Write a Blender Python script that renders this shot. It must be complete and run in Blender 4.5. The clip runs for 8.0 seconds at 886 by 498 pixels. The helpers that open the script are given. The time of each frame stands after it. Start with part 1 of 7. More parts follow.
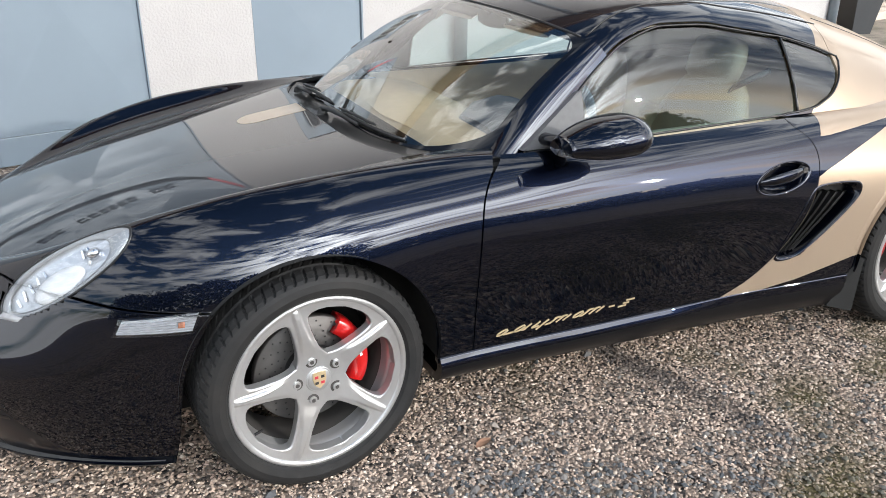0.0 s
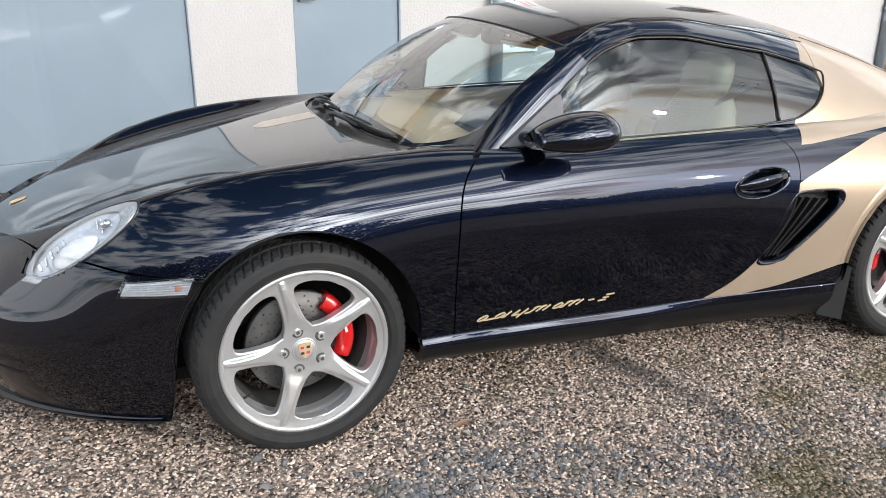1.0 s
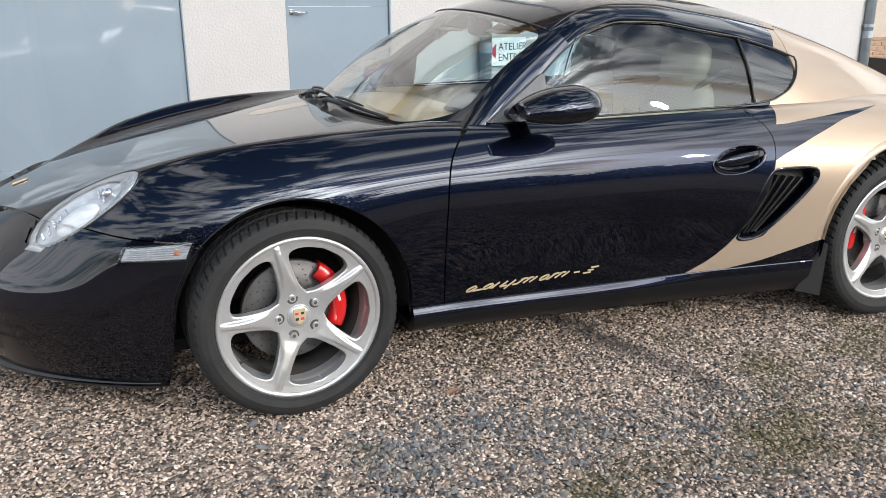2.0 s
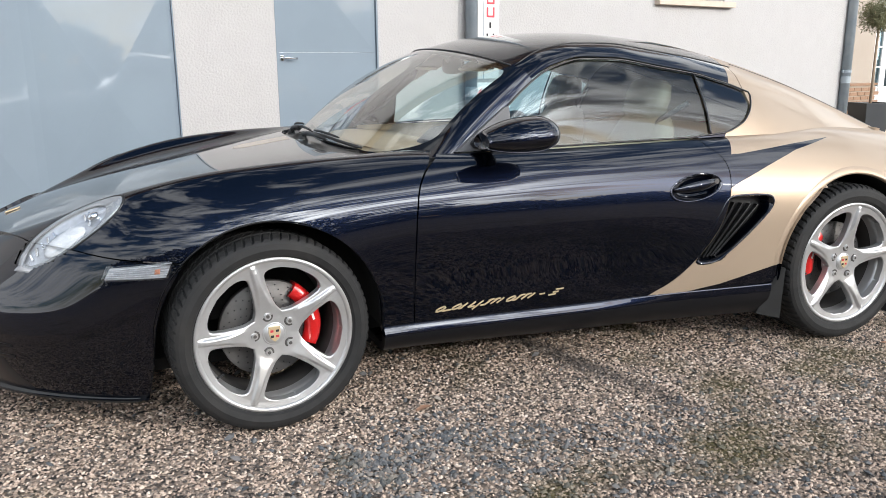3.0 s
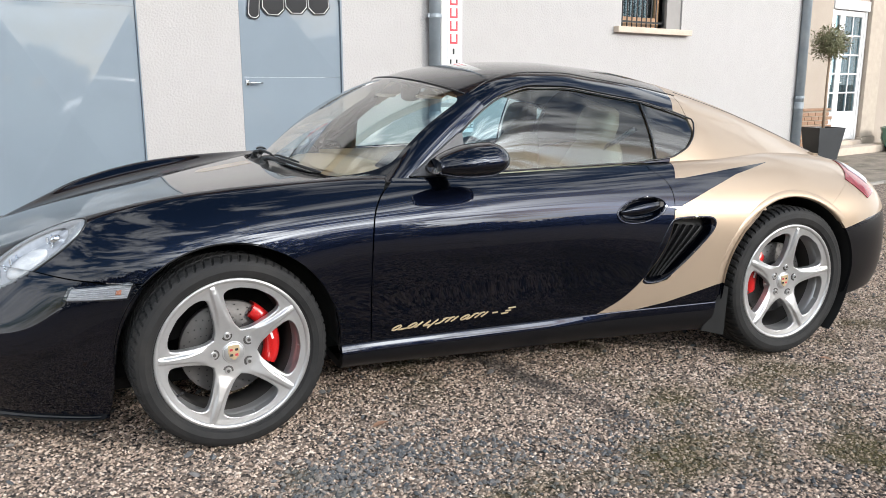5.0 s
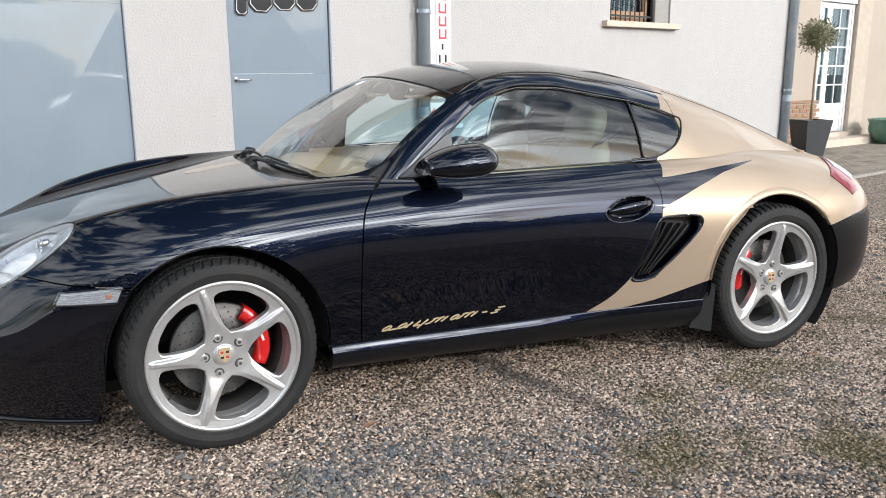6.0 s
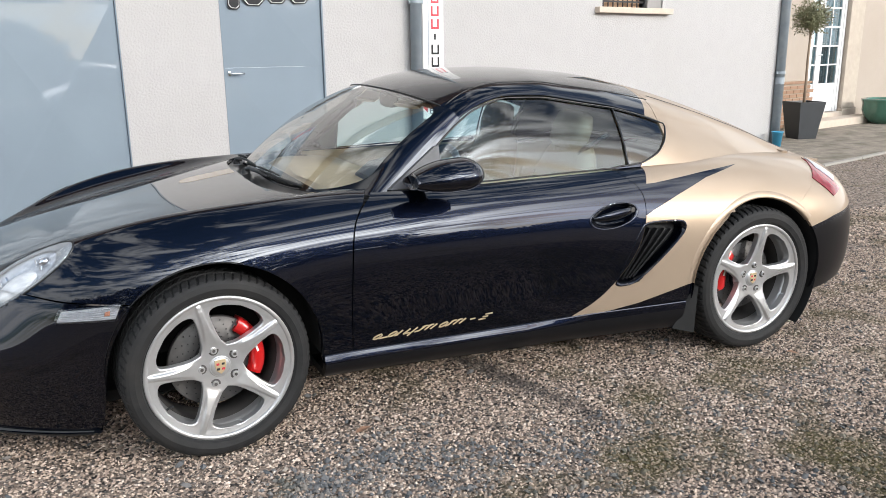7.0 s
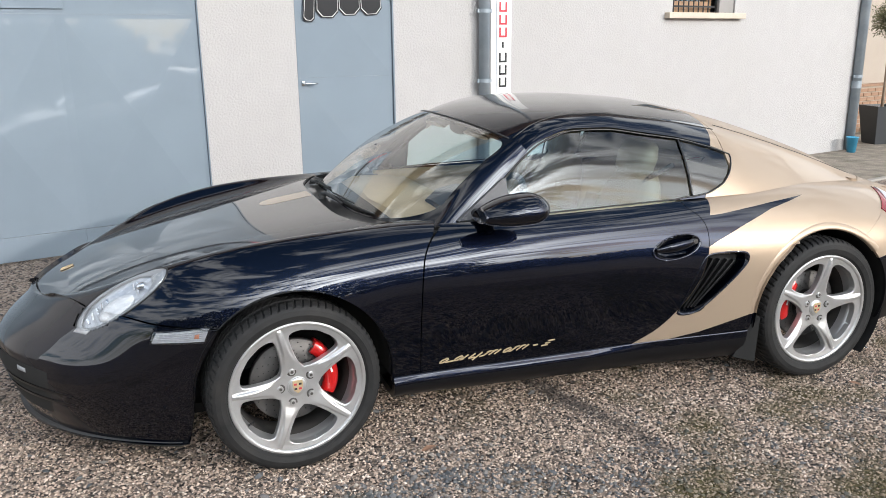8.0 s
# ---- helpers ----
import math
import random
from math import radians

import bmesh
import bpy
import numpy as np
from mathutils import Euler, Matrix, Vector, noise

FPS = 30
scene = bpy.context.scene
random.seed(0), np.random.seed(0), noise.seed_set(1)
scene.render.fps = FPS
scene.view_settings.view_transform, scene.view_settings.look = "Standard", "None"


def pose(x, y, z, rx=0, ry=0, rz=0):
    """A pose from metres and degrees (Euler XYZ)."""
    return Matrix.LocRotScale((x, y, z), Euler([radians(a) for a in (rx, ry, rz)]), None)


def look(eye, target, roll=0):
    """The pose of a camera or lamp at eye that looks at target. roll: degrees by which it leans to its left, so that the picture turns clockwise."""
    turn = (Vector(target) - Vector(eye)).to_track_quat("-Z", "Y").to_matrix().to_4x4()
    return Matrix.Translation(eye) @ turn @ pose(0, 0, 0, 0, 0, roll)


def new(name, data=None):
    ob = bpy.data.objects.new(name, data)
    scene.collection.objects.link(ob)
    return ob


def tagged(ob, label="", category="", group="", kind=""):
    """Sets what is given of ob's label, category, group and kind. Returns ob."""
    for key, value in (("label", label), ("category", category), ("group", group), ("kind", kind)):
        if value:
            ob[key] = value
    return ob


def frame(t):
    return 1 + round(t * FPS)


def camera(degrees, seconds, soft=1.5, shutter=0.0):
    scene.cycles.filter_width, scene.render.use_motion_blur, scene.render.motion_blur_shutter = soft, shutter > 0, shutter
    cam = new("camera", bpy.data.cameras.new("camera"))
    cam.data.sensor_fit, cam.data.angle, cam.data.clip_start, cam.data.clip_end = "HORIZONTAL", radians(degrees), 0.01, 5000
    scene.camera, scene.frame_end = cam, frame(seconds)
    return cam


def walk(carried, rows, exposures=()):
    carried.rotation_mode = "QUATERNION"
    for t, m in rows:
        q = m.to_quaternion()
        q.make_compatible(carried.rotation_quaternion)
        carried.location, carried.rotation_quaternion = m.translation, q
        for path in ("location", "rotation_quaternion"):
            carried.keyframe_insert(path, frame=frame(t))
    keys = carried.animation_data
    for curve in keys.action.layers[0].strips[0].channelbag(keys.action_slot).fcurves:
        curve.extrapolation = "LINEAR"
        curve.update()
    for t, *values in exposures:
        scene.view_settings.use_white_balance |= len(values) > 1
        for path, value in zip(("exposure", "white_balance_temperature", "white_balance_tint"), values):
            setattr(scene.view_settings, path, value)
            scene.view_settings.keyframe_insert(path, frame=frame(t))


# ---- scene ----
# World: x runs along the car from its nose to its tail, y away from the camera, z up; the front axle is at x = 0.
cam = camera(58.55, 8.0, soft=0.8)
walk(cam, [
    (0.0, pose(-0.490, -2.654, 1.512, 67.07, -0.40, -24.99)),
    (0.5, pose(-0.392, -2.855, 1.451, 69.25, -0.46, -21.33)),
    (1.0, pose(-0.369, -2.960, 1.386, 70.93, -0.20, -20.56)),
    (1.5, pose(-0.422, -3.014, 1.299, 71.64, 0.09, -21.07)),
    (3.0, pose(-0.375, -3.279, 1.183, 76.63, 0.34, -21.40)),
    (3.5, pose(-0.381, -3.315, 1.183, 77.17, 0.28, -21.62)),
    (4.0, pose(-0.379, -3.354, 1.199, 77.59, 0.10, -22.24)),
    (4.5, pose(-0.372, -3.386, 1.205, 77.99, 0.03, -22.90)),
    (5.0, pose(-0.364, -3.396, 1.203, 78.20, 0.04, -23.54)),
    (6.5, pose(-0.360, -3.426, 1.292, 76.92, 0.36, -24.57)),
    (7.0, pose(-0.351, -3.469, 1.382, 75.86, 0.66, -24.53)),
    (7.5, pose(-0.370, -3.516, 1.485, 74.96, 0.72, -23.80)),
    (8.0, pose(-0.405, -3.546, 1.567, 75.12, 0.55, -19.92)),
], exposures=((0.0, 0.42), (0.5, 0.42), (1.5, 0.30), (3.0, 0.22), (8.0, 0.17)))

# ---- light ----
SUN_WAY = Vector((0.589, -0.75, 0.303)).normalized()   # towards the sun
world = bpy.data.worlds.new("sky")
scene.world = world
world.use_nodes = True
wn, wl = world.node_tree.nodes, world.node_tree.links
wn.clear()
w_out = wn.new("ShaderNodeOutputWorld")
w_sky = wn.new("ShaderNodeTexSky")
w_sky.sky_type, w_sky.sun_disc = "NISHITA", False
w_sky.sun_elevation = math.asin(SUN_WAY.z)
w_sky.sun_rotation = math.atan2(SUN_WAY.x, SUN_WAY.y)
w_bg = wn.new("ShaderNodeBackground")
w_bg.inputs["Strength"].default_value = 0.15
w_cloud = wn.new("ShaderNodeBackground")
w_cloud.inputs["Color"].default_value = (0.95, 0.98, 1.0, 1)
w_cloud.inputs["Strength"].default_value = 1.5
w_mix = wn.new("ShaderNodeMixShader")
w_co = wn.new("ShaderNodeTexCoord")
w_map = wn.new("ShaderNodeMapping")
w_map.inputs["Scale"].default_value = (1.0, 1.0, 3.6)
w_noise = wn.new("ShaderNodeTexNoise")
w_noise.inputs["Scale"].default_value = 3.6
w_noise.inputs["Detail"].default_value = 9
w_noise.inputs["Roughness"].default_value = 0.6
w_noise.inputs["Distortion"].default_value = 0.5
w_ramp = wn.new("ShaderNodeValToRGB")
w_ramp.color_ramp.elements[0].position, w_ramp.color_ramp.elements[1].position = 0.46, 0.60
# clouds are brightest over the yard, beside the sun
w_dot = wn.new("ShaderNodeVectorMath")
w_dot.operation = "DOT_PRODUCT"
w_dot.inputs[1].default_value = Vector((0.12, -0.87, 0.46)).normalized()
w_clip = wn.new("ShaderNodeMath")
w_clip.operation = "MAXIMUM"
w_clip.inputs[1].default_value = 0.0
w_pow = wn.new("ShaderNodeMath")
w_pow.operation = "POWER"
w_pow.inputs[1].default_value = 7.0
w_amt = wn.new("ShaderNodeMath")
w_amt.operation = "MULTIPLY_ADD"
w_amt.inputs[1].default_value, w_amt.inputs[2].default_value = 3.4, 2.1
w_pow2 = wn.new("ShaderNodeMath")
w_pow2.operation = "POWER"
w_pow2.inputs[1].default_value = 24.0
w_amt2 = wn.new("ShaderNodeMath")
w_amt2.operation = "MULTIPLY_ADD"
w_amt2.inputs[1].default_value = 15.0
wl.new(w_co.outputs["Generated"], w_dot.inputs[0])
wl.new(w_dot.outputs["Value"], w_clip.inputs[0])
wl.new(w_clip.outputs["Value"], w_pow.inputs[0])
wl.new(w_pow.outputs["Value"], w_amt.inputs[0])
wl.new(w_clip.outputs["Value"], w_pow2.inputs[0])
wl.new(w_pow2.outputs["Value"], w_amt2.inputs[0])
wl.new(w_amt.outputs["Value"], w_amt2.inputs[2])
wl.new(w_amt2.outputs["Value"], w_cloud.inputs["Strength"])
wl.new(w_co.outputs["Generated"], w_map.inputs["Vector"])
wl.new(w_map.outputs["Vector"], w_noise.inputs["Vector"])
# and lie closer together towards the horizon
w_sep = wn.new("ShaderNodeSeparateXYZ")
w_low = wn.new("ShaderNodeMath")
w_low.operation = "MULTIPLY_ADD"
w_low.inputs[1].default_value, w_low.inputs[2].default_value = -0.18, 0.115
w_sum = wn.new("ShaderNodeMath")
w_sum.operation = "ADD"
wl.new(w_co.outputs["Generated"], w_sep.inputs["Vector"])
wl.new(w_sep.outputs["Z"], w_low.inputs[0])
wl.new(w_low.outputs["Value"], w_sum.inputs[0])
wl.new(w_noise.outputs["Fac"], w_sum.inputs[1])
wl.new(w_sum.outputs["Value"], w_ramp.inputs["Fac"])
wl.new(w_ramp.outputs["Color"], w_mix.inputs["Fac"])
w_hue = wn.new("ShaderNodeHueSaturation")
w_hue.inputs["Saturation"].default_value = 1.25
wl.new(w_sky.outputs["Color"], w_hue.inputs["Color"])
wl.new(w_hue.outputs["Color"], w_bg.inputs["Color"])
wl.new(w_bg.outputs["Background"], w_mix.inputs[1])
wl.new(w_cloud.outputs["Background"], w_mix.inputs[2])
wl.new(w_mix.outputs["Shader"], w_out.inputs["Surface"])
sun = new("sun", bpy.data.lights.new("sun", "SUN"))
sun.data.energy, sun.data.angle, sun.data.color = 1.85, radians(0.9), (1.0, 0.955, 0.89)
sun.matrix_world = look(SUN_WAY * 30, (0, 0, 0))
scene.view_settings.exposure = 0.0


# ---- materials ----
def mat(name, color, rough=0.5, metal=0.0, vary=0.0, scale=20.0, bump=0.0, bump_scale=60.0, coat=0.0, coat_rough=0.03,
        stain=None, stain_scale=2.0, stain_amount=0.5, alpha=1.0, spec=0.5, rough_vary=0.0):
    """A surface with a base colour, fine variation, larger stains and a relief."""
    m = bpy.data.materials.new(name)
    m.use_nodes = True
    n, l = m.node_tree.nodes, m.node_tree.links
    b = n["Principled BSDF"]
    b.inputs["Base Color"].default_value = (*color, 1)
    b.inputs["Roughness"].default_value = rough
    b.inputs["Metallic"].default_value = metal
    b.inputs["Coat Weight"].default_value = coat
    b.inputs["Coat Roughness"].default_value = coat_rough
    b.inputs["Specular IOR Level"].default_value = spec
    co = n.new("ShaderNodeTexCoord")
    last = None
    if vary:
        tex = n.new("ShaderNodeTexNoise")
        tex.inputs["Scale"].default_value, tex.inputs["Detail"].default_value = scale, 6
        l.new(co.outputs["Object"], tex.inputs["Vector"])
        mix = n.new("ShaderNodeMix")
        mix.data_type = "RGBA"
        mix.inputs["A"].default_value = (*[c * (1 - vary) for c in color], 1)
        mix.inputs["B"].default_value = (*[min(1, c * (1 + vary)) for c in color], 1)
        l.new(tex.outputs["Fac"], mix.inputs["Factor"])
        last = mix.outputs["Result"]
        if rough_vary:
            rr = n.new("ShaderNodeMapRange")
            rr.inputs["To Min"].default_value, rr.inputs["To Max"].default_value = rough - rough_vary, rough + rough_vary
            l.new(tex.outputs["Fac"], rr.inputs["Value"])
            l.new(rr.outputs["Result"], b.inputs["Roughness"])
    if stain:
        tex2 = n.new("ShaderNodeTexNoise")
        tex2.inputs["Scale"].default_value, tex2.inputs["Detail"].default_value = stain_scale, 5
        l.new(co.outputs["Object"], tex2.inputs["Vector"])
        ramp = n.new("ShaderNodeValToRGB")
        ramp.color_ramp.elements[0].position, ramp.color_ramp.elements[1].position = 0.45, 0.7
        ramp.color_ramp.elements[1].color = (stain_amount, stain_amount, stain_amount, 1)
        l.new(tex2.outputs["Fac"], ramp.inputs["Fac"])
        mix2 = n.new("ShaderNodeMix")
        mix2.data_type = "RGBA"
        mix2.inputs["A"].default_value, mix2.inputs["B"].default_value = (*color, 1), (*stain, 1)
        if last:
            l.new(last, mix2.inputs["A"])
        l.new(ramp.outputs["Color"], mix2.inputs["Factor"])
        last = mix2.outputs["Result"]
    if last:
        l.new(last, b.inputs["Base Color"])
    if bump:
        tex3 = n.new("ShaderNodeTexNoise")
        tex3.inputs["Scale"].default_value, tex3.inputs["Detail"].default_value = bump_scale, 4
        l.new(co.outputs["Object"], tex3.inputs["Vector"])
        bp = n.new("ShaderNodeBump")
        bp.inputs["Strength"].default_value, bp.inputs["Distance"].default_value = 1.0, bump
        l.new(tex3.outputs["Fac"], bp.inputs["Height"])
        l.new(bp.outputs["Normal"], b.inputs["Normal"])
    return m


def glass_mat(name, tint, rough=0.0, head_on=0.08, slant=5.0):
    """Thin glass: clear to look through, mirror-like at a slant. head_on: what it mirrors when looked at squarely."""
    m = bpy.data.materials.new(name)
    m.use_nodes = True
    n, l = m.node_tree.nodes, m.node_tree.links
    n.clear()
    out = n.new("ShaderNodeOutputMaterial")
    tr = n.new("ShaderNodeBsdfTransparent")
    tr.inputs["Color"].default_value = (*tint, 1)
    gl = n.new("ShaderNodeBsdfGlossy")
    gl.inputs["Roughness"].default_value = rough
    lw = n.new("ShaderNodeLayerWeight")
    lw.inputs["Blend"].default_value = 0.5
    pw = n.new("ShaderNodeMath")
    pw.operation = "POWER"
    pw.inputs[1].default_value = slant
    ma = n.new("ShaderNodeMath")
    ma.operation = "MULTIPLY_ADD"
    ma.inputs[1].default_value, ma.inputs[2].default_value = 1 - head_on, head_on
    mx = n.new("ShaderNodeMixShader")
    l.new(lw.outputs["Facing"], pw.inputs[0])
    l.new(pw.outputs["Value"], ma.inputs[0])
    l.new(ma.outputs["Value"], mx.inputs["Fac"])
    l.new(tr.outputs["BSDF"], mx.inputs[1])
    l.new(gl.outputs["BSDF"], mx.inputs[2])
    l.new(mx.outputs["Shader"], out.inputs["Surface"])
    return m


def paint_mat(name, regions=False):
    """Black car lacquer; with regions, the gold livery of the tail is laid out on it along the car's own x and z."""
    m = mat(name, (0.0034, 0.0053, 0.0134), rough=0.36, metal=0.9, coat=1.0, coat_rough=0.012, spec=0.0)
    n, l = m.node_tree.nodes, m.node_tree.links
    b = n["Principled BSDF"]
    lw = n.new("ShaderNodeLayerWeight")
    lw.inputs["Blend"].default_value = 0.5
    gl = n.new("ShaderNodeMapRange")
    gl.interpolation_type = "SMOOTHSTEP"
    gl.inputs["From Min"].default_value, gl.inputs["From Max"].default_value = 0.55, 0.88
    gl.inputs["To Min"].default_value, gl.inputs["To Max"].default_value = 1.53, 2.35
    l.new(lw.outputs["Facing"], gl.inputs["Value"])
    l.new(gl.outputs["Result"], b.inputs["Coat IOR"])
    co = n.new("ShaderNodeTexCoord")
    dust = n.new("ShaderNodeTexNoise")
    dust.inputs["Scale"].default_value, dust.inputs["Detail"].default_value = 7, 8
    l.new(co.outputs["Object"], dust.inputs["Vector"])
    dr = n.new("ShaderNodeMapRange")
    dr.inputs["From Min"].default_value, dr.inputs["From Max"].default_value = 0.35, 0.75
    dr.inputs["To Min"].default_value, dr.inputs["To Max"].default_value = 0.008, 0.03
    l.new(dust.outputs["Fac"], dr.inputs["Value"])
    l.new(dr.outputs["Result"], b.inputs["Coat Roughness"])
    black, gold = (0.0034, 0.0053, 0.0134, 1), (0.375, 0.292, 0.219, 1)
    if not regions:
        return m
    sep = n.new("ShaderNodeSeparateXYZ")
    l.new(co.outputs["Object"], sep.inputs["Vector"])

    def math_node(op, a, c):
        q = n.new("ShaderNodeMath")
        q.operation = op
        for i, v in enumerate((a, c)):
            if isinstance(v, (int, float)):
                q.inputs[i].default_value = v
            else:
                l.new(v, q.inputs[i])
        return q.outputs["Value"]

    def line(points):
        """Height of a line of the livery over x, from 1.3 to 3.5 m."""
        fc = n.new("ShaderNodeFloatCurve")
        cv = fc.mapping.curves[0]
        pts = [((x - 1.3) / 2.2, z / 1.4) for x, z in points]
        cv.points[0].location, cv.points[1].location = pts[0], pts[-1]
        for p in pts[1:-1]:
            cv.points.new(*p)
        for p in cv.points:
            p.handle_type = "VECTOR"
        fc.mapping.update()
        l.new(math_node("DIVIDE", math_node("SUBTRACT", sep.outputs["X"], 1.3), 2.2), fc.inputs["Value"])
        return math_node("MULTIPLY", fc.outputs["Value"], 1.4)

    low = line(((1.3, 0.262), (1.44, 0.272), (1.75, 0.315), (2.05, 0.385), (2.55, 0.49), (2.70, 0.565), (2.86, 0.60), (3.5, 0.66)))
    wedge_low = line(((1.3, 0.45), (1.72, 0.675), (1.812, 0.717), (1.964, 0.772), (2.129, 0.825), (2.34, 0.864), (2.36, 1.4), (3.5, 1.4)))
    wedge_up = line(((1.3, 0.81), (1.855, 0.823), (2.125, 0.848), (2.37, 0.867), (3.5, 0.867)))
    side = math_node("MULTIPLY", math_node("GREATER_THAN", sep.outputs["Z"], low), math_node("LESS_THAN", sep.outputs["Z"], wedge_low))
    slant = math_node("ADD", math_node("MULTIPLY", math_node("SUBTRACT", sep.outputs["Z"], 0.860), 0.52), 1.825)
    pillar = math_node("MULTIPLY", math_node("GREATER_THAN", sep.outputs["Z"], wedge_up), math_node("GREATER_THAN", sep.outputs["X"], slant))
    mask = math_node("MAXIMUM", side, pillar)
    mx = n.new("ShaderNodeMix")
    mx.data_type = "RGBA"
    mx.inputs["A"].default_value, mx.inputs["B"].default_value = black, gold
    l.new(mask, mx.inputs["Factor"])
    l.new(mx.outputs["Result"], b.inputs["Base Color"])
    mt = n.new("ShaderNodeMapRange")
    mt.inputs["To Min"].default_value, mt.inputs["To Max"].default_value = 0.9, 0.42
    l.new(mask, mt.inputs["Value"])
    l.new(mt.outputs["Result"], b.inputs["Metallic"])
    cw = n.new("ShaderNodeMapRange")
    cw.inputs["To Min"].default_value, cw.inputs["To Max"].default_value = 1.0, 0.45
    l.new(mask, cw.inputs["Value"])
    l.new(cw.outputs["Result"], b.inputs["Coat Weight"])
    ro = n.new("ShaderNodeMapRange")
    ro.inputs["To Min"].default_value, ro.inputs["To Max"].default_value = 0.38, 0.40
    l.new(mask, ro.inputs["Value"])
    l.new(ro.outputs["Result"], b.inputs["Roughness"])
    return m


PAINT = paint_mat("black lacquer")
LIVERY = paint_mat("black and gold lacquer", True)
RUBBER = mat("tyre rubber", (0.016, 0.016, 0.0165), rough=0.68, spec=0.28, vary=0.35, scale=30, bump=0.0006, bump_scale=400, stain=(0.05, 0.045, 0.04), stain_scale=9, stain_amount=0.2)
SILVER = mat("silver wheel lacquer", (0.56, 0.56, 0.565), rough=0.30, metal=0.68, vary=0.05, scale=60, coat=0.4, coat_rough=0.1, stain=(0.35, 0.31, 0.27), stain_scale=7, stain_amount=0.25)
CHROME = mat("chrome", (0.75, 0.76, 0.78), rough=0.12, metal=1.0)
STEEL = mat("brake steel", (0.095, 0.09, 0.088), rough=0.5, metal=0.5, vary=0.25, scale=40)
# brake dust plus the shade inside the wheel, both put into this dark colour
BARREL = mat("dusty shade-darkened wheel barrel", (0.075, 0.07, 0.067), rough=0.55, metal=0.3, vary=0.3, scale=12)
DARK = mat("black plastic", (0.012, 0.012, 0.013), rough=0.45, vary=0.3, scale=60, bump=0.0003, bump_scale=500)
SEAL = mat("black rubber seal", (0.008, 0.008, 0.009), rough=0.35)
BORDER = mat("black glass border", (0.006, 0.006, 0.007), rough=0.06)
LINER = mat("wheel arch liner", (0.010, 0.010, 0.010), rough=0.85, vary=0.4, scale=15)
VALANCE = mat("black bumper plastic", (0.006, 0.006, 0.007), rough=0.3, vary=0.2, scale=25, coat=0.2, coat_rough=0.12, spec=0.2)
RED = mat("red caliper lacquer", (0.48, 0.010, 0.010), rough=0.28, coat=0.5)
TAN = mat("tan leather", (0.56, 0.44, 0.30), rough=0.5, vary=0.12, scale=25, bump=0.0006, bump_scale=250)
TAN_DARK = mat("dark tan leather", (0.20, 0.10, 0.05), rough=0.5, vary=0.2, scale=25)
GREY_TRIM = mat("grey interior trim", (0.10, 0.10, 0.105), rough=0.6, vary=0.2, scale=40)
GOLD_FILM = mat("gold film", (0.56, 0.44, 0.27), rough=0.35, metal=0.4)
GLASS = glass_mat("window glass", (0.61, 0.78, 0.83), head_on=0.085)
SCREEN = glass_mat("windscreen glass", (0.93, 0.95, 0.91), head_on=0.13, slant=2.2)
GLASS_DARK = glass_mat("tinted glass", (0.55, 0.62, 0.62), head_on=0.13)
LENS = glass_mat("clear lens", (0.93, 0.95, 0.97))
TAIL_RED = mat("red lamp plastic", (0.20, 0.005, 0.012), rough=0.15, coat=0.2, spec=0.3)
MARKER = mat("ribbed lamp plastic", (0.33, 0.335, 0.35), rough=0.25, vary=0.35, scale=70)
LAMP_WHITE = mat("lamp reflector", (0.48, 0.50, 0.54), rough=0.28, metal=0.5, vary=0.2, scale=45, bump=0.0015, bump_scale=45)


# ---- builders ----
def mesh(name, verts, faces, material, parent=None, label="", smooth=True):
    me = bpy.data.meshes.new(name)
    me.from_pydata([tuple(map(float, v)) for v in verts], [], [tuple(map(int, f)) for f in faces])
    me.validate()
    if smooth:
        me.polygons.foreach_set("use_smooth", [True] * len(me.polygons))
    for mm in (material if isinstance(material, (list, tuple)) else [material]):
        me.materials.append(mm)
    ob = new(name, me)
    ob.parent = parent
    if label:
        tagged(ob, label)
    return ob


def part(name, bm, material, parent=None, label="", smooth=False):
    me = bpy.data.meshes.new(name)
    bmesh.ops.recalc_face_normals(bm, faces=bm.faces)
    for f in bm.faces:
        f.smooth = smooth
    bm.to_mesh(me)
    bm.free()
    me.materials.append(material)
    ob = new(name, me)
    ob.parent = parent
    if label:
        tagged(ob, label)
    return ob


def thing(name, label, category, m=None, group="", kind=""):
    ob = new(name)
    ob.empty_display_size = 0.1
    if m is not None:
        ob.matrix_basis = m
    return tagged(ob, label, category, group, kind)


def box_bm(x0, x1, y0, y1, z0, z1, bevel=0.0, segments=2, bm=None):
    bm = bm or bmesh.new()
    r = bmesh.ops.create_cube(bm, size=1.0)
    for v in r["verts"]:
        v.co = Vector(((x0 + x1) / 2 + v.co.x * (x1 - x0), (y0 + y1) / 2 + v.co.y * (y1 - y0), (z0 + z1) / 2 + v.co.z * (z1 - z0)))
    if bevel:
        es = {e for v in r["verts"] for e in v.link_edges}
        bmesh.ops.bevel(bm, geom=list(es), offset=bevel, segments=segments, affect="EDGES", profile=0.6)
    return bm


def cyl_bm(p, q, r0, r1=None, seg=20, bm=None, caps=True):
    """A round bar from p to q."""
    bm = bm or bmesh.new()
    p, q = Vector(p), Vector(q)
    d = q - p
    m = Matrix.Translation((p + q) / 2) @ d.to_track_quat("Z", "Y").to_matrix().to_4x4()
    bmesh.ops.create_cone(bm, cap_ends=caps, segments=seg, radius1=r0, radius2=r0 if r1 is None else r1, depth=d.length, matrix=m)
    return bm


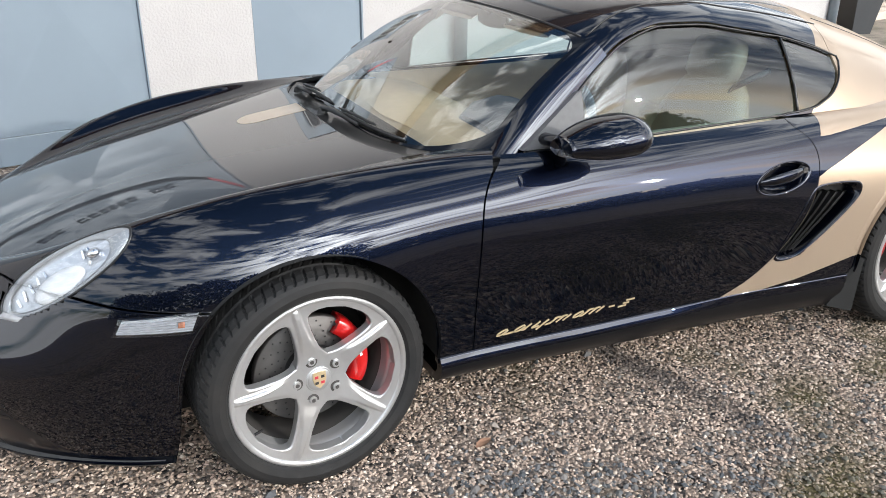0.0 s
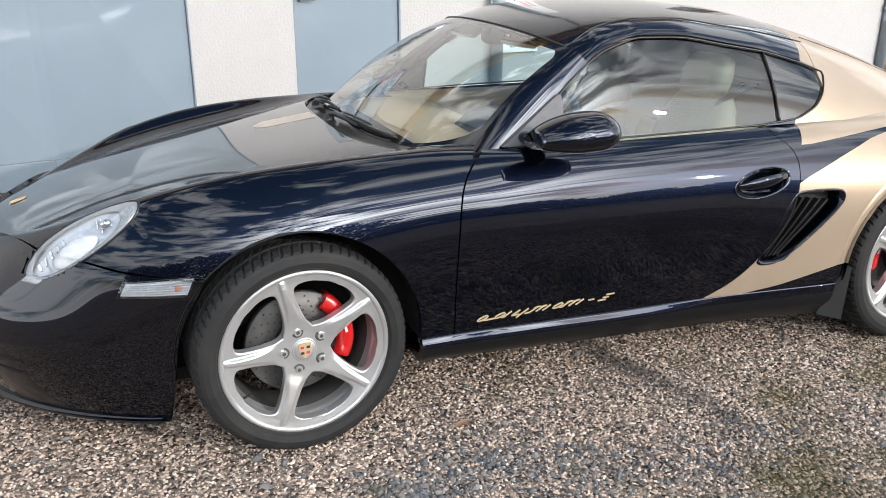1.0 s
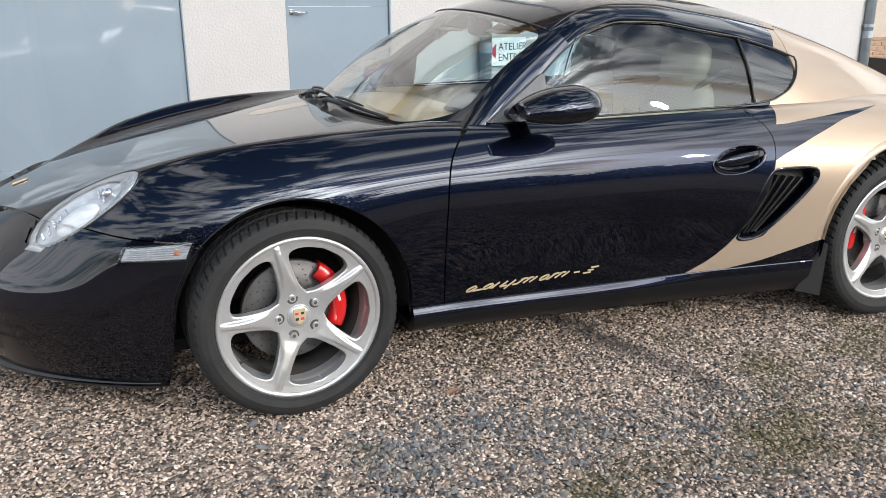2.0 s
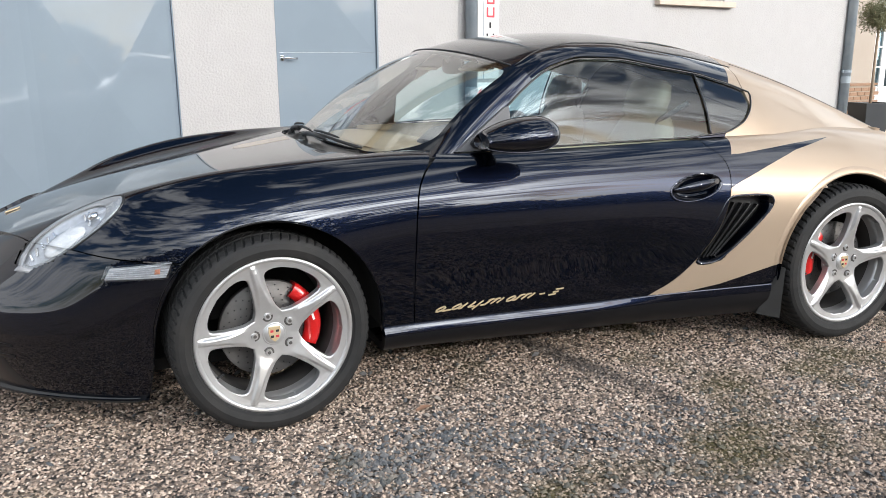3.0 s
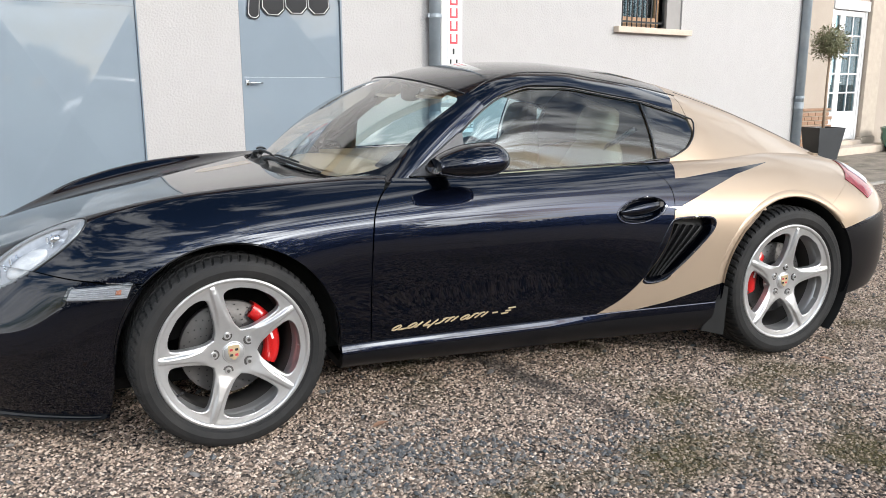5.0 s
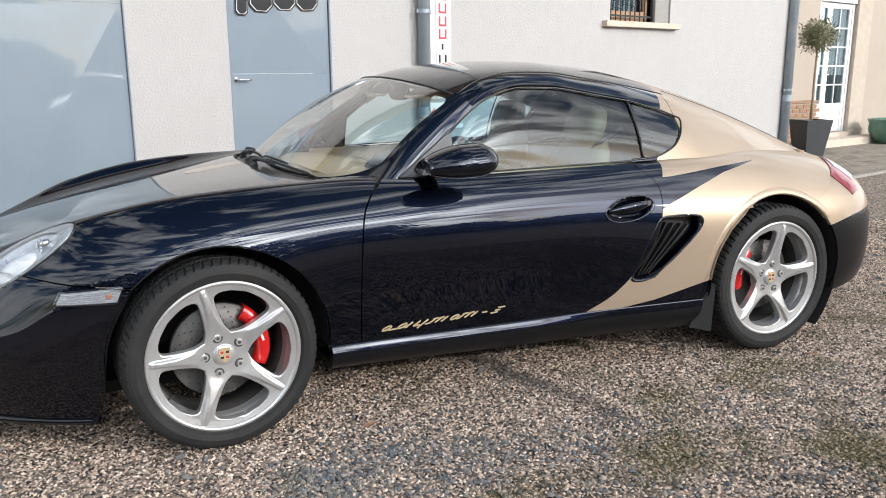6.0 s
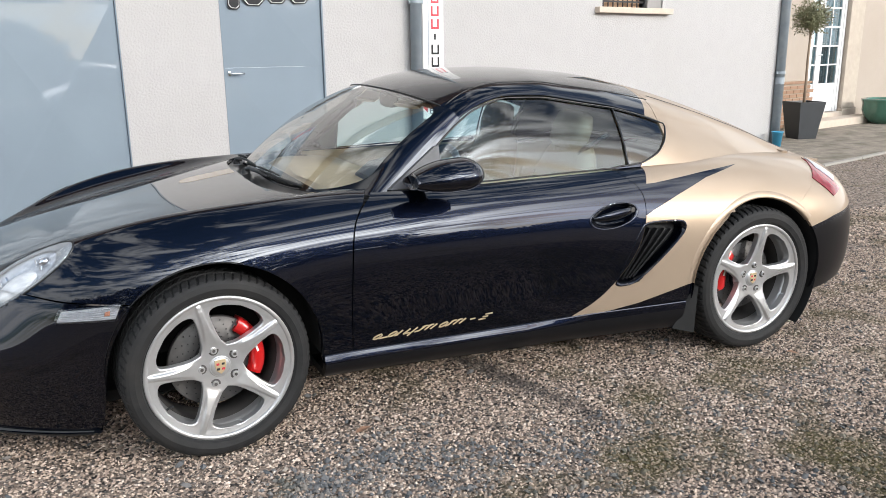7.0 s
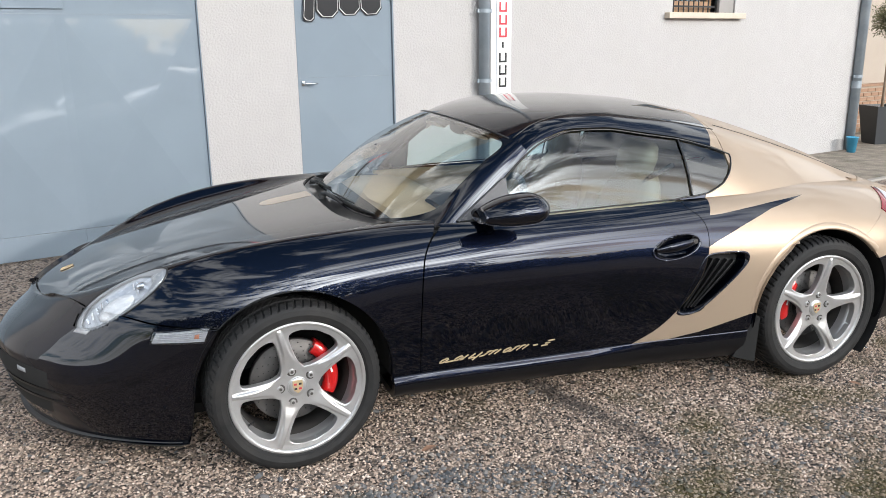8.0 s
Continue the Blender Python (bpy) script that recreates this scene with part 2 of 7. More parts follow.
def tube_data(points, r, seg=8, closed=False, flat=1.0, up=None):
    """Rings of a round cord along points."""
    pts = [Vector(p) for p in points]
    k = len(pts)
    verts, faces = [], []
    for i, p in enumerate(pts):
        a = pts[(i - 1) % k] if (closed or i) else pts[0]
        c = pts[(i + 1) % k] if (closed or i < k - 1) else pts[-1]
        t = (c - a).normalized()
        u = Vector(up) if up else (Vector((0, 0, 1)) if abs(t.z) < 0.9 else Vector((1, 0, 0)))
        s = t.cross(u).normalized()
        w = s.cross(t).normalized()
        rr = r[i] if isinstance(r, (list, tuple)) else r
        for j in range(seg):
            an = 2 * math.pi * j / seg
            verts.append(p + s * (rr * flat * math.cos(an)) + w * (rr * math.sin(an)))
    for i in range(k if closed else k - 1):
        for j in range(seg):
            a, b2 = i * seg + j, i * seg + (j + 1) % seg
            c, d = ((i + 1) % k) * seg + (j + 1) % seg, ((i + 1) % k) * seg + j
            faces.append((a, b2, c, d))
    if not closed:
        faces.append(tuple(range(seg - 1, -1, -1)))
        faces.append(tuple((k - 1) * seg + j for j in range(seg)))
    return verts, faces


def tube(name, points, r, material, parent=None, label="", **kw):
    v, f = tube_data(points, r, **kw)
    return mesh(name, v, f, material, parent, label)


def revolve_data(profile, seg=64, closed=False, modulate=None):
    """Turns (radius, y) points round the y axis."""
    k = len(profile)
    verts, faces = [], []
    for i in range(seg):
        a = 2 * math.pi * i / seg
        for j, (r, y) in enumerate(profile):
            rr = r if modulate is None else r - modulate(i, j)
            verts.append((rr * math.cos(a), y, rr * math.sin(a)))
    for i in range(seg):
        for j in range(k if closed else k - 1):
            a, b2 = i * k + j, i * k + (j + 1) % k
            c, d = ((i + 1) % seg) * k + (j + 1) % k, ((i + 1) % seg) * k + j
            faces.append((a, b2, c, d))
    return verts, faces


def curve_of(points, soft=0.08):
    """A smooth function through roughly the given (x, value) pairs."""
    xs = np.array([p[0] for p in points], float)
    vs = np.array([p[1] for p in points], float)
    pad = 0.4
    g = np.arange(xs[0] - pad, xs[-1] + pad, 0.01)
    v = np.interp(g, xs, vs)
    v[g < xs[0]] = vs[0] + (g[g < xs[0]] - xs[0]) * (vs[1] - vs[0]) / (xs[1] - xs[0])
    v[g > xs[-1]] = vs[-1] + (g[g > xs[-1]] - xs[-1]) * (vs[-1] - vs[-2]) / (xs[-1] - xs[-2])
    k = np.exp(-0.5 * (np.arange(-40, 41) * 0.01 / soft) ** 2)
    w = np.convolve(np.pad(v, 40, mode="reflect", reflect_type="odd"), k / k.sum(), mode="valid")
    return lambda x: np.interp(x, g, w)


def polyline(points, count):
    """Points spread evenly along a rounded line through 2D or 3D points."""
    p = np.array(points, float)
    for _ in range(3):
        q = [p[0]]
        for a, b2 in zip(p[:-1], p[1:]):
            q += [0.75 * a + 0.25 * b2, 0.25 * a + 0.75 * b2]
        q.append(p[-1])
        p = np.array(q)
    d = np.concatenate([[0], np.cumsum(np.linalg.norm(np.diff(p, axis=0), axis=1))])
    t = np.linspace(0, d[-1], count)
    return np.stack([np.interp(t, d, p[:, i]) for i in range(p.shape[1])], 1)


def straight(points, count):
    """As polyline, with the corners kept."""
    p = np.array(points, float)
    d = np.concatenate([[0], np.cumsum(np.linalg.norm(np.diff(p, axis=0), axis=1))])
    t = np.linspace(0, d[-1], count)
    return np.stack([np.interp(t, d, p[:, i]) for i in range(p.shape[1])], 1)


def coons(bottom, top, left, right, power=1):
    """A grid between four border lines; bottom and top run the same way, left and right too."""
    nu, nv = len(bottom), len(left)
    u = np.linspace(0, 1, nu)[:, None, None]
    v = np.linspace(0, 1, nv)[None, :, None]
    ruled = (1 - v) * bottom[:, None, :] + v * top[:, None, :]
    return ruled + (1 - u) ** power * (left[None] - ruled[:1]) + u ** power * (right[None] - ruled[-1:])


def grid_faces(nu, nv):
    i, j = np.meshgrid(np.arange(nu - 1), np.arange(nv - 1), indexing="ij")
    a = (i * nv + j).ravel()
    return np.stack([a, a + nv, a + nv + 1, a + 1], 1)


# ---- the car's form: sections across the car, from the sill up to the middle ----
NOSE, TAIL = -0.95, 3.40


def rounding(x):
    """How far the plan closes in towards the nose and the tail."""
    a = np.clip((-0.10 - x) / (-0.10 - NOSE), 0, 1)
    b2 = np.clip((x - 2.70) / (TAIL - 2.70), 0, 1)
    return np.clip(1 - a ** 2.3, 0, 1) ** (1 / 2.1) * np.clip(1 - b2 ** 2.6, 0, 1) ** (1 / 2.2)


LINES_Y = [   # half widths, from the bottom upwards
    ((-0.95, 0.785), (-0.4, 0.795), (0.0, 0.80), (0.45, 0.775), (1.0, 0.80), (1.5, 0.815), (2.0, 0.86), (2.4, 0.87), (2.8, 0.87), (3.4, 0.84)),
    ((-0.95, 0.815), (-0.4, 0.81), (0.0, 0.825), (0.45, 0.798), (1.0, 0.822), (1.5, 0.835), (2.0, 0.885), (2.4, 0.90), (2.8, 0.90), (3.4, 0.87)),
    ((-0.95, 0.83), (-0.45, 0.815), (0.0, 0.855), (0.45, 0.808), (1.0, 0.828), (1.5, 0.842), (2.0, 0.888), (2.4, 0.908), (2.8, 0.91), (3.4, 0.88)),
    ((-0.95, 0.775), (-0.72, 0.775), (-0.45, 0.803), (0.0, 0.852), (0.45, 0.828), (1.0, 0.848), (1.5, 0.858), (2.0, 0.885), (2.4, 0.902), (2.8, 0.895), (3.4, 0.86)),
    ((-0.95, 0.715), (-0.72, 0.722), (-0.45, 0.745), (0.0, 0.792), (0.45, 0.790), (1.0, 0.812), (1.5, 0.82), (2.0, 0.825), (2.4, 0.835), (2.8, 0.825), (3.4, 0.80)),
    ((-0.95, 0.56), (-0.45, 0.64), (0.0, 0.655), (0.45, 0.675), (0.8, 0.725), (1.5, 0.728), (2.0, 0.735), (2.4, 0.70), (2.8, 0.66), (3.4, 0.62)),
    ((-0.95, 0.43), (-0.45, 0.545), (0.0, 0.57), (0.45, 0.56), (1.0, 0.50), (1.5, 0.50), (2.0, 0.50), (2.4, 0.48), (2.8, 0.44), (3.4, 0.40)),
]
LINES_Z = [   # and their heights
    ((-0.95, 0.165), (-0.4, 0.145), (0.0, 0.18), (0.45, 0.20), (1.0, 0.195), (1.5, 0.185), (2.0, 0.18), (2.4, 0.20), (2.8, 0.24), (3.4, 0.30)),
    ((-0.95, 0.22), (-0.4, 0.24), (0.0, 0.27), (0.45, 0.29), (1.5, 0.29), (2.0, 0.30), (2.8, 0.33), (3.4, 0.36)),
    ((-0.95, 0.33), (-0.4, 0.41), (0.0, 0.45), (0.45, 0.45), (1.5, 0.46), (2.0, 0.48), (2.8, 0.48), (3.4, 0.46)),
    ((-0.95, 0.44), (-0.45, 0.575), (0.0, 0.64), (0.45, 0.655), (1.5, 0.66), (2.0, 0.66), (2.8, 0.64), (3.4, 0.57)),
    ((-0.95, 0.52), (-0.45, 0.70), (0.0, 0.775), (0.45, 0.78), (1.5, 0.785), (2.0, 0.79), (2.4, 0.79), (2.8, 0.76), (3.4, 0.65)),
    ((-0.95, 0.58), (-0.7, 0.685), (-0.45, 0.80), (-0.2, 0.862), (0.1, 0.885), (0.45, 0.885), (0.8, 0.875), (1.5, 0.885), (2.0, 0.895), (2.4, 0.905), (2.8, 0.86), (3.1, 0.80), (3.4, 0.72)),
    ((-0.95, 0.60), (-0.7, 0.645), (-0.45, 0.700), (-0.2, 0.747), (0.1, 0.805), (0.45, 0.870), (1.0, 0.86), (2.0, 0.86), (2.4, 0.89), (2.8, 0.87), (3.1, 0.83), (3.4, 0.75)),
    ((-0.95, 0.605), (-0.7, 0.702), (-0.45, 0.770), (-0.2, 0.816), (0.1, 0.862), (0.45, 0.908), (1.0, 0.86), (2.0, 0.86), (2.4, 0.89), (2.8, 0.875), (3.1, 0.84), (3.4, 0.76)),
]
NX, NS = 620, 181
_q = np.linspace(0, 1, NX)
_front, _mid, _back = 150, 320, 150
STATIONS = np.concatenate([
    NOSE + 0.45 * (1 - np.cos(np.linspace(0, math.pi / 2, _front, endpoint=False))),
    np.linspace(NOSE + 0.45, TAIL - 0.45, _mid, endpoint=False),
    TAIL - 0.45 * (1 - np.sin(np.linspace(0, math.pi / 2, _back))),
])
_w = rounding(STATIONS)
_P = np.zeros((NX, 8, 2))
for _i in range(8):
    if _i < 7:
        _P[:, _i, 0] = curve_of(LINES_Y[_i], 0.10)(STATIONS) * _w
    _P[:, _i, 1] = curve_of(LINES_Z[_i], 0.08)(STATIONS)
_full = np.concatenate([_P, _P[:, 6:7] * np.array([-1, 1])], 1)
_soft = _full.copy()
_soft[:, 1:-1] = (_full[:, :-2] + 4 * _full[:, 1:-1] + _full[:, 2:]) / 6
_C = _full + 0.8 * (_full - _soft)
_C = np.concatenate([2 * _C[:, :1] - _C[:, 1:2], _C], 1)
_t = np.linspace(0, 7 - 1e-6, NS)
_k = np.floor(_t).astype(int)
_f = (_t - _k)[None, :, None]
TABLE = ((1 - _f) ** 3 * _C[:, _k] + (3 * _f ** 3 - 6 * _f ** 2 + 4) * _C[:, _k + 1]
         + (-3 * _f ** 3 + 3 * _f ** 2 + 3 * _f + 1) * _C[:, _k + 2] + _f ** 3 * _C[:, _k + 3]) / 6
S = np.linspace(0, 1, NS)
CREST = 5 / 7


def body(x, s):
    """A point of the left side of the car: half width and height at station x and section place s."""
    xi = np.interp(x, STATIONS, np.arange(NX))
    si = np.clip(s, 0, 1) * (NS - 1)
    a = np.minimum(xi.astype(int), NX - 2)
    c = np.minimum(si.astype(int), NS - 2)
    fa, fc = (xi - a)[..., None], (si - c)[..., None]
    p = (1 - fa) * ((1 - fc) * TABLE[a, c] + fc * TABLE[a, c + 1]) + fa * ((1 - fc) * TABLE[a + 1, c] + fc * TABLE[a + 1, c + 1])
    drop = np.clip((0.62 - p[..., 1]) / 0.20, 0, 1)
    lean = np.clip((-0.50 - x) / 0.45, 0, 1) ** 1.6 * drop * drop * (3 - 2 * drop) * (0.15 - 0.07 * np.clip((0.36 - p[..., 1]) / 0.2, 0, 1))
    return np.stack([x - lean, -p[..., 0], p[..., 1]], -1)


def section(x):
    """The section at station x: half widths and heights."""
    k = float(np.interp(x, STATIONS, np.arange(NX)))
    i = min(int(k), NX - 2)
    return TABLE[i] * (1 - k + i) + TABLE[i + 1] * (k - i)


def s_at_z(x, z):
    """Section place of height z on the flank."""
    x, z = np.atleast_1d(x).astype(float), np.atleast_1d(z).astype(float)
    out = np.empty(len(x))
    top = int(CREST * (NS - 1)) + 6
    for i, (a, b2) in enumerate(zip(x, z)):
        col = section(a)[:top, 1]
        k = int(np.argmax(col))
        out[i] = np.interp(b2, np.maximum.accumulate(col[:k + 1]) + np.arange(k + 1) * 1e-9, S[:k + 1])
    return out


def s_at_y(x, y):
    """Section place of half width y on the upper side."""
    x, y = np.atleast_1d(x).astype(float), np.atleast_1d(y).astype(float)
    out = np.empty(len(x))
    lo = int(3.5 / 7 * (NS - 1))
    for i, (a, b2) in enumerate(zip(x, y)):
        col = section(a)[lo:, 0]
        out[i] = np.interp(-b2, -col, S[lo:])
    return out


def flank(points, count, rounded=True):
    """A border line given as (x, z) on the flank, as (x, s)."""
    p = polyline(points, count) if rounded else straight(points, count)
    return np.stack([p[:, 0], s_at_z(p[:, 0], p[:, 1])], 1)


def panel_data(pts, hole=None, flange=0.014):
    """Vertices and faces of a sheet-metal panel from a grid of points, with its edge folded inwards."""
    nu, nv = pts.shape[:2]
    v = pts.reshape(-1, 3)
    faces = grid_faces(nu, nv)
    du, dv = np.gradient(pts, axis=0), np.gradient(pts, axis=1)
    nrm = np.cross(du, dv)
    nrm /= np.linalg.norm(nrm, axis=2, keepdims=True) + 1e-9
    if nrm.reshape(-1, 3)[:, 1].mean() > 0 or (abs(nrm[..., 1].mean()) < 0.2 and nrm[..., 2].mean() < 0):
        nrm, faces = -nrm, faces[:, ::-1]
    ring = [i * nv for i in range(nu)] + [(nu - 1) * nv + j for j in range(1, nv)] + [i * nv + nv - 1 for i in range(nu - 2, -1, -1)] + [j for j in range(nv - 2, 0, -1)]
    if hole is not None:
        mid = v[faces].mean(1)
        faces = faces[~hole(mid)]
    n0, k = len(v), len(ring)
    inner = v[ring] - nrm.reshape(-1, 3)[ring] * flange
    v = np.concatenate([v, v[ring], inner])
    rim = [(n0 + i, n0 + (i + 1) % k, n0 + k + (i + 1) % k, n0 + k + i) for i in range(k)]
    return v, [tuple(f) for f in faces] + rim


def mirrored(v, f):
    w = np.array(v, float).copy()
    w[:, 1] *= -1
    return w, [tuple(reversed(q)) for q in f]


def panel(name, pts, material, parent, label="", hole=None, both=False, flange=0.014):
    v, f = panel_data(pts, hole, flange)
    made = [mesh(name, v, f, material, parent, label)]
    if both:
        made.append(mesh(name, *mirrored(v, f), material, parent, label))
    return made


def lift(domain):
    return body(domain[..., 0], domain[..., 1])


def inset(domain, dx=0.0012, ds=0.0014):
    """Draws a panel's border in by the width of half a joint."""
    d = domain.copy()
    d[0, :, 0] += dx
    d[-1, :, 0] -= dx
    d[:, 0, 1] += ds
    d[:, -1, 1] -= ds
    return d


# ---- ground and buildings ----
WALL_A, WALL_B = 3.086, 0.2215     # the workshop's front: y = WALL_A + WALL_B * x
WALL_TURN = math.degrees(math.atan(WALL_B))
WALL = pose(-0.013, 3.083, 0, 0, 0, WALL_TURN)   # along the wall from the gate's edge; local y points into the building
PLASTER = mat("white roughcast", (0.385, 0.371, 0.365), rough=0.9, vary=0.05, scale=6, bump=0.006, bump_scale=55, stain=(0.366, 0.352, 0.334), stain_scale=1.3, stain_amount=0.35)
BEIGE = mat("beige render", (0.36, 0.305, 0.255), rough=0.9, vary=0.05, scale=8, bump=0.004, bump_scale=120, stain=(0.31, 0.255, 0.205), stain_scale=1.0, stain_amount=0.3)
STONE = mat("grey dressed stone", (0.40, 0.34, 0.28), rough=0.85, vary=0.18, scale=9, bump=0.003, bump_scale=90)
GATE = mat("blue-grey gate paint", (0.180, 0.219, 0.259), rough=0.5, spec=0.15, vary=0.07, scale=2.5, bump=0.0008, bump_scale=2.2, coat=0.9, coat_rough=0.035, stain=(0.205, 0.25, 0.29), stain_scale=1.1, stain_amount=0.5)
PIPE = mat("grey-blue zinc", (0.235, 0.275, 0.31), rough=0.42, metal=0.25, vary=0.12, scale=9, stain=(0.40, 0.42, 0.44), stain_scale=5, stain_amount=0.4)
WHITE_PVC = mat("white joinery", (0.62, 0.62, 0.62), rough=0.35, vary=0.03, scale=12)
WOOD = mat("varnished wood", (0.36, 0.215, 0.12), rough=0.5, vary=0.3, scale=30)
BRICK = mat("red brick", (0.27, 0.16, 0.10), rough=0.85, vary=0.3, scale=12, bump=0.002, bump_scale=150)
MORTAR = mat("mortar", (0.30, 0.25, 0.20), rough=0.95, vary=0.1, scale=30)
CONCRETE = mat("pale concrete", (0.30, 0.28, 0.25), rough=0.9, vary=0.15, scale=10, bump=0.002, bump_scale=150, stain=(0.27, 0.25, 0.23), stain_scale=2, stain_amount=0.5)
SHUTTER = mat("weathered grey shutter", (0.24, 0.225, 0.215), rough=0.6, vary=0.12, scale=10)
SILL_STONE = mat("beige sill stone", (0.50, 0.42, 0.345), rough=0.85, vary=0.12, scale=12, bump=0.002, bump_scale=120)
ANTHRACITE = mat("anthracite planter", (0.035, 0.038, 0.042), rough=0.45, vary=0.15, scale=10)
GREEN_GLAZE = mat("green glaze", (0.05, 0.14, 0.10), rough=0.18, vary=0.3, scale=9, coat=0.6)
BLUE_PLASTIC = mat("turquoise plastic", (0.06, 0.32, 0.52), rough=0.35)
SIGN_WHITE = mat("white sign", (0.80, 0.80, 0.79), rough=0.4)
BOARD = mat("weathered white board", (0.62, 0.615, 0.605), rough=0.5, vary=0.04, scale=8)
SIGN_BLACK = mat("black lettering", (0.012, 0.012, 0.014), rough=0.75)
SIGN_RED = mat("red lettering", (0.50, 0.03, 0.05), rough=0.4)


def gravel_mat(name, stones):
    """Crushed stone in beige, pink and grey; the ground under it carries moss and damp patches and is darkened as shade
    between the stones.
    """
    m = bpy.data.materials.new(name)
    m.use_nodes = True
    n, l = m.node_tree.nodes, m.node_tree.links
    b = n["Principled BSDF"]
    b.inputs["Roughness"].default_value = 0.95
    b.inputs["Specular IOR Level"].default_value = 0.4
    co = n.new("ShaderNodeTexCoord")
    ramp = n.new("ShaderNodeValToRGB")
    cr = ramp.color_ramp
    cr.interpolation = "LINEAR"
    for p, c in ((0.0, (0.045, 0.042, 0.041)), (0.19, (0.140, 0.118, 0.105)), (0.36, (0.36, 0.274, 0.218)), (0.68, (0.51, 0.394, 0.315)), (0.9, (0.61, 0.492, 0.400)), (1.0, (0.74, 0.635, 0.545))):
        e = cr.elements[0] if p == 0.0 else cr.elements[-1] if p == 1.0 else cr.elements.new(p)
        e.position, e.color = p, (*c, 1)
    big = n.new("ShaderNodeTexNoise")
    big.inputs["Scale"].default_value, big.inputs["Detail"].default_value = 0.9, 4
    l.new(co.outputs["Object"], big.inputs["Vector"])
    moss = n.new("ShaderNodeTexNoise")
    moss.inputs["Scale"].default_value, moss.inputs["Detail"].default_value = 1.7, 7
    l.new(co.outputs["Object"], moss.inputs["Vector"])
    mr = n.new("ShaderNodeValToRGB")
    mr.color_ramp.elements[0].position, mr.color_ramp.elements[1].position = 0.56, 0.70
    mr.color_ramp.elements[1].color = (0.58, 0.58, 0.58, 1) if stones else (0.85, 0.85, 0.85, 1)
    # more of it grows in one patch beside the car's tracks
    wild = n.new("ShaderNodeVectorMath")
    wild.operation = "DISTANCE"
    wild.inputs[1].default_value = (2.5, -2.05, 0)
    l.new(co.outputs["Object"], wild.inputs[0])
    wr = n.new("ShaderNodeMapRange")
    wr.inputs["From Min"].default_value, wr.inputs["From Max"].default_value = 0.2, 1.7
    wr.inputs["To Min"].default_value, wr.inputs["To Max"].default_value = 0.15, 0.0
    l.new(wild.outputs["Value"], wr.inputs["Value"])
    ws = n.new("ShaderNodeMath")
    ws.operation = "ADD"
    l.new(moss.outputs["Fac"], ws.inputs[0])
    l.new(wr.outputs["Result"], ws.inputs[1])
    l.new(ws.outputs["Value"], mr.inputs["Fac"])
    mx = n.new("ShaderNodeMix")
    mx.data_type = "RGBA"
    mx.inputs["B"].default_value = (0.085, 0.072, 0.022, 1)
    l.new(mr.outputs["Color"], mx.inputs["Factor"])
    if stones:
        geo = n.new("ShaderNodeNewGeometry")
        add = n.new("ShaderNodeMath")
        add.operation = "MULTIPLY_ADD"
        add.inputs[1].default_value, add.inputs[2].default_value = 0.35, -0.17
        l.new(big.outputs["Fac"], add.inputs[0])
        ad2 = n.new("ShaderNodeMath")
        ad2.operation = "ADD"
        l.new(add.outputs["Value"], ad2.inputs[0])
        l.new(geo.outputs["Random Per Island"], ad2.inputs[1])
        # grey chippings are mixed in away from the wall
        pos = n.new("ShaderNodeSeparateXYZ")
        l.new(co.outputs["Object"], pos.inputs["Vector"])
        grey = n.new("ShaderNodeMapRange")
        grey.inputs["From Min"].default_value, grey.inputs["From Max"].default_value = -2.6, -1.5
        grey.inputs["To Min"].default_value, grey.inputs["To Max"].default_value = -0.25, 0.0
        l.new(pos.outputs["Y"], grey.inputs["Value"])
        ad3 = n.new("ShaderNodeMath")
        ad3.operation = "ADD"
        l.new(ad2.outputs["Value"], ad3.inputs[0])
        l.new(grey.outputs["Result"], ad3.inputs[1])
        l.new(ad3.outputs["Value"], ramp.inputs["Fac"])
    else:
        vor = n.new("ShaderNodeTexVoronoi")
        vor.inputs["Scale"].default_value = 70
        l.new(co.outputs["Object"], vor.inputs["Vector"])
        sep = n.new("ShaderNodeSeparateColor")
        l.new(vor.outputs["Color"], sep.inputs["Color"])
        l.new(sep.outputs["Red"], ramp.inputs["Fac"])
        bp = n.new("ShaderNodeBump")
        bp.inputs["Distance"].default_value = 0.012
        bp.invert = True
        l.new(vor.outputs["Distance"], bp.inputs["Height"])
        l.new(bp.outputs["Normal"], b.inputs["Normal"])
    if stones:
        l.new(ramp.outputs["Color"], mx.inputs["A"])
    else:
        # bed colour multiplied down: painted shade for the gaps between loose stones
        gap_shade = n.new("ShaderNodeMix")
        gap_shade.data_type, gap_shade.blend_type = "RGBA", "MULTIPLY"
        gap_shade.inputs["Factor"].default_value = 1.0
        gap_shade.inputs["B"].default_value = (0.56, 0.56, 0.56, 1)
        l.new(ramp.outputs["Color"], gap_shade.inputs["A"])
        l.new(gap_shade.outputs["Result"], mx.inputs["A"])
    # a damp rut that comes out from under the car
    dot = n.new("ShaderNodeVectorMath")
    dot.operation = "DOT_PRODUCT"
    dot.inputs[1].default_value = (0.963, 0.270, 0)
    l.new(co.outputs["Object"], dot.inputs[0])
    wob = n.new("ShaderNodeTexNoise")
    wob.inputs["Scale"].default_value, wob.inputs["Detail"].default_value = 5.0, 4
    l.new(co.outputs["Object"], wob.inputs["Vector"])
    off = n.new("ShaderNodeMath")
    off.operation = "MULTIPLY_ADD"
    off.inputs[1].default_value, off.inputs[2].default_value = 0.10, -1.034
    l.new(wob.outputs["Fac"], off.inputs[0])
    far = n.new("ShaderNodeMath")
    far.operation = "ADD"
    l.new(dot.outputs["Value"], far.inputs[0])
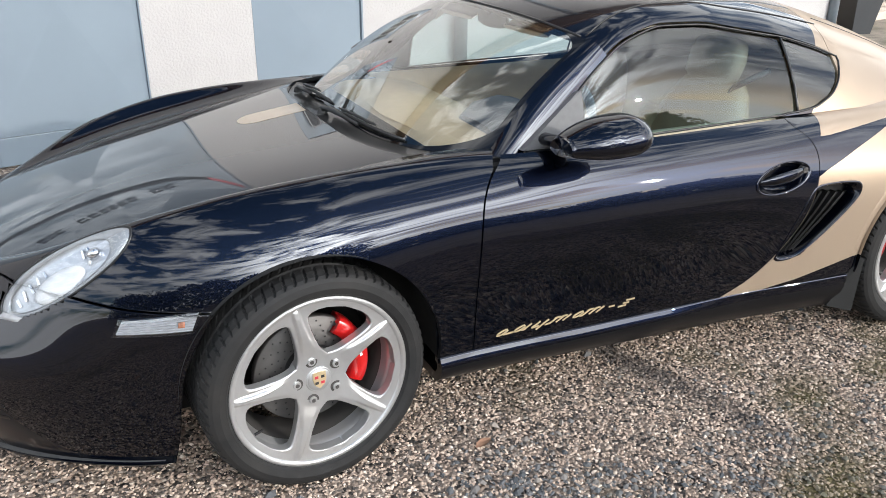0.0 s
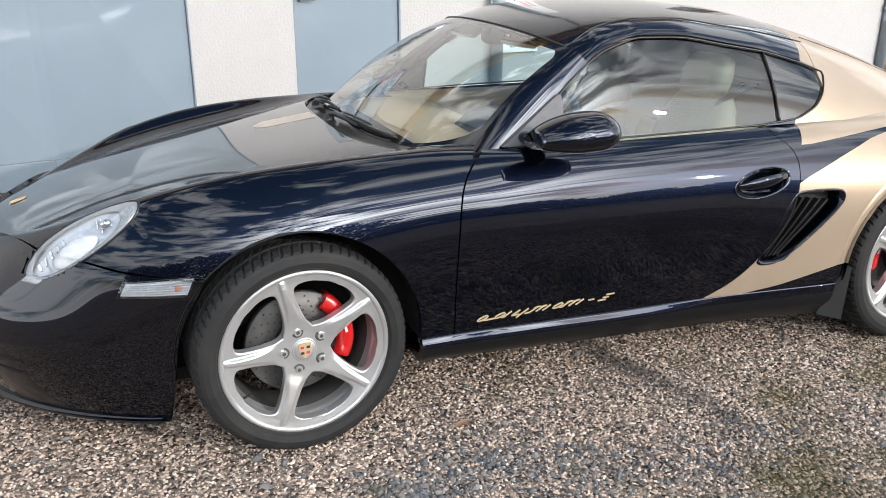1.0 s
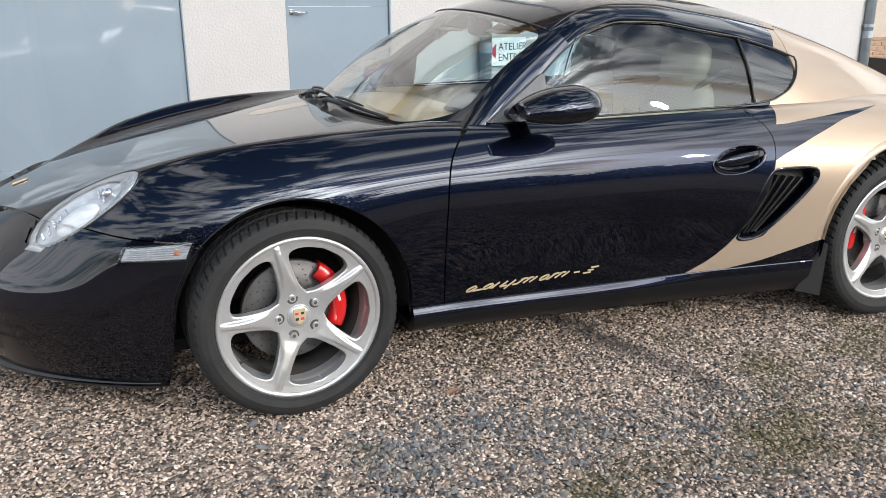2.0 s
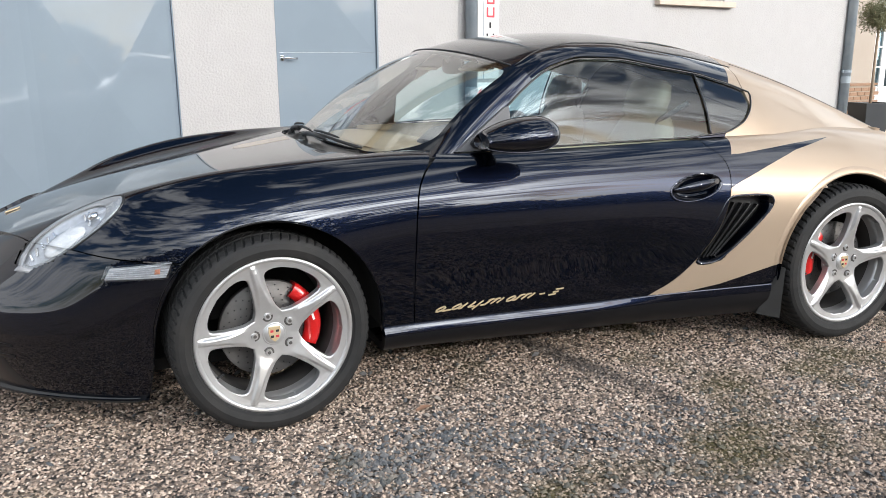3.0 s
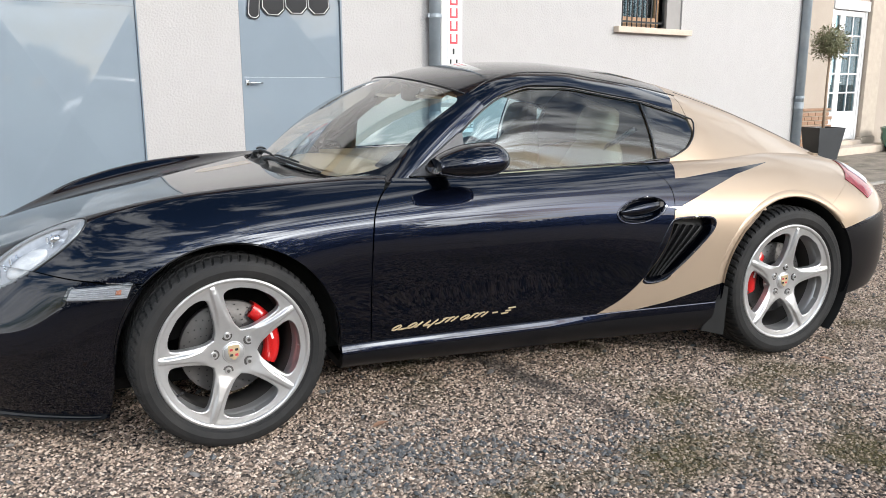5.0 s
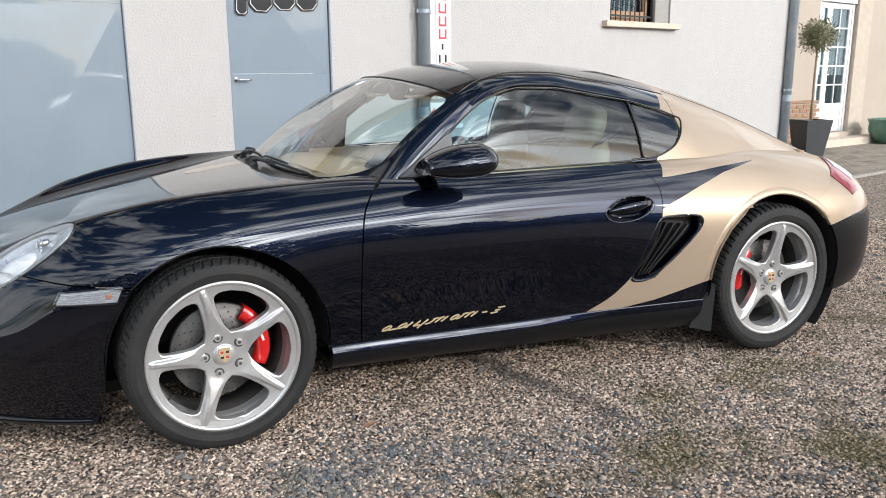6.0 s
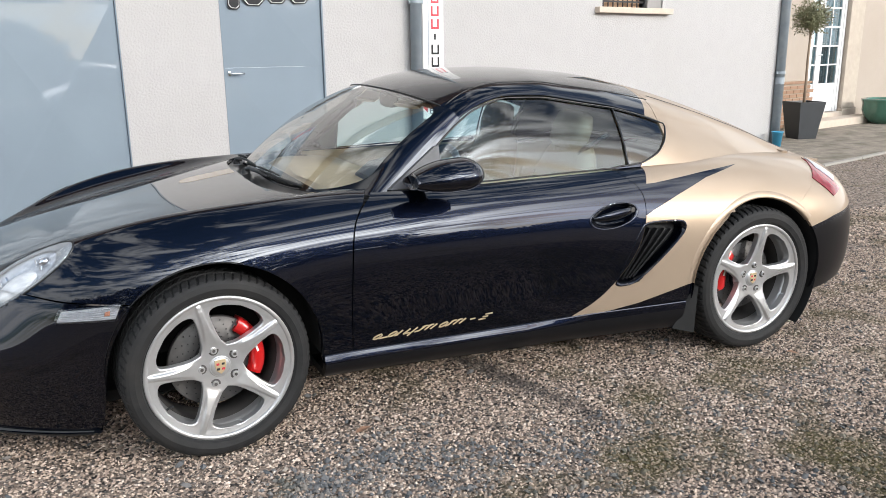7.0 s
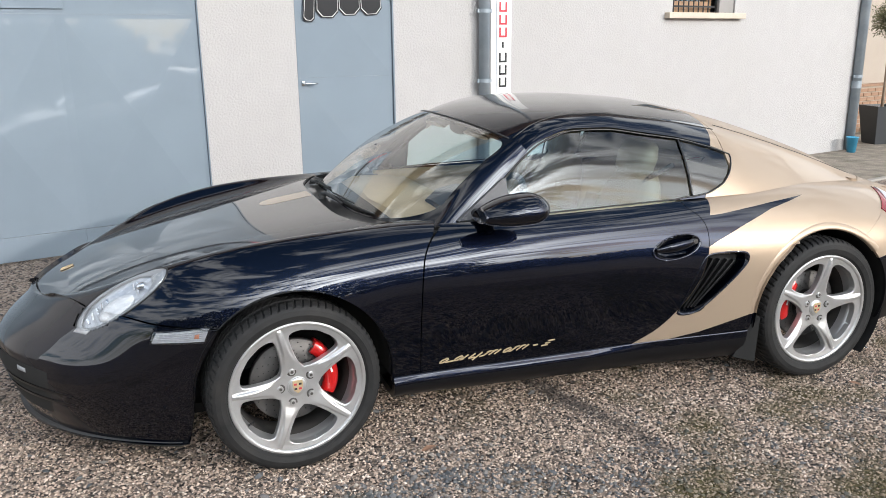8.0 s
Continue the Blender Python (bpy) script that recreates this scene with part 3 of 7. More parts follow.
    l.new(off.outputs["Value"], far.inputs[1])
    ab = n.new("ShaderNodeMath")
    ab.operation = "ABSOLUTE"
    l.new(far.outputs["Value"], ab.inputs[0])
    near = n.new("ShaderNodeMapRange")
    near.inputs["From Min"].default_value, near.inputs["From Max"].default_value = 0.02, 0.085
    near.inputs["To Min"].default_value, near.inputs["To Max"].default_value = 0.72, 0.0
    l.new(ab.outputs["Value"], near.inputs["Value"])
    sp = n.new("ShaderNodeSeparateXYZ")
    l.new(co.outputs["Object"], sp.inputs["Vector"])
    end = n.new("ShaderNodeMapRange")
    end.inputs["From Min"].default_value, end.inputs["From Max"].default_value = -1.45, -0.75
    l.new(sp.outputs["Y"], end.inputs["Value"])
    amt = n.new("ShaderNodeMath")
    amt.operation = "MULTIPLY"
    l.new(near.outputs["Result"], amt.inputs[0])
    l.new(end.outputs["Result"], amt.inputs[1])
    rut = n.new("ShaderNodeMix")
    rut.data_type = "RGBA"
    rut.inputs["B"].default_value = (0.055, 0.05, 0.05, 1)
    l.new(amt.outputs["Value"], rut.inputs["Factor"])
    l.new(mx.outputs["Result"], rut.inputs["A"])
    l.new(rut.outputs["Result"], b.inputs["Base Color"])
    return m


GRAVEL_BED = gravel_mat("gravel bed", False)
GRAVEL = gravel_mat("crushed stone", True)
LARGE_STONE = gravel_mat("grey stone", True)
for _e, _c in zip([n for n in LARGE_STONE.node_tree.nodes if n.type == "VALTORGB"][0].color_ramp.elements, ((0.055, 0.060, 0.066), (0.092, 0.099, 0.106), (0.135, 0.137, 0.142), (0.17, 0.16, 0.155), (0.24, 0.215, 0.19), (0.32, 0.28, 0.24))):
    _e.color = (*_c, 1)

_g = np.concatenate([[-900, -200, -60, -25], np.arange(-12, 16.1, 0.5), [30, 60, 200, 900]])
_gx, _gy = np.meshgrid(_g, _g, indexing="ij")
_gz = 0.006 * np.sin(_gx * 1.7) * np.cos(_gy * 1.3) * (np.abs(_gx) < 14) * (np.abs(_gy) < 14) - 0.006
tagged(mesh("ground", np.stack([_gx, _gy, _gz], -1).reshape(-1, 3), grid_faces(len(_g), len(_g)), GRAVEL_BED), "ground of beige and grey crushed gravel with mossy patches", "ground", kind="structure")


def pebbles(name, x0, x1, y0, y1, count, small, large, material, label, seed=7, heap=False):
    rng = np.random.default_rng(seed)
    ico = np.array([(0, 0, 1), (0.95, 0.1, 0.15), (0.2, 0.9, 0.2), (-0.9, 0.3, 0.05), (-0.35, -0.85, 0.2), (0.55, -0.8, -0.1), (0, 0, -0.8)], float)
    tri = np.array([(0, 1, 2), (0, 2, 3), (0, 3, 4), (0, 4, 5), (0, 5, 1), (6, 2, 1), (6, 3, 2), (6, 4, 3), (6, 5, 4), (6, 1, 5)])
    size = small + (large - small) * rng.random(count) ** 1.8
    a, b2 = (rng.beta(2.4, 2.4, count), rng.beta(2.4, 2.4, count)) if heap else (rng.random(count), rng.random(count))
    p = np.stack([x0 + (x1 - x0) * a, y0 + (y1 - y0) * b2, np.zeros(count)], 1)
    p[:, 2] = 0.006 * np.sin(p[:, 0] * 1.7) * np.cos(p[:, 1] * 1.3) - 0.006 + size * rng.uniform(0.05, 0.5, count)
    sc = size[:, None] * rng.uniform(0.65, 1.25, (count, 3)) * np.array([1, 1, 0.75])
    an, ti = rng.random(count) * 6.283, rng.uniform(-0.6, 0.6, count)
    v = ico[None] * sc[:, None] * rng.uniform(0.75, 1.2, (count, 7, 1))
    x = v[..., 0] * np.cos(an)[:, None] - v[..., 1] * np.sin(an)[:, None]
    y = v[..., 0] * np.sin(an)[:, None] + v[..., 1] * np.cos(an)[:, None]
    z = v[..., 2] * np.cos(ti)[:, None] + x * np.sin(ti)[:, None]
    v = np.stack([x, y, z], -1) + p[:, None]
    f = tri[None] + 7 * np.arange(count)[:, None, None]
    me = bpy.data.meshes.new(name)
    nv, nf = count * 7, count * 10
    me.vertices.add(nv)
    me.vertices.foreach_set("co", v.astype(np.float32).ravel())
    me.loops.add(nf * 3)
    me.loops.foreach_set("vertex_index", f.astype(np.int32).ravel())
    me.polygons.add(nf)
    me.polygons.foreach_set("loop_start", np.arange(0, nf * 3, 3, dtype=np.int32))
    me.polygons.foreach_set("use_smooth", np.zeros(nf, dtype=bool))
    me.update(calc_edges=True)
    me.materials.append(material)
    return tagged(new(name, me), label, "gravel", kind="stuff")


pebbles("gravel", -2.0, 4.6, -2.9, 0.2, 195000, 0.0037, 0.0086, GRAVEL, "loose crushed gravel in beige, pink and grey")
pebbles("far_gravel", 4.6, 9.5, -3.6, 1.2, 60000, 0.006, 0.012, GRAVEL, "crushed gravel towards the paved strip", 9)
pebbles("loose_stones", -2.0, 4.6, -2.9, 0.2, 800, 0.009, 0.020, LARGE_STONE, "larger dark grey and pale stones in the gravel", 31)
for _i, (_x0, _x1, _y0, _y1, _n) in enumerate(((-0.9, 1.2, -2.7, -1.5, 1500), (0.0, 0.75, -1.75, -1.36, 500), (1.2, 2.6, -2.1, -1.1, 700), (-0.02, 0.50, -1.44, -0.96, 430), (0.10, 0.34, -1.30, -1.08, 120), (0.36, 0.66, -1.22, -1.02, 110), (0.40, 0.95, -1.45, -1.05, 230), (0.62, 1.5, -1.62, -1.05, 260), (0.2, 0.8, -1.12, -0.82, 90), (-0.6, 0.2, -1.6, -1.1, 160))):
    pebbles("chippings", _x0, _x1, _y0, _y1, _n, 0.007, 0.0145, LARGE_STONE, "scattered dark grey chippings in the gravel", 32 + _i, _i > 2)


def wall_box(name, u0, u1, v0, v1, z0, z1, material, parent, label="", bevel=0.0):
    return part(name, box_bm(u0, u1, v0, v1, z0, z1, bevel), material, parent, label)


# workshop wall: pieces round the gate, the door and the window
ROOF_TILE = mat("brown roof tiles", (0.17, 0.085, 0.055), rough=0.85, vary=0.3, scale=8, bump=0.01, bump_scale=12)
GATE_L, GATE_TOP, DOOR_0, DOOR_1, DOOR_TOP = -3.9, 3.2, 0.79, 1.72, 2.22
WIN_0, WIN_1, WIN_Z0, WIN_Z1, END = 5.27, 6.33, 1.83, 2.75, 8.97
wall_front = thing("wall_north", "white roughcast workshop wall", "wall", WALL, kind="structure")
for nm, a, b2, z0, z1 in (("wall_panel", -9.0, GATE_L, 0, 7.6), ("wall_panel", GATE_L, 0.0, GATE_TOP, 7.6), ("wall_panel", 0.0, DOOR_0, -0.05, 7.6), ("wall_panel", DOOR_0, DOOR_1, DOOR_TOP, 7.6),
                          ("wall_panel", DOOR_1, WIN_0, -0.05, 7.6), ("wall_panel", WIN_0, WIN_1, -0.05, WIN_Z0), ("wall_panel", WIN_0, WIN_1, WIN_Z1, 7.6), ("wall_panel", WIN_1, END, -0.05, 7.6)):
    wall_box(nm, a, b2, 0.0, 0.35, z0, z1, PLASTER, wall_front)
wall_box("return_wall", END - 0.35, END, 0.35, 1.6, -0.05, 7.6, PLASTER, wall_front)
wall_box("eaves", -9.2, END + 0.3, -0.85, 0.35, 7.6, 7.78, WOOD, wall_front)
mesh("roof", [(-9.3, -0.97, 7.78), (END + 0.35, -0.97, 7.78), (END + 0.35, 5.0, 10.4), (-9.3, 5.0, 10.4), (-9.3, -0.97, 7.86), (END + 0.35, -0.97, 7.86), (END + 0.35, 5.0, 10.48), (-9.3, 5.0, 10.48)], [(3, 2, 1, 0), (4, 5, 6, 7), (0, 1, 5, 4), (1, 2, 6, 5), (2, 3, 7, 6), (3, 0, 4, 7)], ROOF_TILE, wall_front, "brown tiled roof", smooth=False)


def facet_panel(name, u0, u1, z0, z1, v, depth, parent):
    """A pressed steel panel with four facets rising to a point, and a folded edge."""
    m = 0.03
    cu, cz = (u0 + u1) / 2, (z0 + z1) / 2
    verts = [(u0, v, z0), (u1, v, z0), (u1, v, z1), (u0, v, z1), (u0 + m, v, z0 + m), (u1 - m, v, z0 + m), (u1 - m, v, z1 - m), (u0 + m, v, z1 - m), (cu, v - depth, cz),
             (u0, v + 0.04, z0), (u1, v + 0.04, z0), (u1, v + 0.04, z1), (u0, v + 0.04, z1)]
    faces = [(0, 1, 5, 4), (1, 2, 6, 5), (2, 3, 7, 6), (3, 0, 4, 7), (4, 5, 8), (5, 6, 8), (6, 7, 8), (7, 4, 8), (0, 9, 10, 1), (1, 10, 11, 2), (2, 11, 12, 3), (3, 12, 9, 0), (12, 11, 10, 9)]
    return mesh(name, verts, faces, GATE, parent, smooth=False)


# workshop gate
gate = thing("workshop_gate", "blue-grey painted steel gate with pressed facets", "gate", WALL, kind="structure")
PANEL_U = [-3.9, -2.93, -1.955, -0.985, -0.012]
for a, b2 in zip(PANEL_U[:-1], PANEL_U[1:]):
    facet_panel("gate_panel", a, b2, 0.20, 1.765, 0.018, 0.023, gate)
    facet_panel("gate_panel", a, b2, 1.766, 3.19, 0.018, 0.023, gate)
    wall_box("kick_plate", a, b2, 0.014, 0.08, 0.015, 0.196, GATE, gate, bevel=0.004)
wall_box("gate_jamb", -0.010, -0.002, 0.0, 0.12, 0.0, 3.19, GATE, gate)
wall_box("gate_latch", -1.42, -0.95, 0.004, 0.018, 1.80, 1.90, GATE, gate, bevel=0.004)
# writing on the gate, as plain bars, over a swept line
def sweep(u):
    return 1.94 + 0.30 * (max(0.0, u + 1.9) / 1.65) ** 2 + 1.9 * max(0.0, u + 0.5) ** 2 + 9.0 * max(0.0, u + 0.24) ** 2


for i in range(13):
    a = -1.80 + i * 0.105
    z = 2.29
    if i not in (3, 10):
        wall_box("letter_bar", a, a + 0.080, -0.016, -0.012, z, z + 0.026, SIGN_BLACK, gate)
        wall_box("letter_bar", a, a + 0.080, -0.016, -0.012, z + 0.072, z + 0.098, SIGN_BLACK, gate)
        wall_box("letter_bar", a, a + 0.024, -0.016, -0.012, z + 0.028, z + 0.070, SIGN_BLACK, gate)
for nm, u0, u1, mt in (("swoosh", -2.3, -0.202, SIGN_BLACK), ("swoosh_end", -0.20, -0.05, SIGN_RED)):
    row = []
    for u in np.linspace(u0, u1, 30):
        z, h = sweep(u), 0.018 + 0.014 * (u + 2.3) + 0.16 * max(0.0, u + 0.24)
        row.append([(u, -0.016, z - h), (u, -0.016, z + h), (u, -0.012, z + h), (u, -0.012, z - h)])
    v, f = panel_data(np.array(row), flange=0.001)
    mesh(nm, v, f, mt, gate, smooth=False)

# workshop door
door = thing("door_1", "blue-grey painted steel side door, closed", "door", WALL, kind="structure")
facet_panel("door_panel", DOOR_0 + 0.022, DOOR_1 - 0.018, 1.259, DOOR_TOP - 0.01, 0.016, 0.014, door)
facet_panel("door_panel", DOOR_0 + 0.022, DOOR_1 - 0.018, 0.10, 1.258, 0.016, 0.014, door)
for a, b2 in ((DOOR_0, DOOR_0 + 0.018), (DOOR_1 - 0.014, DOOR_1)):
    wall_box("door_frame", a, b2, -0.004, 0.10, 0.0, DOOR_TOP, GATE, door)
wall_box("threshold", DOOR_0, DOOR_1, -0.02, 0.2, -0.02, 0.098, CONCRETE, door)
handle = wall_box("lever_plate", DOOR_0 + 0.036, DOOR_0 + 0.064, 0.006, 0.018, 1.195, 1.235, CHROME, door, bevel=0.003)
tube("lever", [(DOOR_0 + 0.05, 0.01, 1.215), (DOOR_0 + 0.05, -0.02, 1.215), (DOOR_0 + 0.07, -0.03, 1.215), (DOOR_0 + 0.165, -0.03, 1.212)], 0.008, CHROME, handle)
for z in (0.45, 1.9):
    part("hinge", cyl_bm((DOOR_1 - 0.02, -0.008, z), (DOOR_1 - 0.02, -0.008, z + 0.11), 0.011, seg=12), PIPE, door)
for a, w, lo, tilt in ((0.085, 0.075, 1.735, -9), (0.205, 0.175, 1.765, -4), (0.415, 0.175, 1.785, 3), (0.625, 0.175, 1.790, 8)):     # a number, as plain blocks with a pale outline
    for nm, g, v0, v1, mt in (("number_outline", 0.016, -0.0040, 0.0, SIGN_BLACK), ("number_pale_line", 0.0075, -0.0075, -0.0042, WHITE_PVC), ("number_block", 0.003, -0.011, -0.0077, SIGN_BLACK)):
        c = min(0.05, w * 0.3)
        p = [(-w / 2 - g + c, -g), (w / 2 + g - c, -g), (w / 2 + g, c - g), (w / 2 + g, 0.30 + g - c), (w / 2 + g - c, 0.30 + g), (-w / 2 - g + c, 0.30 + g), (-w / 2 - g, 0.30 + g - c), (-w / 2 - g, c - g)]
        ob = mesh(nm, [(x, v0, z) for x, z in p] + [(x, v1, z) for x, z in p], [tuple(range(8)), tuple(range(15, 7, -1))] + [(i, 8 + i, 8 + (i + 1) % 8, (i + 1) % 8) for i in range(8)], mt, door, smooth=False)
        ob.matrix_basis = pose(DOOR_0 + a + w / 2, 0, lo, 0, -tilt * 0.5, 0)


def rain_pipe(u, v, r, top, foot, brackets, label):
    p = thing("rain_pipe", label, "rain pipe", WALL, group="rain pipes on the workshop wall")
    pipe = part("pipe", cyl_bm((u, v, foot), (u, v, top), r, seg=28), PIPE, p, smooth=True)
    for z in brackets:
        part("bracket", cyl_bm((u, v, z), (u, v, z + 0.035), r + 0.008, seg=28), PIPE, p)
        part("bracket_arm", box_bm(u - 0.012, u + 0.012, v + r, 0.0, z + 0.006, z + 0.03), PIPE, p)
        for sg in (-1, 1):
            part("bracket_lug", box_bm(u + sg * (r + 0.014) - 0.012, u + sg * (r + 0.014) + 0.012, v - 0.008, v + 0.008, z, z + 0.035, 0.003), PIPE, p)
    for z in (0.95, 2.6):
        if z > foot:
            part("sleeve", cyl_bm((u, v, z - 0.09), (u, v, z), r + 0.004, seg=28), PIPE, p)
    return p


rain_pipe(2.655, -0.075, 0.055, 7.6, 0.02, (1.16, 1.80, 3.1), "grey-blue zinc rain pipe beside the workshop door")
rain_pipe(END - 0.02, -0.055, 0.062, 7.6, 0.02, (1.0, 2.55), "grey-blue rain pipe at the corner of the workshop")
cup = thing("watering_cup", "small turquoise plastic pot at the foot of the pipe", "plastic pot", WALL @ pose(END - 0.20, -0.20, 0))
v, f = revolve_data([(0.001, 0.0), (0.055, 0.0), (0.075, 0.20), (0.082, 0.20), (0.082, 0.212), (0.070, 0.212), (0.052, 0.01), (0.001, 0.01)], 28)
mesh("pot_body", [(x, z, y) for x, y, z in v], f, BLUE_PLASTIC, cup)

# tall banner with writing as bars
banner = thing("banner_sign", "tall white board with black and red lettering bars", "sign", WALL)
wall_box("board", 2.775, 3.02, -0.014, 0.0, 1.02, 3.6, BOARD, banner, bevel=0.003)
wall_box("board_edge", 2.835, 2.843, -0.0165, -0.0138, 1.02, 3.6, PIPE, banner)
for i in range(11):
    z = 1.105 + i * 0.118
    mt = SIGN_BLACK if i < 3 or i > 9 else SIGN_RED
    if i == 3:
        wall_box("letter_bar", 2.905, 2.925, -0.018, -0.0138, z + 0.02, z + 0.075, SIGN_BLACK, banner)
        continue
    for q0, q1, r0, r1 in ((2.872, 2.890, 0, 0.092), (2.944, 2.962, 0, 0.092), (2.892, 2.942, 0, 0.018)):
        wall_box("letter_bar", q0, q1, -0.018, -0.0138, z + r0, z + r1, mt, banner)

# arrow sign
sign = thing("arrow_sign", "white workshop entrance sign with a red arrow", "sign", WALL)
wall_box("board", 2.715, 3.15, -0.035, -0.02, 0.735, 0.985, SIGN_WHITE, sign, bevel=0.004)
for z in (0.80, 0.93):
    wall_box("standoff", 2.94, 2.98, -0.02, 0.0, z, z + 0.03, PIPE, sign)
mesh("arrow", [(2.730, -0.039, 0.865), (2.800, -0.039, 0.795), (2.800, -0.039, 0.935), (2.730, -0.035, 0.865), (2.800, -0.035, 0.795), (2.800, -0.035, 0.935)], [(0, 1, 2), (0, 3, 4, 1), (1, 4, 5, 2), (2, 5, 3, 0)], SIGN_RED, sign, smooth=False)
for txt, z in (("ATELIER", 0.895), ("ENTR\u00c9E", 0.80)):
    fc = bpy.data.curves.new("sign_text", "FONT")
    fc.body, fc.size, fc.extrude = txt, 0.092, 0.001
    fc.materials.append(SIGN_BLACK)
    ob = new("sign_text", fc)
    ob.parent = sign
    ob.matrix_basis = pose(2.825, -0.037, z - 0.02, 90, 0, 0)

# barred window with a stone sill and a grey shutter
win = thing("window_1", "small barred wooden window with a pale stone sill", "window", WALL, kind="structure")
wall_box("window_sill", WIN_0 - 0.12, WIN_1 + 0.12, -0.075, 0.2, WIN_Z0 - 0.065, WIN_Z0, SILL_STONE, win, bevel=0.006)
for a, b2, z0, z1 in ((WIN_0, WIN_0 + 0.06, WIN_Z0, WIN_Z1), (WIN_1 - 0.32, WIN_1 - 0.26, WIN_Z0, WIN_Z1), (WIN_0 + 0.06, WIN_1 - 0.32, WIN_Z0, WIN_Z0 + 0.13), (WIN_0 + 0.06, WIN_1 - 0.32, WIN_Z1 - 0.07, WIN_Z1)):
    wall_box("window_frame", a, b2, 0.14, 0.20, z0, z1, WOOD, win, bevel=0.004)
wall_box("window_pane", WIN_0 + 0.06, WIN_1 - 0.32, 0.165, 0.171, WIN_Z0 + 0.10, WIN_Z1 - 0.07, GLASS, win)
wall_box("window_back", WIN_0, WIN_1, 0.30, 0.34, WIN_Z0, WIN_Z1, DARK, win)
wall_box("shutter", WIN_1 - 0.255, WIN_1 - 0.002, 0.02, 0.06, WIN_Z0 + 0.002, WIN_Z1 - 0.002, SHUTTER, win, bevel=0.005)
for i in range(8):
    u = WIN_0 + 0.09 + i * 0.083
    part("window_bar", cyl_bm((u, 0.07, WIN_Z0), (u, 0.07, WIN_Z1), 0.008, seg=10), DARK, win)
for z in (WIN_Z0 + 0.06, WIN_Z0 + 0.45):
    wall_box("bar_rail", WIN_0, WIN_1 - 0.26, 0.066, 0.078, z, z + 0.02, DARK, win)

# house front beyond the corner
FV = 1.125
house = thing("wall_east", "beige rendered house front with a stone door surround", "house wall", WALL, kind="structure")
wall_box("wall_panel", END, 11.80, FV, FV + 0.3, -0.05, 5.2, BEIGE, house)
wall_box("wall_panel", 11.80, 13.0, FV, FV + 0.3, 2.62, 5.2, BEIGE, house)
wall_box("wall_panel", 13.0, 22.0, FV, FV + 0.3, -0.05, 5.2, BEIGE, house)
wall_box("pilaster", 13.0, 13.50, FV - 0.07, FV - 0.002, 0.25, 3.0, STONE, house, bevel=0.012)
wall_box("pilaster_base", 12.97, 13.53, FV - 0.11, FV - 0.002, -0.02, 0.248, STONE, house, bevel=0.012)
wall_box("roller_box", 11.80, 13.0, FV - 0.03, FV + 0.2, 2.45, 2.62, WHITE_PVC, house, bevel=0.01)
wall_box("step", 11.0, 13.6, 0.65, FV - 0.12, -0.03, 0.13, SILL_STONE, house, bevel=0.012)
wall_box("step", 11.7, 12.96, FV - 0.118, FV + 0.1, -0.03, 0.20, SILL_STONE, house, bevel=0.01)
fd = thing("door_2", "white glazed garden door with small panes, closed", "door", WALL, kind="structure")
for a, b2 in ((11.80, 11.87), (12.93, 13.0)):
    wall_box("door_frame", a, b2, FV + 0.01, FV + 0.09, 0.20, 2.45, WHITE_PVC, fd, bevel=0.005)
for a, b2 in ((11.872, 12.18), (12.184, 12.928)):
    leaf = wall_box("door_leaf", a, a + 0.085, FV + 0.02, FV + 0.07, 0.21, 2.44, WHITE_PVC, fd, bevel=0.005)
    wall_box("stile", b2 - 0.085, b2, FV + 0.02, FV + 0.07, 0.21, 2.44, WHITE_PVC, leaf, bevel=0.005)
    wall_box("bottom_panel", a + 0.087, b2 - 0.087, FV + 0.025, FV + 0.06, 0.21, 0.72, WHITE_PVC, leaf, bevel=0.008)
    wall_box("top_rail", a + 0.087, b2 - 0.087, FV + 0.02, FV + 0.07, 2.35, 2.44, WHITE_PVC, leaf, bevel=0.004)
    for k in range(1, 5):
        z = 0.72 + k * 0.326
        wall_box("glazing_bar", a + 0.087, b2 - 0.087, FV + 0.025, FV + 0.06, z - 0.013, z + 0.013, WHITE_PVC, leaf)
    if b2 - a > 0.5:
        wall_box("glazing_bar", (a + b2) / 2 - 0.013, (a + b2) / 2 + 0.013, FV + 0.028, FV + 0.058, 0.722, 2.348, WHITE_PVC, leaf)
    wall_box("door_glass", a + 0.087, b2 - 0.087, FV + 0.042, FV + 0.046, 0.722, 2.348, GLASS, leaf)
    for k in range(7):
        w = (b2 - a - 0.17) / 7
        part("curtain_fold", cyl_bm((a + 0.085 + w * (k + 0.5), FV + 0.14, 0.5), (a + 0.085 + w * (k + 0.5), FV + 0.14, 2.4), w * 0.55, seg=10), GREY_TRIM, leaf, smooth=True)
tube("door_lever", [(12.215, FV + 0.02, 1.22), (12.215, FV - 0.03, 1.22), (12.10, FV - 0.04, 1.22)], 0.009, WHITE_PVC, fd)

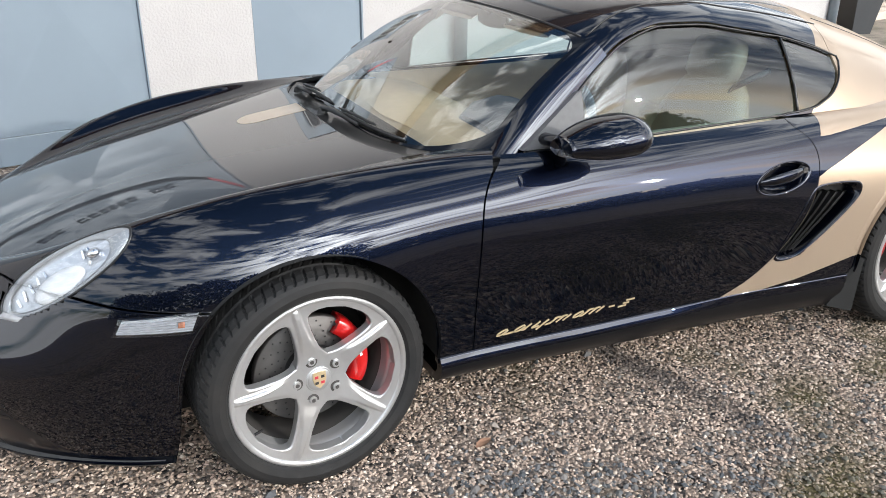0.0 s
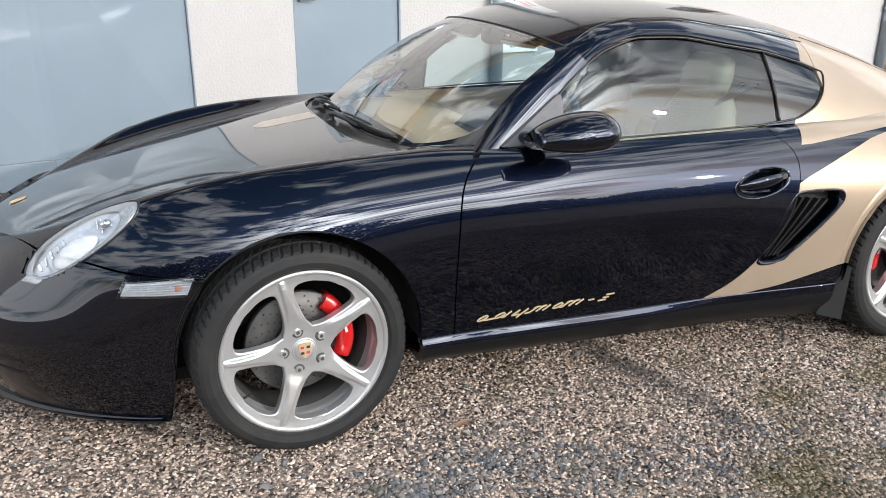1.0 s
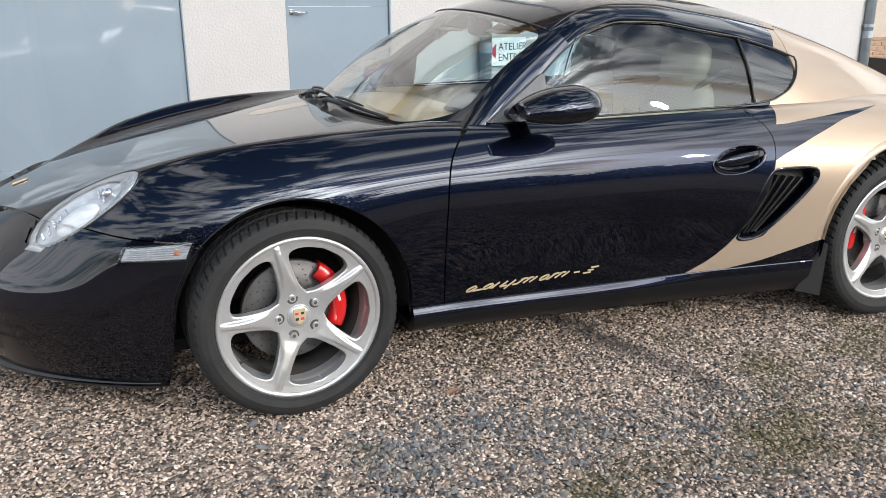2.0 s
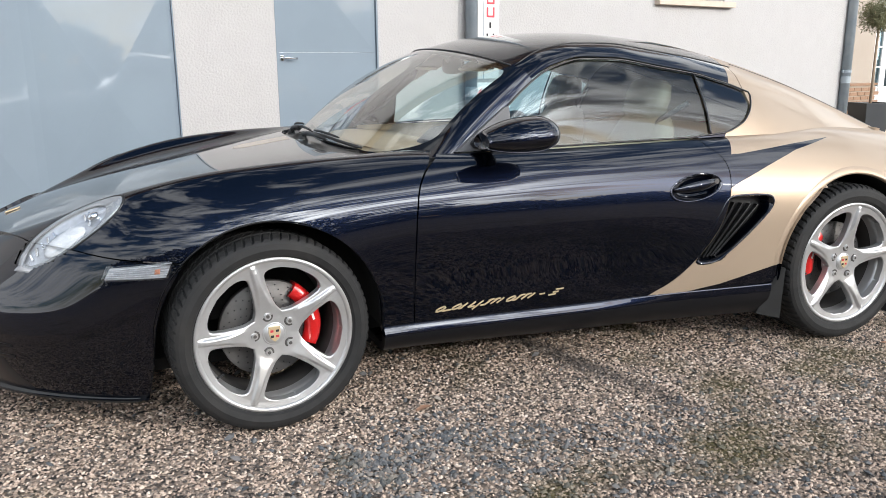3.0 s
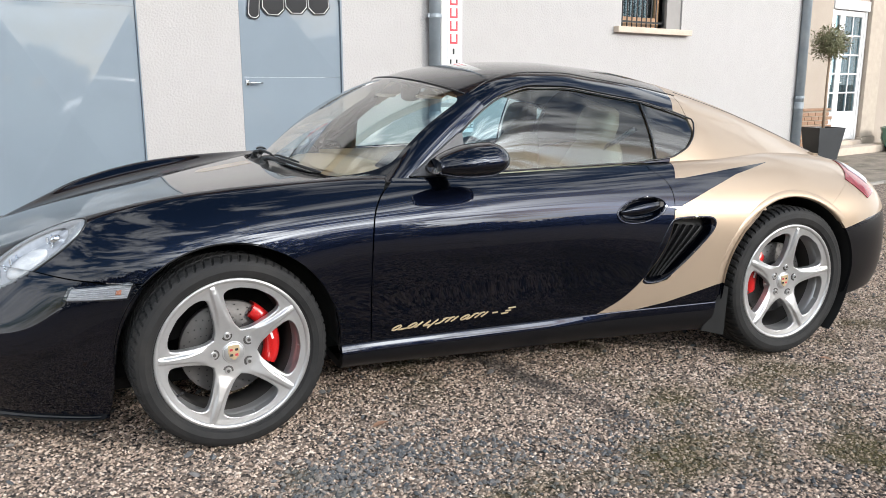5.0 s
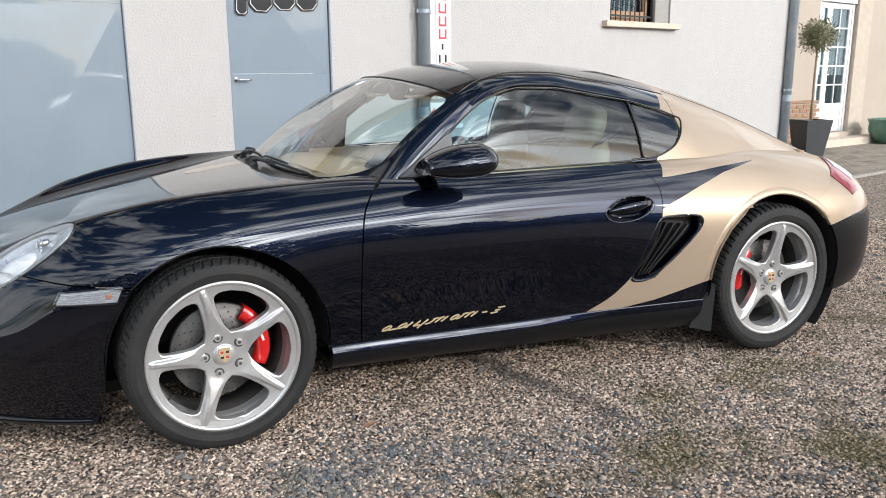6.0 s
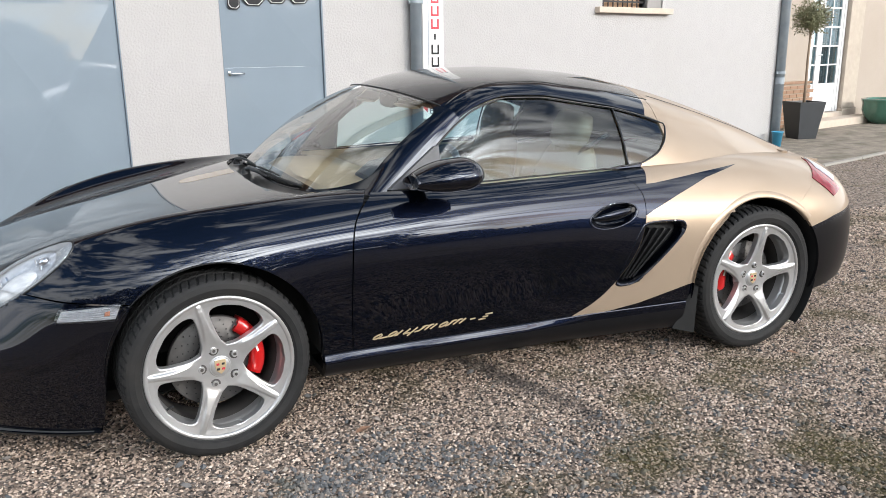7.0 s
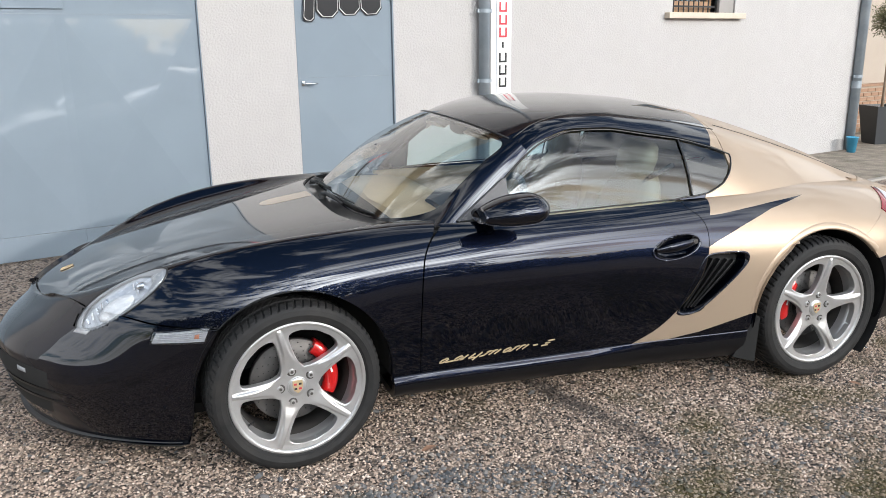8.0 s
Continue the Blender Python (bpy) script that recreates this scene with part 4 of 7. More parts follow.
# planter with a clipped olive tree, brick plinth, glazed bowl
planter = thing("planter", "anthracite tapered square planter at the house corner", "planter", WALL @ pose(9.98, 0.12, 0, 0, 0, 66))
mesh("planter_body", [(-0.150, -0.150, 0), (0.150, -0.150, 0), (0.150, 0.150, 0), (-0.150, 0.150, 0), (-0.220, -0.220, 0.56), (0.220, -0.220, 0.56), (0.220, 0.220, 0.56), (-0.220, 0.220, 0.56),
                      (-0.196, -0.196, 0.56), (0.196, -0.196, 0.56), (0.196, 0.196, 0.56), (-0.196, 0.196, 0.56), (-0.186, -0.186, 0.50), (0.186, -0.186, 0.50), (0.186, 0.186, 0.50), (-0.186, 0.186, 0.50)],
     [(3, 2, 1, 0), (0, 1, 5, 4), (1, 2, 6, 5), (2, 3, 7, 6), (3, 0, 4, 7), (4, 5, 9, 8), (5, 6, 10, 9), (6, 7, 11, 10), (7, 4, 8, 11), (8, 9, 13, 12), (9, 10, 14, 13), (10, 11, 15, 14), (11, 8, 12, 15)], ANTHRACITE, planter, smooth=False)
part("soil", box_bm(-0.184, 0.184, -0.184, 0.184, 0.47, 0.505), TAN_DARK, planter)
OLIVE = mat("olive leaves", (0.14, 0.14, 0.07), rough=0.55, vary=0.45, scale=14)
BARK = mat("bark", (0.28, 0.21, 0.15), rough=0.9, vary=0.3, scale=20, bump=0.003, bump_scale=60)
tree = thing("olive_tree", "clipped round olive tree on a slim stem", "tree", WALL @ pose(9.98, 0.12, 0.5))
tube("trunk", [(0, 0, 0), (0.012, 0.005, 0.35), (-0.008, 0.0, 0.7), (0.0, 0.0, 1.05), (0.0, 0.0, 1.35)], [0.024, 0.021, 0.019, 0.017, 0.010], BARK, tree)
rng = np.random.default_rng(3)
lv, lf = [], []
limbs = []
for i in range(26):
    d = rng.normal(size=3)
    d /= np.linalg.norm(d)
    d[2] = d[2] * 0.8 + 0.12
    limbs.append(((0, 0, 1.10 + 0.1 * rng.random()), tuple(np.array((0, 0, 1.27)) + d * rng.uniform(0.24, 0.34))))
for i, (a, b2) in enumerate(limbs):
    tube("limb", [a, ((a[0] + b2[0]) / 2, (a[1] + b2[1]) / 2, (a[2] + b2[2]) / 2 + 0.03), b2], [0.007, 0.005, 0.002], BARK, tree, seg=5)
for i in range(2600):
    d = rng.normal(size=3)
    d /= np.linalg.norm(d)
    c = np.array((0, 0, 1.28)) + d * np.array((0.33, 0.33, 0.31)) * (rng.random() ** 0.45) * (0.85 + 0.25 * math.sin(7 * d[0] + 5 * d[2]) * math.cos(6 * d[1]))
    a = rng.normal(size=3)
    a /= np.linalg.norm(a)
    s = np.cross(a, d)
    s /= np.linalg.norm(s) + 1e-6
    ln, wd = rng.uniform(0.022, 0.038), rng.uniform(0.006, 0.010)
    k = len(lv)
    lv += [c - a * ln, c + s * wd, c + a * ln, c - s * wd]
    lf.append((k, k + 1, k + 2, k + 3))
mesh("crown", lv, lf, OLIVE, tree, smooth=False)
plinth = thing("brick_plinth", "low red brick wall under the house window", "brick wall", WALL, kind="structure")
wall_box("plinth_core", 10.1, 11.75, FV - 0.115, FV - 0.002, -0.02, 0.75, MORTAR, plinth)
wall_box("plinth_cap", 10.08, 11.77, FV - 0.14, FV - 0.002, 0.752, 0.79, BRICK, plinth, bevel=0.005)
bb = box_bm(-0.104, 0.104, -0.012, 0.012, -0.0275, 0.0275, 0.003, 1)
bme = bpy.data.meshes.new("brick")
bb.to_mesh(bme)
bb.free()
bme.materials.append(BRICK)
for r in range(10):
    for c in range(7 if r % 2 else 8):
        ob = new("brick", bme)
        ob.parent = plinth
        ob.matrix_basis = pose(10.21 + c * 0.219 + (0.11 if r % 2 else 0.0) - 0.0, FV - 0.119, 0.055 + r * 0.071)
bowl = thing("glazed_bowl", "wide green glazed garden bowl", "flower pot", WALL @ pose(13.32, 0.42, 0))
v, f = revolve_data([(0.001, 0.0), (0.24, 0.0), (0.33, 0.10), (0.38, 0.24), (0.375, 0.36), (0.40, 0.41), (0.405, 0.44), (0.37, 0.445), (0.35, 0.40), (0.33, 0.34), (0.001, 0.33)], 48)
mesh("bowl_body", [(x, z, y) for x, y, z in v], f, GREEN_GLAZE, bowl)

# paved strip with its edging before the house
PAVE = mat("worn paving", (0.25, 0.212, 0.172), rough=0.95, vary=0.5, scale=9, bump=0.012, bump_scale=45, stain=(0.11, 0.10, 0.07), stain_scale=3.2, stain_amount=0.85)
_p = np.array([[(x, a + (b2 - a) * k, 0.004 + 0.002 * math.sin(x * 3 + k * 5)) for k in np.linspace(0, 1, 12) for a, b2 in (((1.16 + 0.264 * x), (WALL_A + 0.3 + WALL_B * x + (0 if x < 8.9 else 1.4))),)] for x in np.linspace(6.6, 22, 40)])
tagged(mesh("pavement", _p.reshape(-1, 3), grid_faces(40, 12), PAVE), "worn grey-brown paving before the house", "pavement", kind="structure")
edging = thing("kerb", "narrow pale concrete edging between gravel and paving", "kerb", pose(0, 0, 0), kind="structure")
for i in range(16):
    x = 6.6 + i * 0.97
    bm = box_bm(0.0, 0.985, -0.03, 0.03, -0.05, 0.02, 0.006)
    bmesh.ops.transform(bm, matrix=pose(x, 1.135 + 0.264 * x, 0, 0, 0, math.degrees(math.atan(0.264))), verts=bm.verts)
    part("kerb_stone", bm, CONCRETE, edging)


# ---- the car ----
car = thing("sports_car", "glossy black two-seat sports coupe with gold rear flanks and silver wheels", "car")
FA, RA = (0.0, 0.33, 0.366), (2.395, 0.345, 0.376)     # wheel arches: x, z, radius


def arch(a, start, end, count):
    t = np.radians(np.linspace(start, end, count))
    return [(a[0] + a[2] * math.cos(k), a[1] + a[2] * math.sin(k)) for k in t]


hood_y = curve_of(((-0.935, 0.02), (-0.92, 0.16), (-0.87, 0.27), (-0.78, 0.37), (-0.6, 0.46), (-0.4, 0.52), (-0.1, 0.56), (0.2, 0.585), (0.5, 0.63), (0.64, 0.68)), 0.025)


def hood_edge(x0, x1, count):
    x = np.linspace(x0, x1, count)
    return np.stack([x, s_at_y(x, hood_y(x))], 1)


# headlamp outline, in a plane that leans with the wing
HL_X = np.array([-0.594])
HL_C = body(HL_X, s_at_z(HL_X, [0.6745]))[0]
HL_A = np.array((0.1665, -0.050, 0.1075))
HL_L = np.linalg.norm(HL_A)
HL_E = HL_A / HL_L
_e = body(HL_X, s_at_z(HL_X, [0.6745]) + 0.02)[0] - body(HL_X, s_at_z(HL_X, [0.6745]) - 0.02)[0]
_g = body(HL_X + 0.03, s_at_z(HL_X + 0.03, [0.695]))[0] - body(HL_X - 0.03, s_at_z(HL_X - 0.03, [0.665]))[0]
HL_N = np.cross(_g, _e)
HL_N *= -np.sign(HL_N[1])
HL_N = HL_N / np.linalg.norm(HL_N)
HL_N = HL_N - HL_E * (HL_N @ HL_E)
HL_N /= np.linalg.norm(HL_N)
HL_F = np.cross(HL_N, HL_E)


def lamp_shape(p, grow=0.0):
    d = np.asarray(p) - HL_C
    a, b2 = d @ HL_E / (HL_L + grow), d @ HL_F
    b2 = b2 / (np.where(b2 > 0, 0.060, 0.068) + grow)
    return (a ** 2 + b2 ** 2 * np.where(b2 > 0, 1 + 0.5 * a, 1 - 0.25 * a) < 1) & (d @ HL_N > -0.05)


# hood
_u, _v = np.linspace(0, 1, 90) ** 1.25, np.linspace(0, 1, 46)
_dom = np.zeros((90, 46, 2))
for _i, _uu in enumerate(_u):
    xe, xc = -0.945 + 1.303 * _uu, -0.946 + 1.198 * _uu
    ye = float(hood_y(xe)) - 0.002
    xx = xc + (xe - xc) * (1 - _v) ** (2 + 2.6 * _uu)
    _dom[_i, :, 0], _dom[_i, :, 1] = xx, s_at_y(xx, ye * (1 - _v))
_dom[0, :, 1] = np.clip(_dom[0, :, 1], 0, 1)
_half = lift(_dom)
_half[:, -1, 1] = 0
_k = (_half[:, :, 1] / _half[:, :1, 1]) ** 2
_half[:, :, 2] = _half[:, -1:, 2] + (_half[:, :1, 2] - _half[:, -1:, 2]) * _k
_other = _half[:, ::-1] * np.array((1, -1, 1))
panel("hood", np.concatenate([_half, _other[:, 1:]], 1), PAINT, car, "glossy black front lid")

# pale gold stripe with a rounded tip, running down the lid from the scuttle
STRIPE = mat("pale gold film", (0.42, 0.335, 0.25), rough=0.36, metal=0.3, coat=0.8, coat_rough=0.02)


def lid_at(x, y, up):
    """A point over the front lid."""
    i = np.abs(_half[:, :, 0] - x) + np.abs(-_half[:, :, 1] - abs(y))
    k = np.argsort(i.ravel())[:6]
    w = 1 / (i.ravel()[k] + 1e-4)
    return (x, y, float((w * _half[:, :, 2].ravel()[k]).sum() / w.sum()) + up)


_rows = []
for _x in np.concatenate([0.012 + 0.062 * (1 - np.cos(np.linspace(0.12, math.pi / 2, 14))), np.linspace(0.085, 0.244, 14)]):
    _hw = 0.062 * math.sqrt(max(0.0, 1 - (max(0.0, 0.074 - _x) / 0.062) ** 2))
    _rows.append([lid_at(_x, 0.122 + _hw * k, 0.0005) for k in np.linspace(-1, 1, 13)])
_v, _f = panel_data(np.array(_rows), flange=0.0004)
mesh("lid_stripe", _v, _f, STRIPE, car, "pale gold stripe with a rounded tip on the front lid")

# rubber strips that close the joints beside the lid
for _sg in (1, -1):
    _q = hood_edge(-0.82, 0.34, 90)
    tube("lid_seal", body(_q[:, 0], _q[:, 1]) * np.array((1, _sg, 1)) + np.array((0, 0, -0.0035)), 0.0036, SEAL, car, seg=6)

# front wing
SEAM = [(-0.263, 0.588), (-0.45, 0.600), (-0.57, 0.622)]
_b = flank(arch(FA, 135, 2, 60) + [(0.362, 0.30), (0.368, 0.272), (0.42, 0.272), (0.4828, 0.272)], 150, False)
_r = flank([(0.4828, 0.272), (0.4828, 0.554), (0.493, 0.734), (0.53, 0.81), (0.60, 0.872)], 90)
_r = np.concatenate([_r[:-1], [[0.60, CREST + 0.005]]])
_top = hood_edge(-0.83, 0.60, 150)
_r[-1] = _top[-1]
_r[-8:, 1] = np.linspace(_r[-8, 1], _top[-1, 1], 8)
_l = np.concatenate([flank(SEAM, 50), straight([flank([SEAM[-1]] * 2, 2)[0], (-0.70, 0.60), _top[0]], 41)[1:]])
_b[0] = _l[0]
for _ob in panel("front_wing", lift(inset(coons(_b, _top, _l, _r))), [PAINT, SEAL], car, "", hole=lambda p: lamp_shape(p, 0.004), both=True):
    # the folded edge lies in the dark of the joint
    for pl in _ob.data.polygons[-2 * (len(_b) + len(_l)) + 4:]:
        pl.material_index = 1

# front bumper: both halves in one mesh
_n = 70
_ease = 1 - np.cos(np.linspace(0, math.pi / 2, _n))
_bx = NOSE + 0.0004 + (-0.395 - NOSE) * _ease
_bot = np.stack([_bx, np.full(_n, 0.0)], 1)
_edge = np.concatenate([hood_edge(-0.948, -0.83, 30)[::1], _l[::-1][1:]])
_edge[0, 1] = 0.99
_d = np.concatenate([[0], np.cumsum(np.abs(np.diff(_edge[:, 0])))])
_topb = np.stack([np.interp(_ease * _d[-1], _d, _edge[:, i]) for i in range(2)], 1)
_right = flank([(-0.395, 0.150), (-0.374, 0.25), (-0.366, 0.33), (-0.345, 0.45), (-0.263, 0.588)], 50)
_right[0, 1] = 0.0
_left = np.stack([np.full(50, NOSE + 0.0004), np.linspace(0, 0.99, 50)], 1)
_bp = lift(inset(coons(_bot, _topb, _left, _right), 0.0))
_k = np.clip((_bp[..., 0] + 0.93) / 0.12, 0, 1) * np.clip((0.66 - _bp[..., 2]) / 0.06, 0, 1)
_bp[..., 1] -= 0.007 * _k * _k * (3 - 2 * _k)
_bp[0, :, 1] = 0
_mir = _bp[::-1] * np.array((1, -1, 1))
panel("front_bumper", np.concatenate([_mir[:-1], _bp], 0), PAINT, car, "", hole=lambda p: lamp_shape(np.stack([p[:, 0], -np.abs(p[:, 1]), p[:, 2]], 1), 0.004))

# doors
_b = flank([(0.4845, 0.288), (1.405, 0.285)], 130, False)
_r = flank([(1.405, 0.285), (1.572, 0.358), (1.73, 0.532), (1.775, 0.716), (1.772, 0.805), (1.70, 0.862)], 90)
_l = flank([(0.4845, 0.288), (0.4845, 0.554), (0.4965, 0.734), (0.5335, 0.81), (0.6035, 0.866)], 90)
_top = np.stack([np.linspace(0.6035, 1.70, 130), np.linspace(_l[-1, 1], _r[-1, 1], 130)], 1)
_l[-1, 1] = _r[-1, 1] = CREST - 0.004
_top[:, 1] = CREST - 0.004
DOOR_GRID = lift(inset(coons(_b, _top, _l, _r)))
HANDLE_C = np.array((1.612, 0.709))


def in_handle(p, grow=0.0):
    a, b2 = (p[:, 0] - HANDLE_C[0]) / (0.112 + grow), (p[:, 2] - HANDLE_C[1] - 0.12 * (p[:, 0] - HANDLE_C[0])) / (0.046 + grow)
    return a ** 2 + b2 ** 2 < 1


panel("door", DOOR_GRID, PAINT, car, "", hole=in_handle, both=True)

# rear wings
VENT = [(1.637, 0.419), (1.655, 0.404), (1.745, 0.412), (1.952, 0.598), (1.968, 0.64), (1.945, 0.664), (1.775, 0.668), (1.74, 0.645)]


def in_poly(p, poly):
    x, z, c = p[:, 0], p[:, 2], np.zeros(len(p), bool)
    for (a, b2), (d, e) in zip(poly, poly[1:] + poly[:1]):
        c ^= ((b2 > z) != (e > z)) & (x < (d - a) * (z - b2) / (e - b2 + 1e-12) + a)
    return c


_l = _r.copy()
_l[:, 0] += 0.001
_b = flank([(1.405, 0.285), (1.95, 0.30), (2.012, 0.30)] + arch(RA, 180, 57, 50), 150, False)
_r2 = flank([_p for _p in [arch(RA, 57, 57, 1)[0], (2.68, 0.71), (2.80, 0.775), (2.87, 0.835)]], 90)
_top = np.stack([np.interp(np.arange(150), (0, 64, 149), (1.70, 2.01, 2.90)), np.concatenate([np.linspace(CREST - 0.004, 0.80, 75), np.full(75, 0.80)])], 1)
_r2[-10:, 1] = np.linspace(_r2[-10, 1], 0.80, 10)
_r2[-10:, 0] = np.linspace(_r2[-10, 0], 2.90, 10)
_b[0] = _l[0]
_top[0] = _l[-1]
panel("rear_wing", lift(inset(coons(_b, _top, _l, _r2, 2.5))), LIVERY, car, "", hole=lambda p: in_poly(p, VENT), both=True)

for sg in (1, -1):
    rows = []
    for a in np.radians(np.linspace(183, 42, 90)):
        row = []
        for dr, out in ((0.032, -0.002), (0.027, 0.0008), (0.018, 0.0022), (0.005, 0.0026), (-0.001, 0.0), (-0.003, -0.02)):
            x, z = RA[0] + (RA[2] + dr) * math.cos(a), RA[1] + (RA[2] + dr) * math.sin(a)
            p = body(np.array([x]), s_at_z([x], [max(z, 0.30)]))[0]
            row.append((x, sg * (p[1] - out), z))
        rows.append(row)
    v, f = panel_data(np.array(rows), flange=0.002)
    mesh("arch_lip", v, f, LIVERY, car)

# rear bumper and tail
_ease = np.sin(np.linspace(0, math.pi / 2, 60))
_bot = np.stack([2.765 + (TAIL - 0.0004 - 2.765) * _ease, np.zeros(60)], 1)
_left = np.concatenate([flank([(2.765, 0.225), (2.771, 0.345)] + arch(RA, 0, 57, 12), 30), _r2[1:]])
_left[0, 1] = 0.0
_topb = np.stack([_left[-1, 0] + (TAIL - 0.0004 - _left[-1, 0]) * _ease, 0.80 + 0.19 * _ease], 1)
_right = np.stack([np.full(len(_left), TAIL - 0.0004), np.linspace(0, 0.99, len(_left))], 1)
_bp = lift(inset(coons(_bot, _topb, _left, _right), 0.0))
_bp[-1, :, 1] = 0
_rb, = panel("rear_bumper", np.concatenate([_bp, _bp[::-1][1:] * np.array((1, -1, 1))], 0), [LIVERY, VALANCE], car, "gold above and black below")
for pl in _rb.data.polygons:
    c = pl.center
    if c.z < np.interp(c.x, (2.6, 2.70, 2.86, 3.5), (0.508, 0.549, 0.585, 0.645)):
        pl.material_index = 1


_x = np.linspace(2.86, TAIL - 0.001, 40)
_lo = np.interp(_x, (2.86, 2.90, TAIL), (0.79, 0.79, 0.975))
_dk = lift(np.stack([np.broadcast_to(_x[:, None], (40, 12)), _lo[:, None] + (1 - _lo[:, None]) * np.linspace(0, 1, 12)[None]], -1))
_dk[:, -1, 1] = 0
_dk[..., 2] -= 0.002
panel("tail_deck", np.concatenate([_dk, _dk[:, ::-1][:, 1:] * np.array((1, -1, 1))], 1), LIVERY, car)

# sills with a bright upper ledge
_x = np.linspace(0.372, 2.015, 90)
_sy = body(_x, s_at_z(_x, np.full(90, 0.292)))[:, 1]
_low = np.interp(_x, (0.37, 1.2, 2.02), (0.198, 0.18, 0.165))
_prof = ((0.03, 0.300), (0.004, 0.2965), (-0.003, 0.2945), (-0.0055, 0.2885), (-0.009, 0.2805), (-0.0125, 0.2725), (-0.014, 0.262), (-0.012, 0.245), (-0.003, 0.226))
_fade = 1 - 0.8 * np.clip((_x - 1.22) / 0.32, 0, 1)
_grid = np.array([[(x, y + a * (fd if a < 0 else 1), z) for a, z in _prof] + [(x, y + 0.018, lo + 0.008), (x, y + 0.04, lo), (x, y + 0.20, lo)] for x, y, lo, fd in zip(_x, _sy, _low, _fade)])
for _ob in panel("sill", _grid, [PAINT, VALANCE], car, "", both=True, flange=0.03):
    for pl in _ob.data.polygons:
        if pl.center.z < 0.262:
            pl.material_index = 1

# wheel housings and floor
for a in (FA, RA):
    _gr = np.array([[(a[0] + (a[2] + 0.006) * math.cos(t), y, a[1] + (a[2] + 0.006) * math.sin(t)) for y in (-0.80 - 0.042 * max(0, math.sin(t)) if a is FA else -0.882 - 0.010 * max(0, math.cos(t)) + 0.035 * max(0, math.sin(t)) ** 3, -0.7, -0.55)] + [(a[0] + 0.04 * math.cos(t), -0.545, a[1] + 0.04 * math.sin(t))] for t in np.radians(np.linspace(-6 if a is FA else -42, 186, 50))])
    for sg in (1, -1):
        mesh("wheel_housing", (_gr * np.array((1, sg, 1))).reshape(-1, 3), grid_faces(50, 4), LINER, car)
part("floor_pan", box_bm(-0.80, 3.1, -0.53, 0.53, 0.15, 0.19), LINER, car)
part("front_bulkhead", box_bm(0.50, 0.53, -0.66, 0.66, 0.19, 0.83), LINER, car)
for sg in (-1, 1):
    part("scuttle_corner", box_bm(0.50, 0.72, sg * 0.655 - 0.028, sg * 0.655 + 0.028, 0.70, 0.852), DARK, car)
part("rear_bulkhead", box_bm(1.98, 2.0, -0.68, 0.68, 0.19, 0.84), LINER, car)
for sg in (-1, 1):
    part("inner_sill", box_bm(0.42, 1.98, sg * 0.70 - 0.02, sg * 0.70 + 0.02, 0.19, 0.84), LINER, car)

# ---- greenhouse ----
belt_y = curve_of(((0.55, 0.695), (0.8, 0.712), (1.2, 0.722), (1.7, 0.722), (2.05, 0.735), (2.4, 0.70), (2.8, 0.60), (3.2, 0.50)), 0.06)
belt_z = curve_of(((0.55, 0.860), (0.8, 0.868), (1.2, 0.874), (1.7, 0.882), (2.05, 0.885), (2.4, 0.875), (2.8, 0.845), (3.2, 0.80)), 0.06)
rail_y = curve_of(((0.60, 0.705), (0.70, 0.69), (0.834, 0.665), (0.952, 0.637), (1.07, 0.607), (1.22, 0.583), (1.43, 0.574), (1.6, 0.577), (1.78, 0.585), (1.95, 0.588), (2.05, 0.590), (2.4, 0.575), (2.8, 0.50), (3.2, 0.40)), 0.03)
window_top = curve_of(((0.60, 0.79), (0.70, 0.866), (0.834, 0.958), (0.952, 1.068), (1.07, 1.15), (1.22, 1.195), (1.43, 1.190), (1.6, 1.160), (1.78, 1.128), (1.95, 1.082), (2.05, 1.042), (2.4, 0.968), (2.8, 0.895), (3.2, 0.822)), 0.03)
rail_z = curve_of(((0.60, 0.79), (0.70, 0.866), (0.834, 0.958), (0.952, 1.068), (1.07, 1.15), (1.22, 1.195), (1.43, 1.190), (1.6, 1.160), (1.78, 1.131), (1.95, 1.100), (2.05, 1.080), (2.4, 0.992), (2.8, 0.895), (3.2, 0.80)), 0.03)
roof_z = curve_of(((0.7, 1.16), (0.83, 1.235), (1.0, 1.278), (1.25, 1.303), (1.5, 1.304), (1.85, 1.272), (2.2, 1.192), (2.4, 1.133), (2.78, 1.005), (3.2, 0.825)), 0.07)


def green(x, t):
    """The cabin's outer form: t from 0 (belt) to 1 (top of the side windows) and on to 2 (middle of the roof)."""
    x, t = np.broadcast_arrays(np.asarray(x, float), np.asarray(t, float))
    b2 = np.stack([-belt_y(x), belt_z(x)], -1)
    r = np.stack([-rail_y(x), rail_z(x)], -1)
    c = np.stack([np.zeros_like(x), roof_z(x)], -1)
    d = r - b2
    d = d / (np.linalg.norm(d, axis=-1, keepdims=True) + 1e-9)
    gap = (c - r)[..., 1:2]
    p1 = r + d * np.clip(gap * 0.75, 0.01, 0.09)
    p2 = np.stack([r[..., 0] * 0.62, roof_z(x) - 0.002], -1)
    tg = np.clip(t, 0, 1)[..., None]
    side = b2 + (r - b2) * tg + np.stack([-0.020 * np.sin(np.pi * tg[..., 0]) * np.clip((rail_z(x) - belt_z(x)) / 0.3, 0, 1), np.zeros_like(x)], -1)
    k = np.clip(t - 1, 0, 1)[..., None]
    top = (1 - k) ** 3 * r + 3 * (1 - k) ** 2 * k * p1 + 3 * (1 - k) * k ** 2 * p2 + k ** 3 * c
    yz = np.where(t[..., None] <= 1, side, top)
    return np.concatenate([x[..., None], yz], -1)


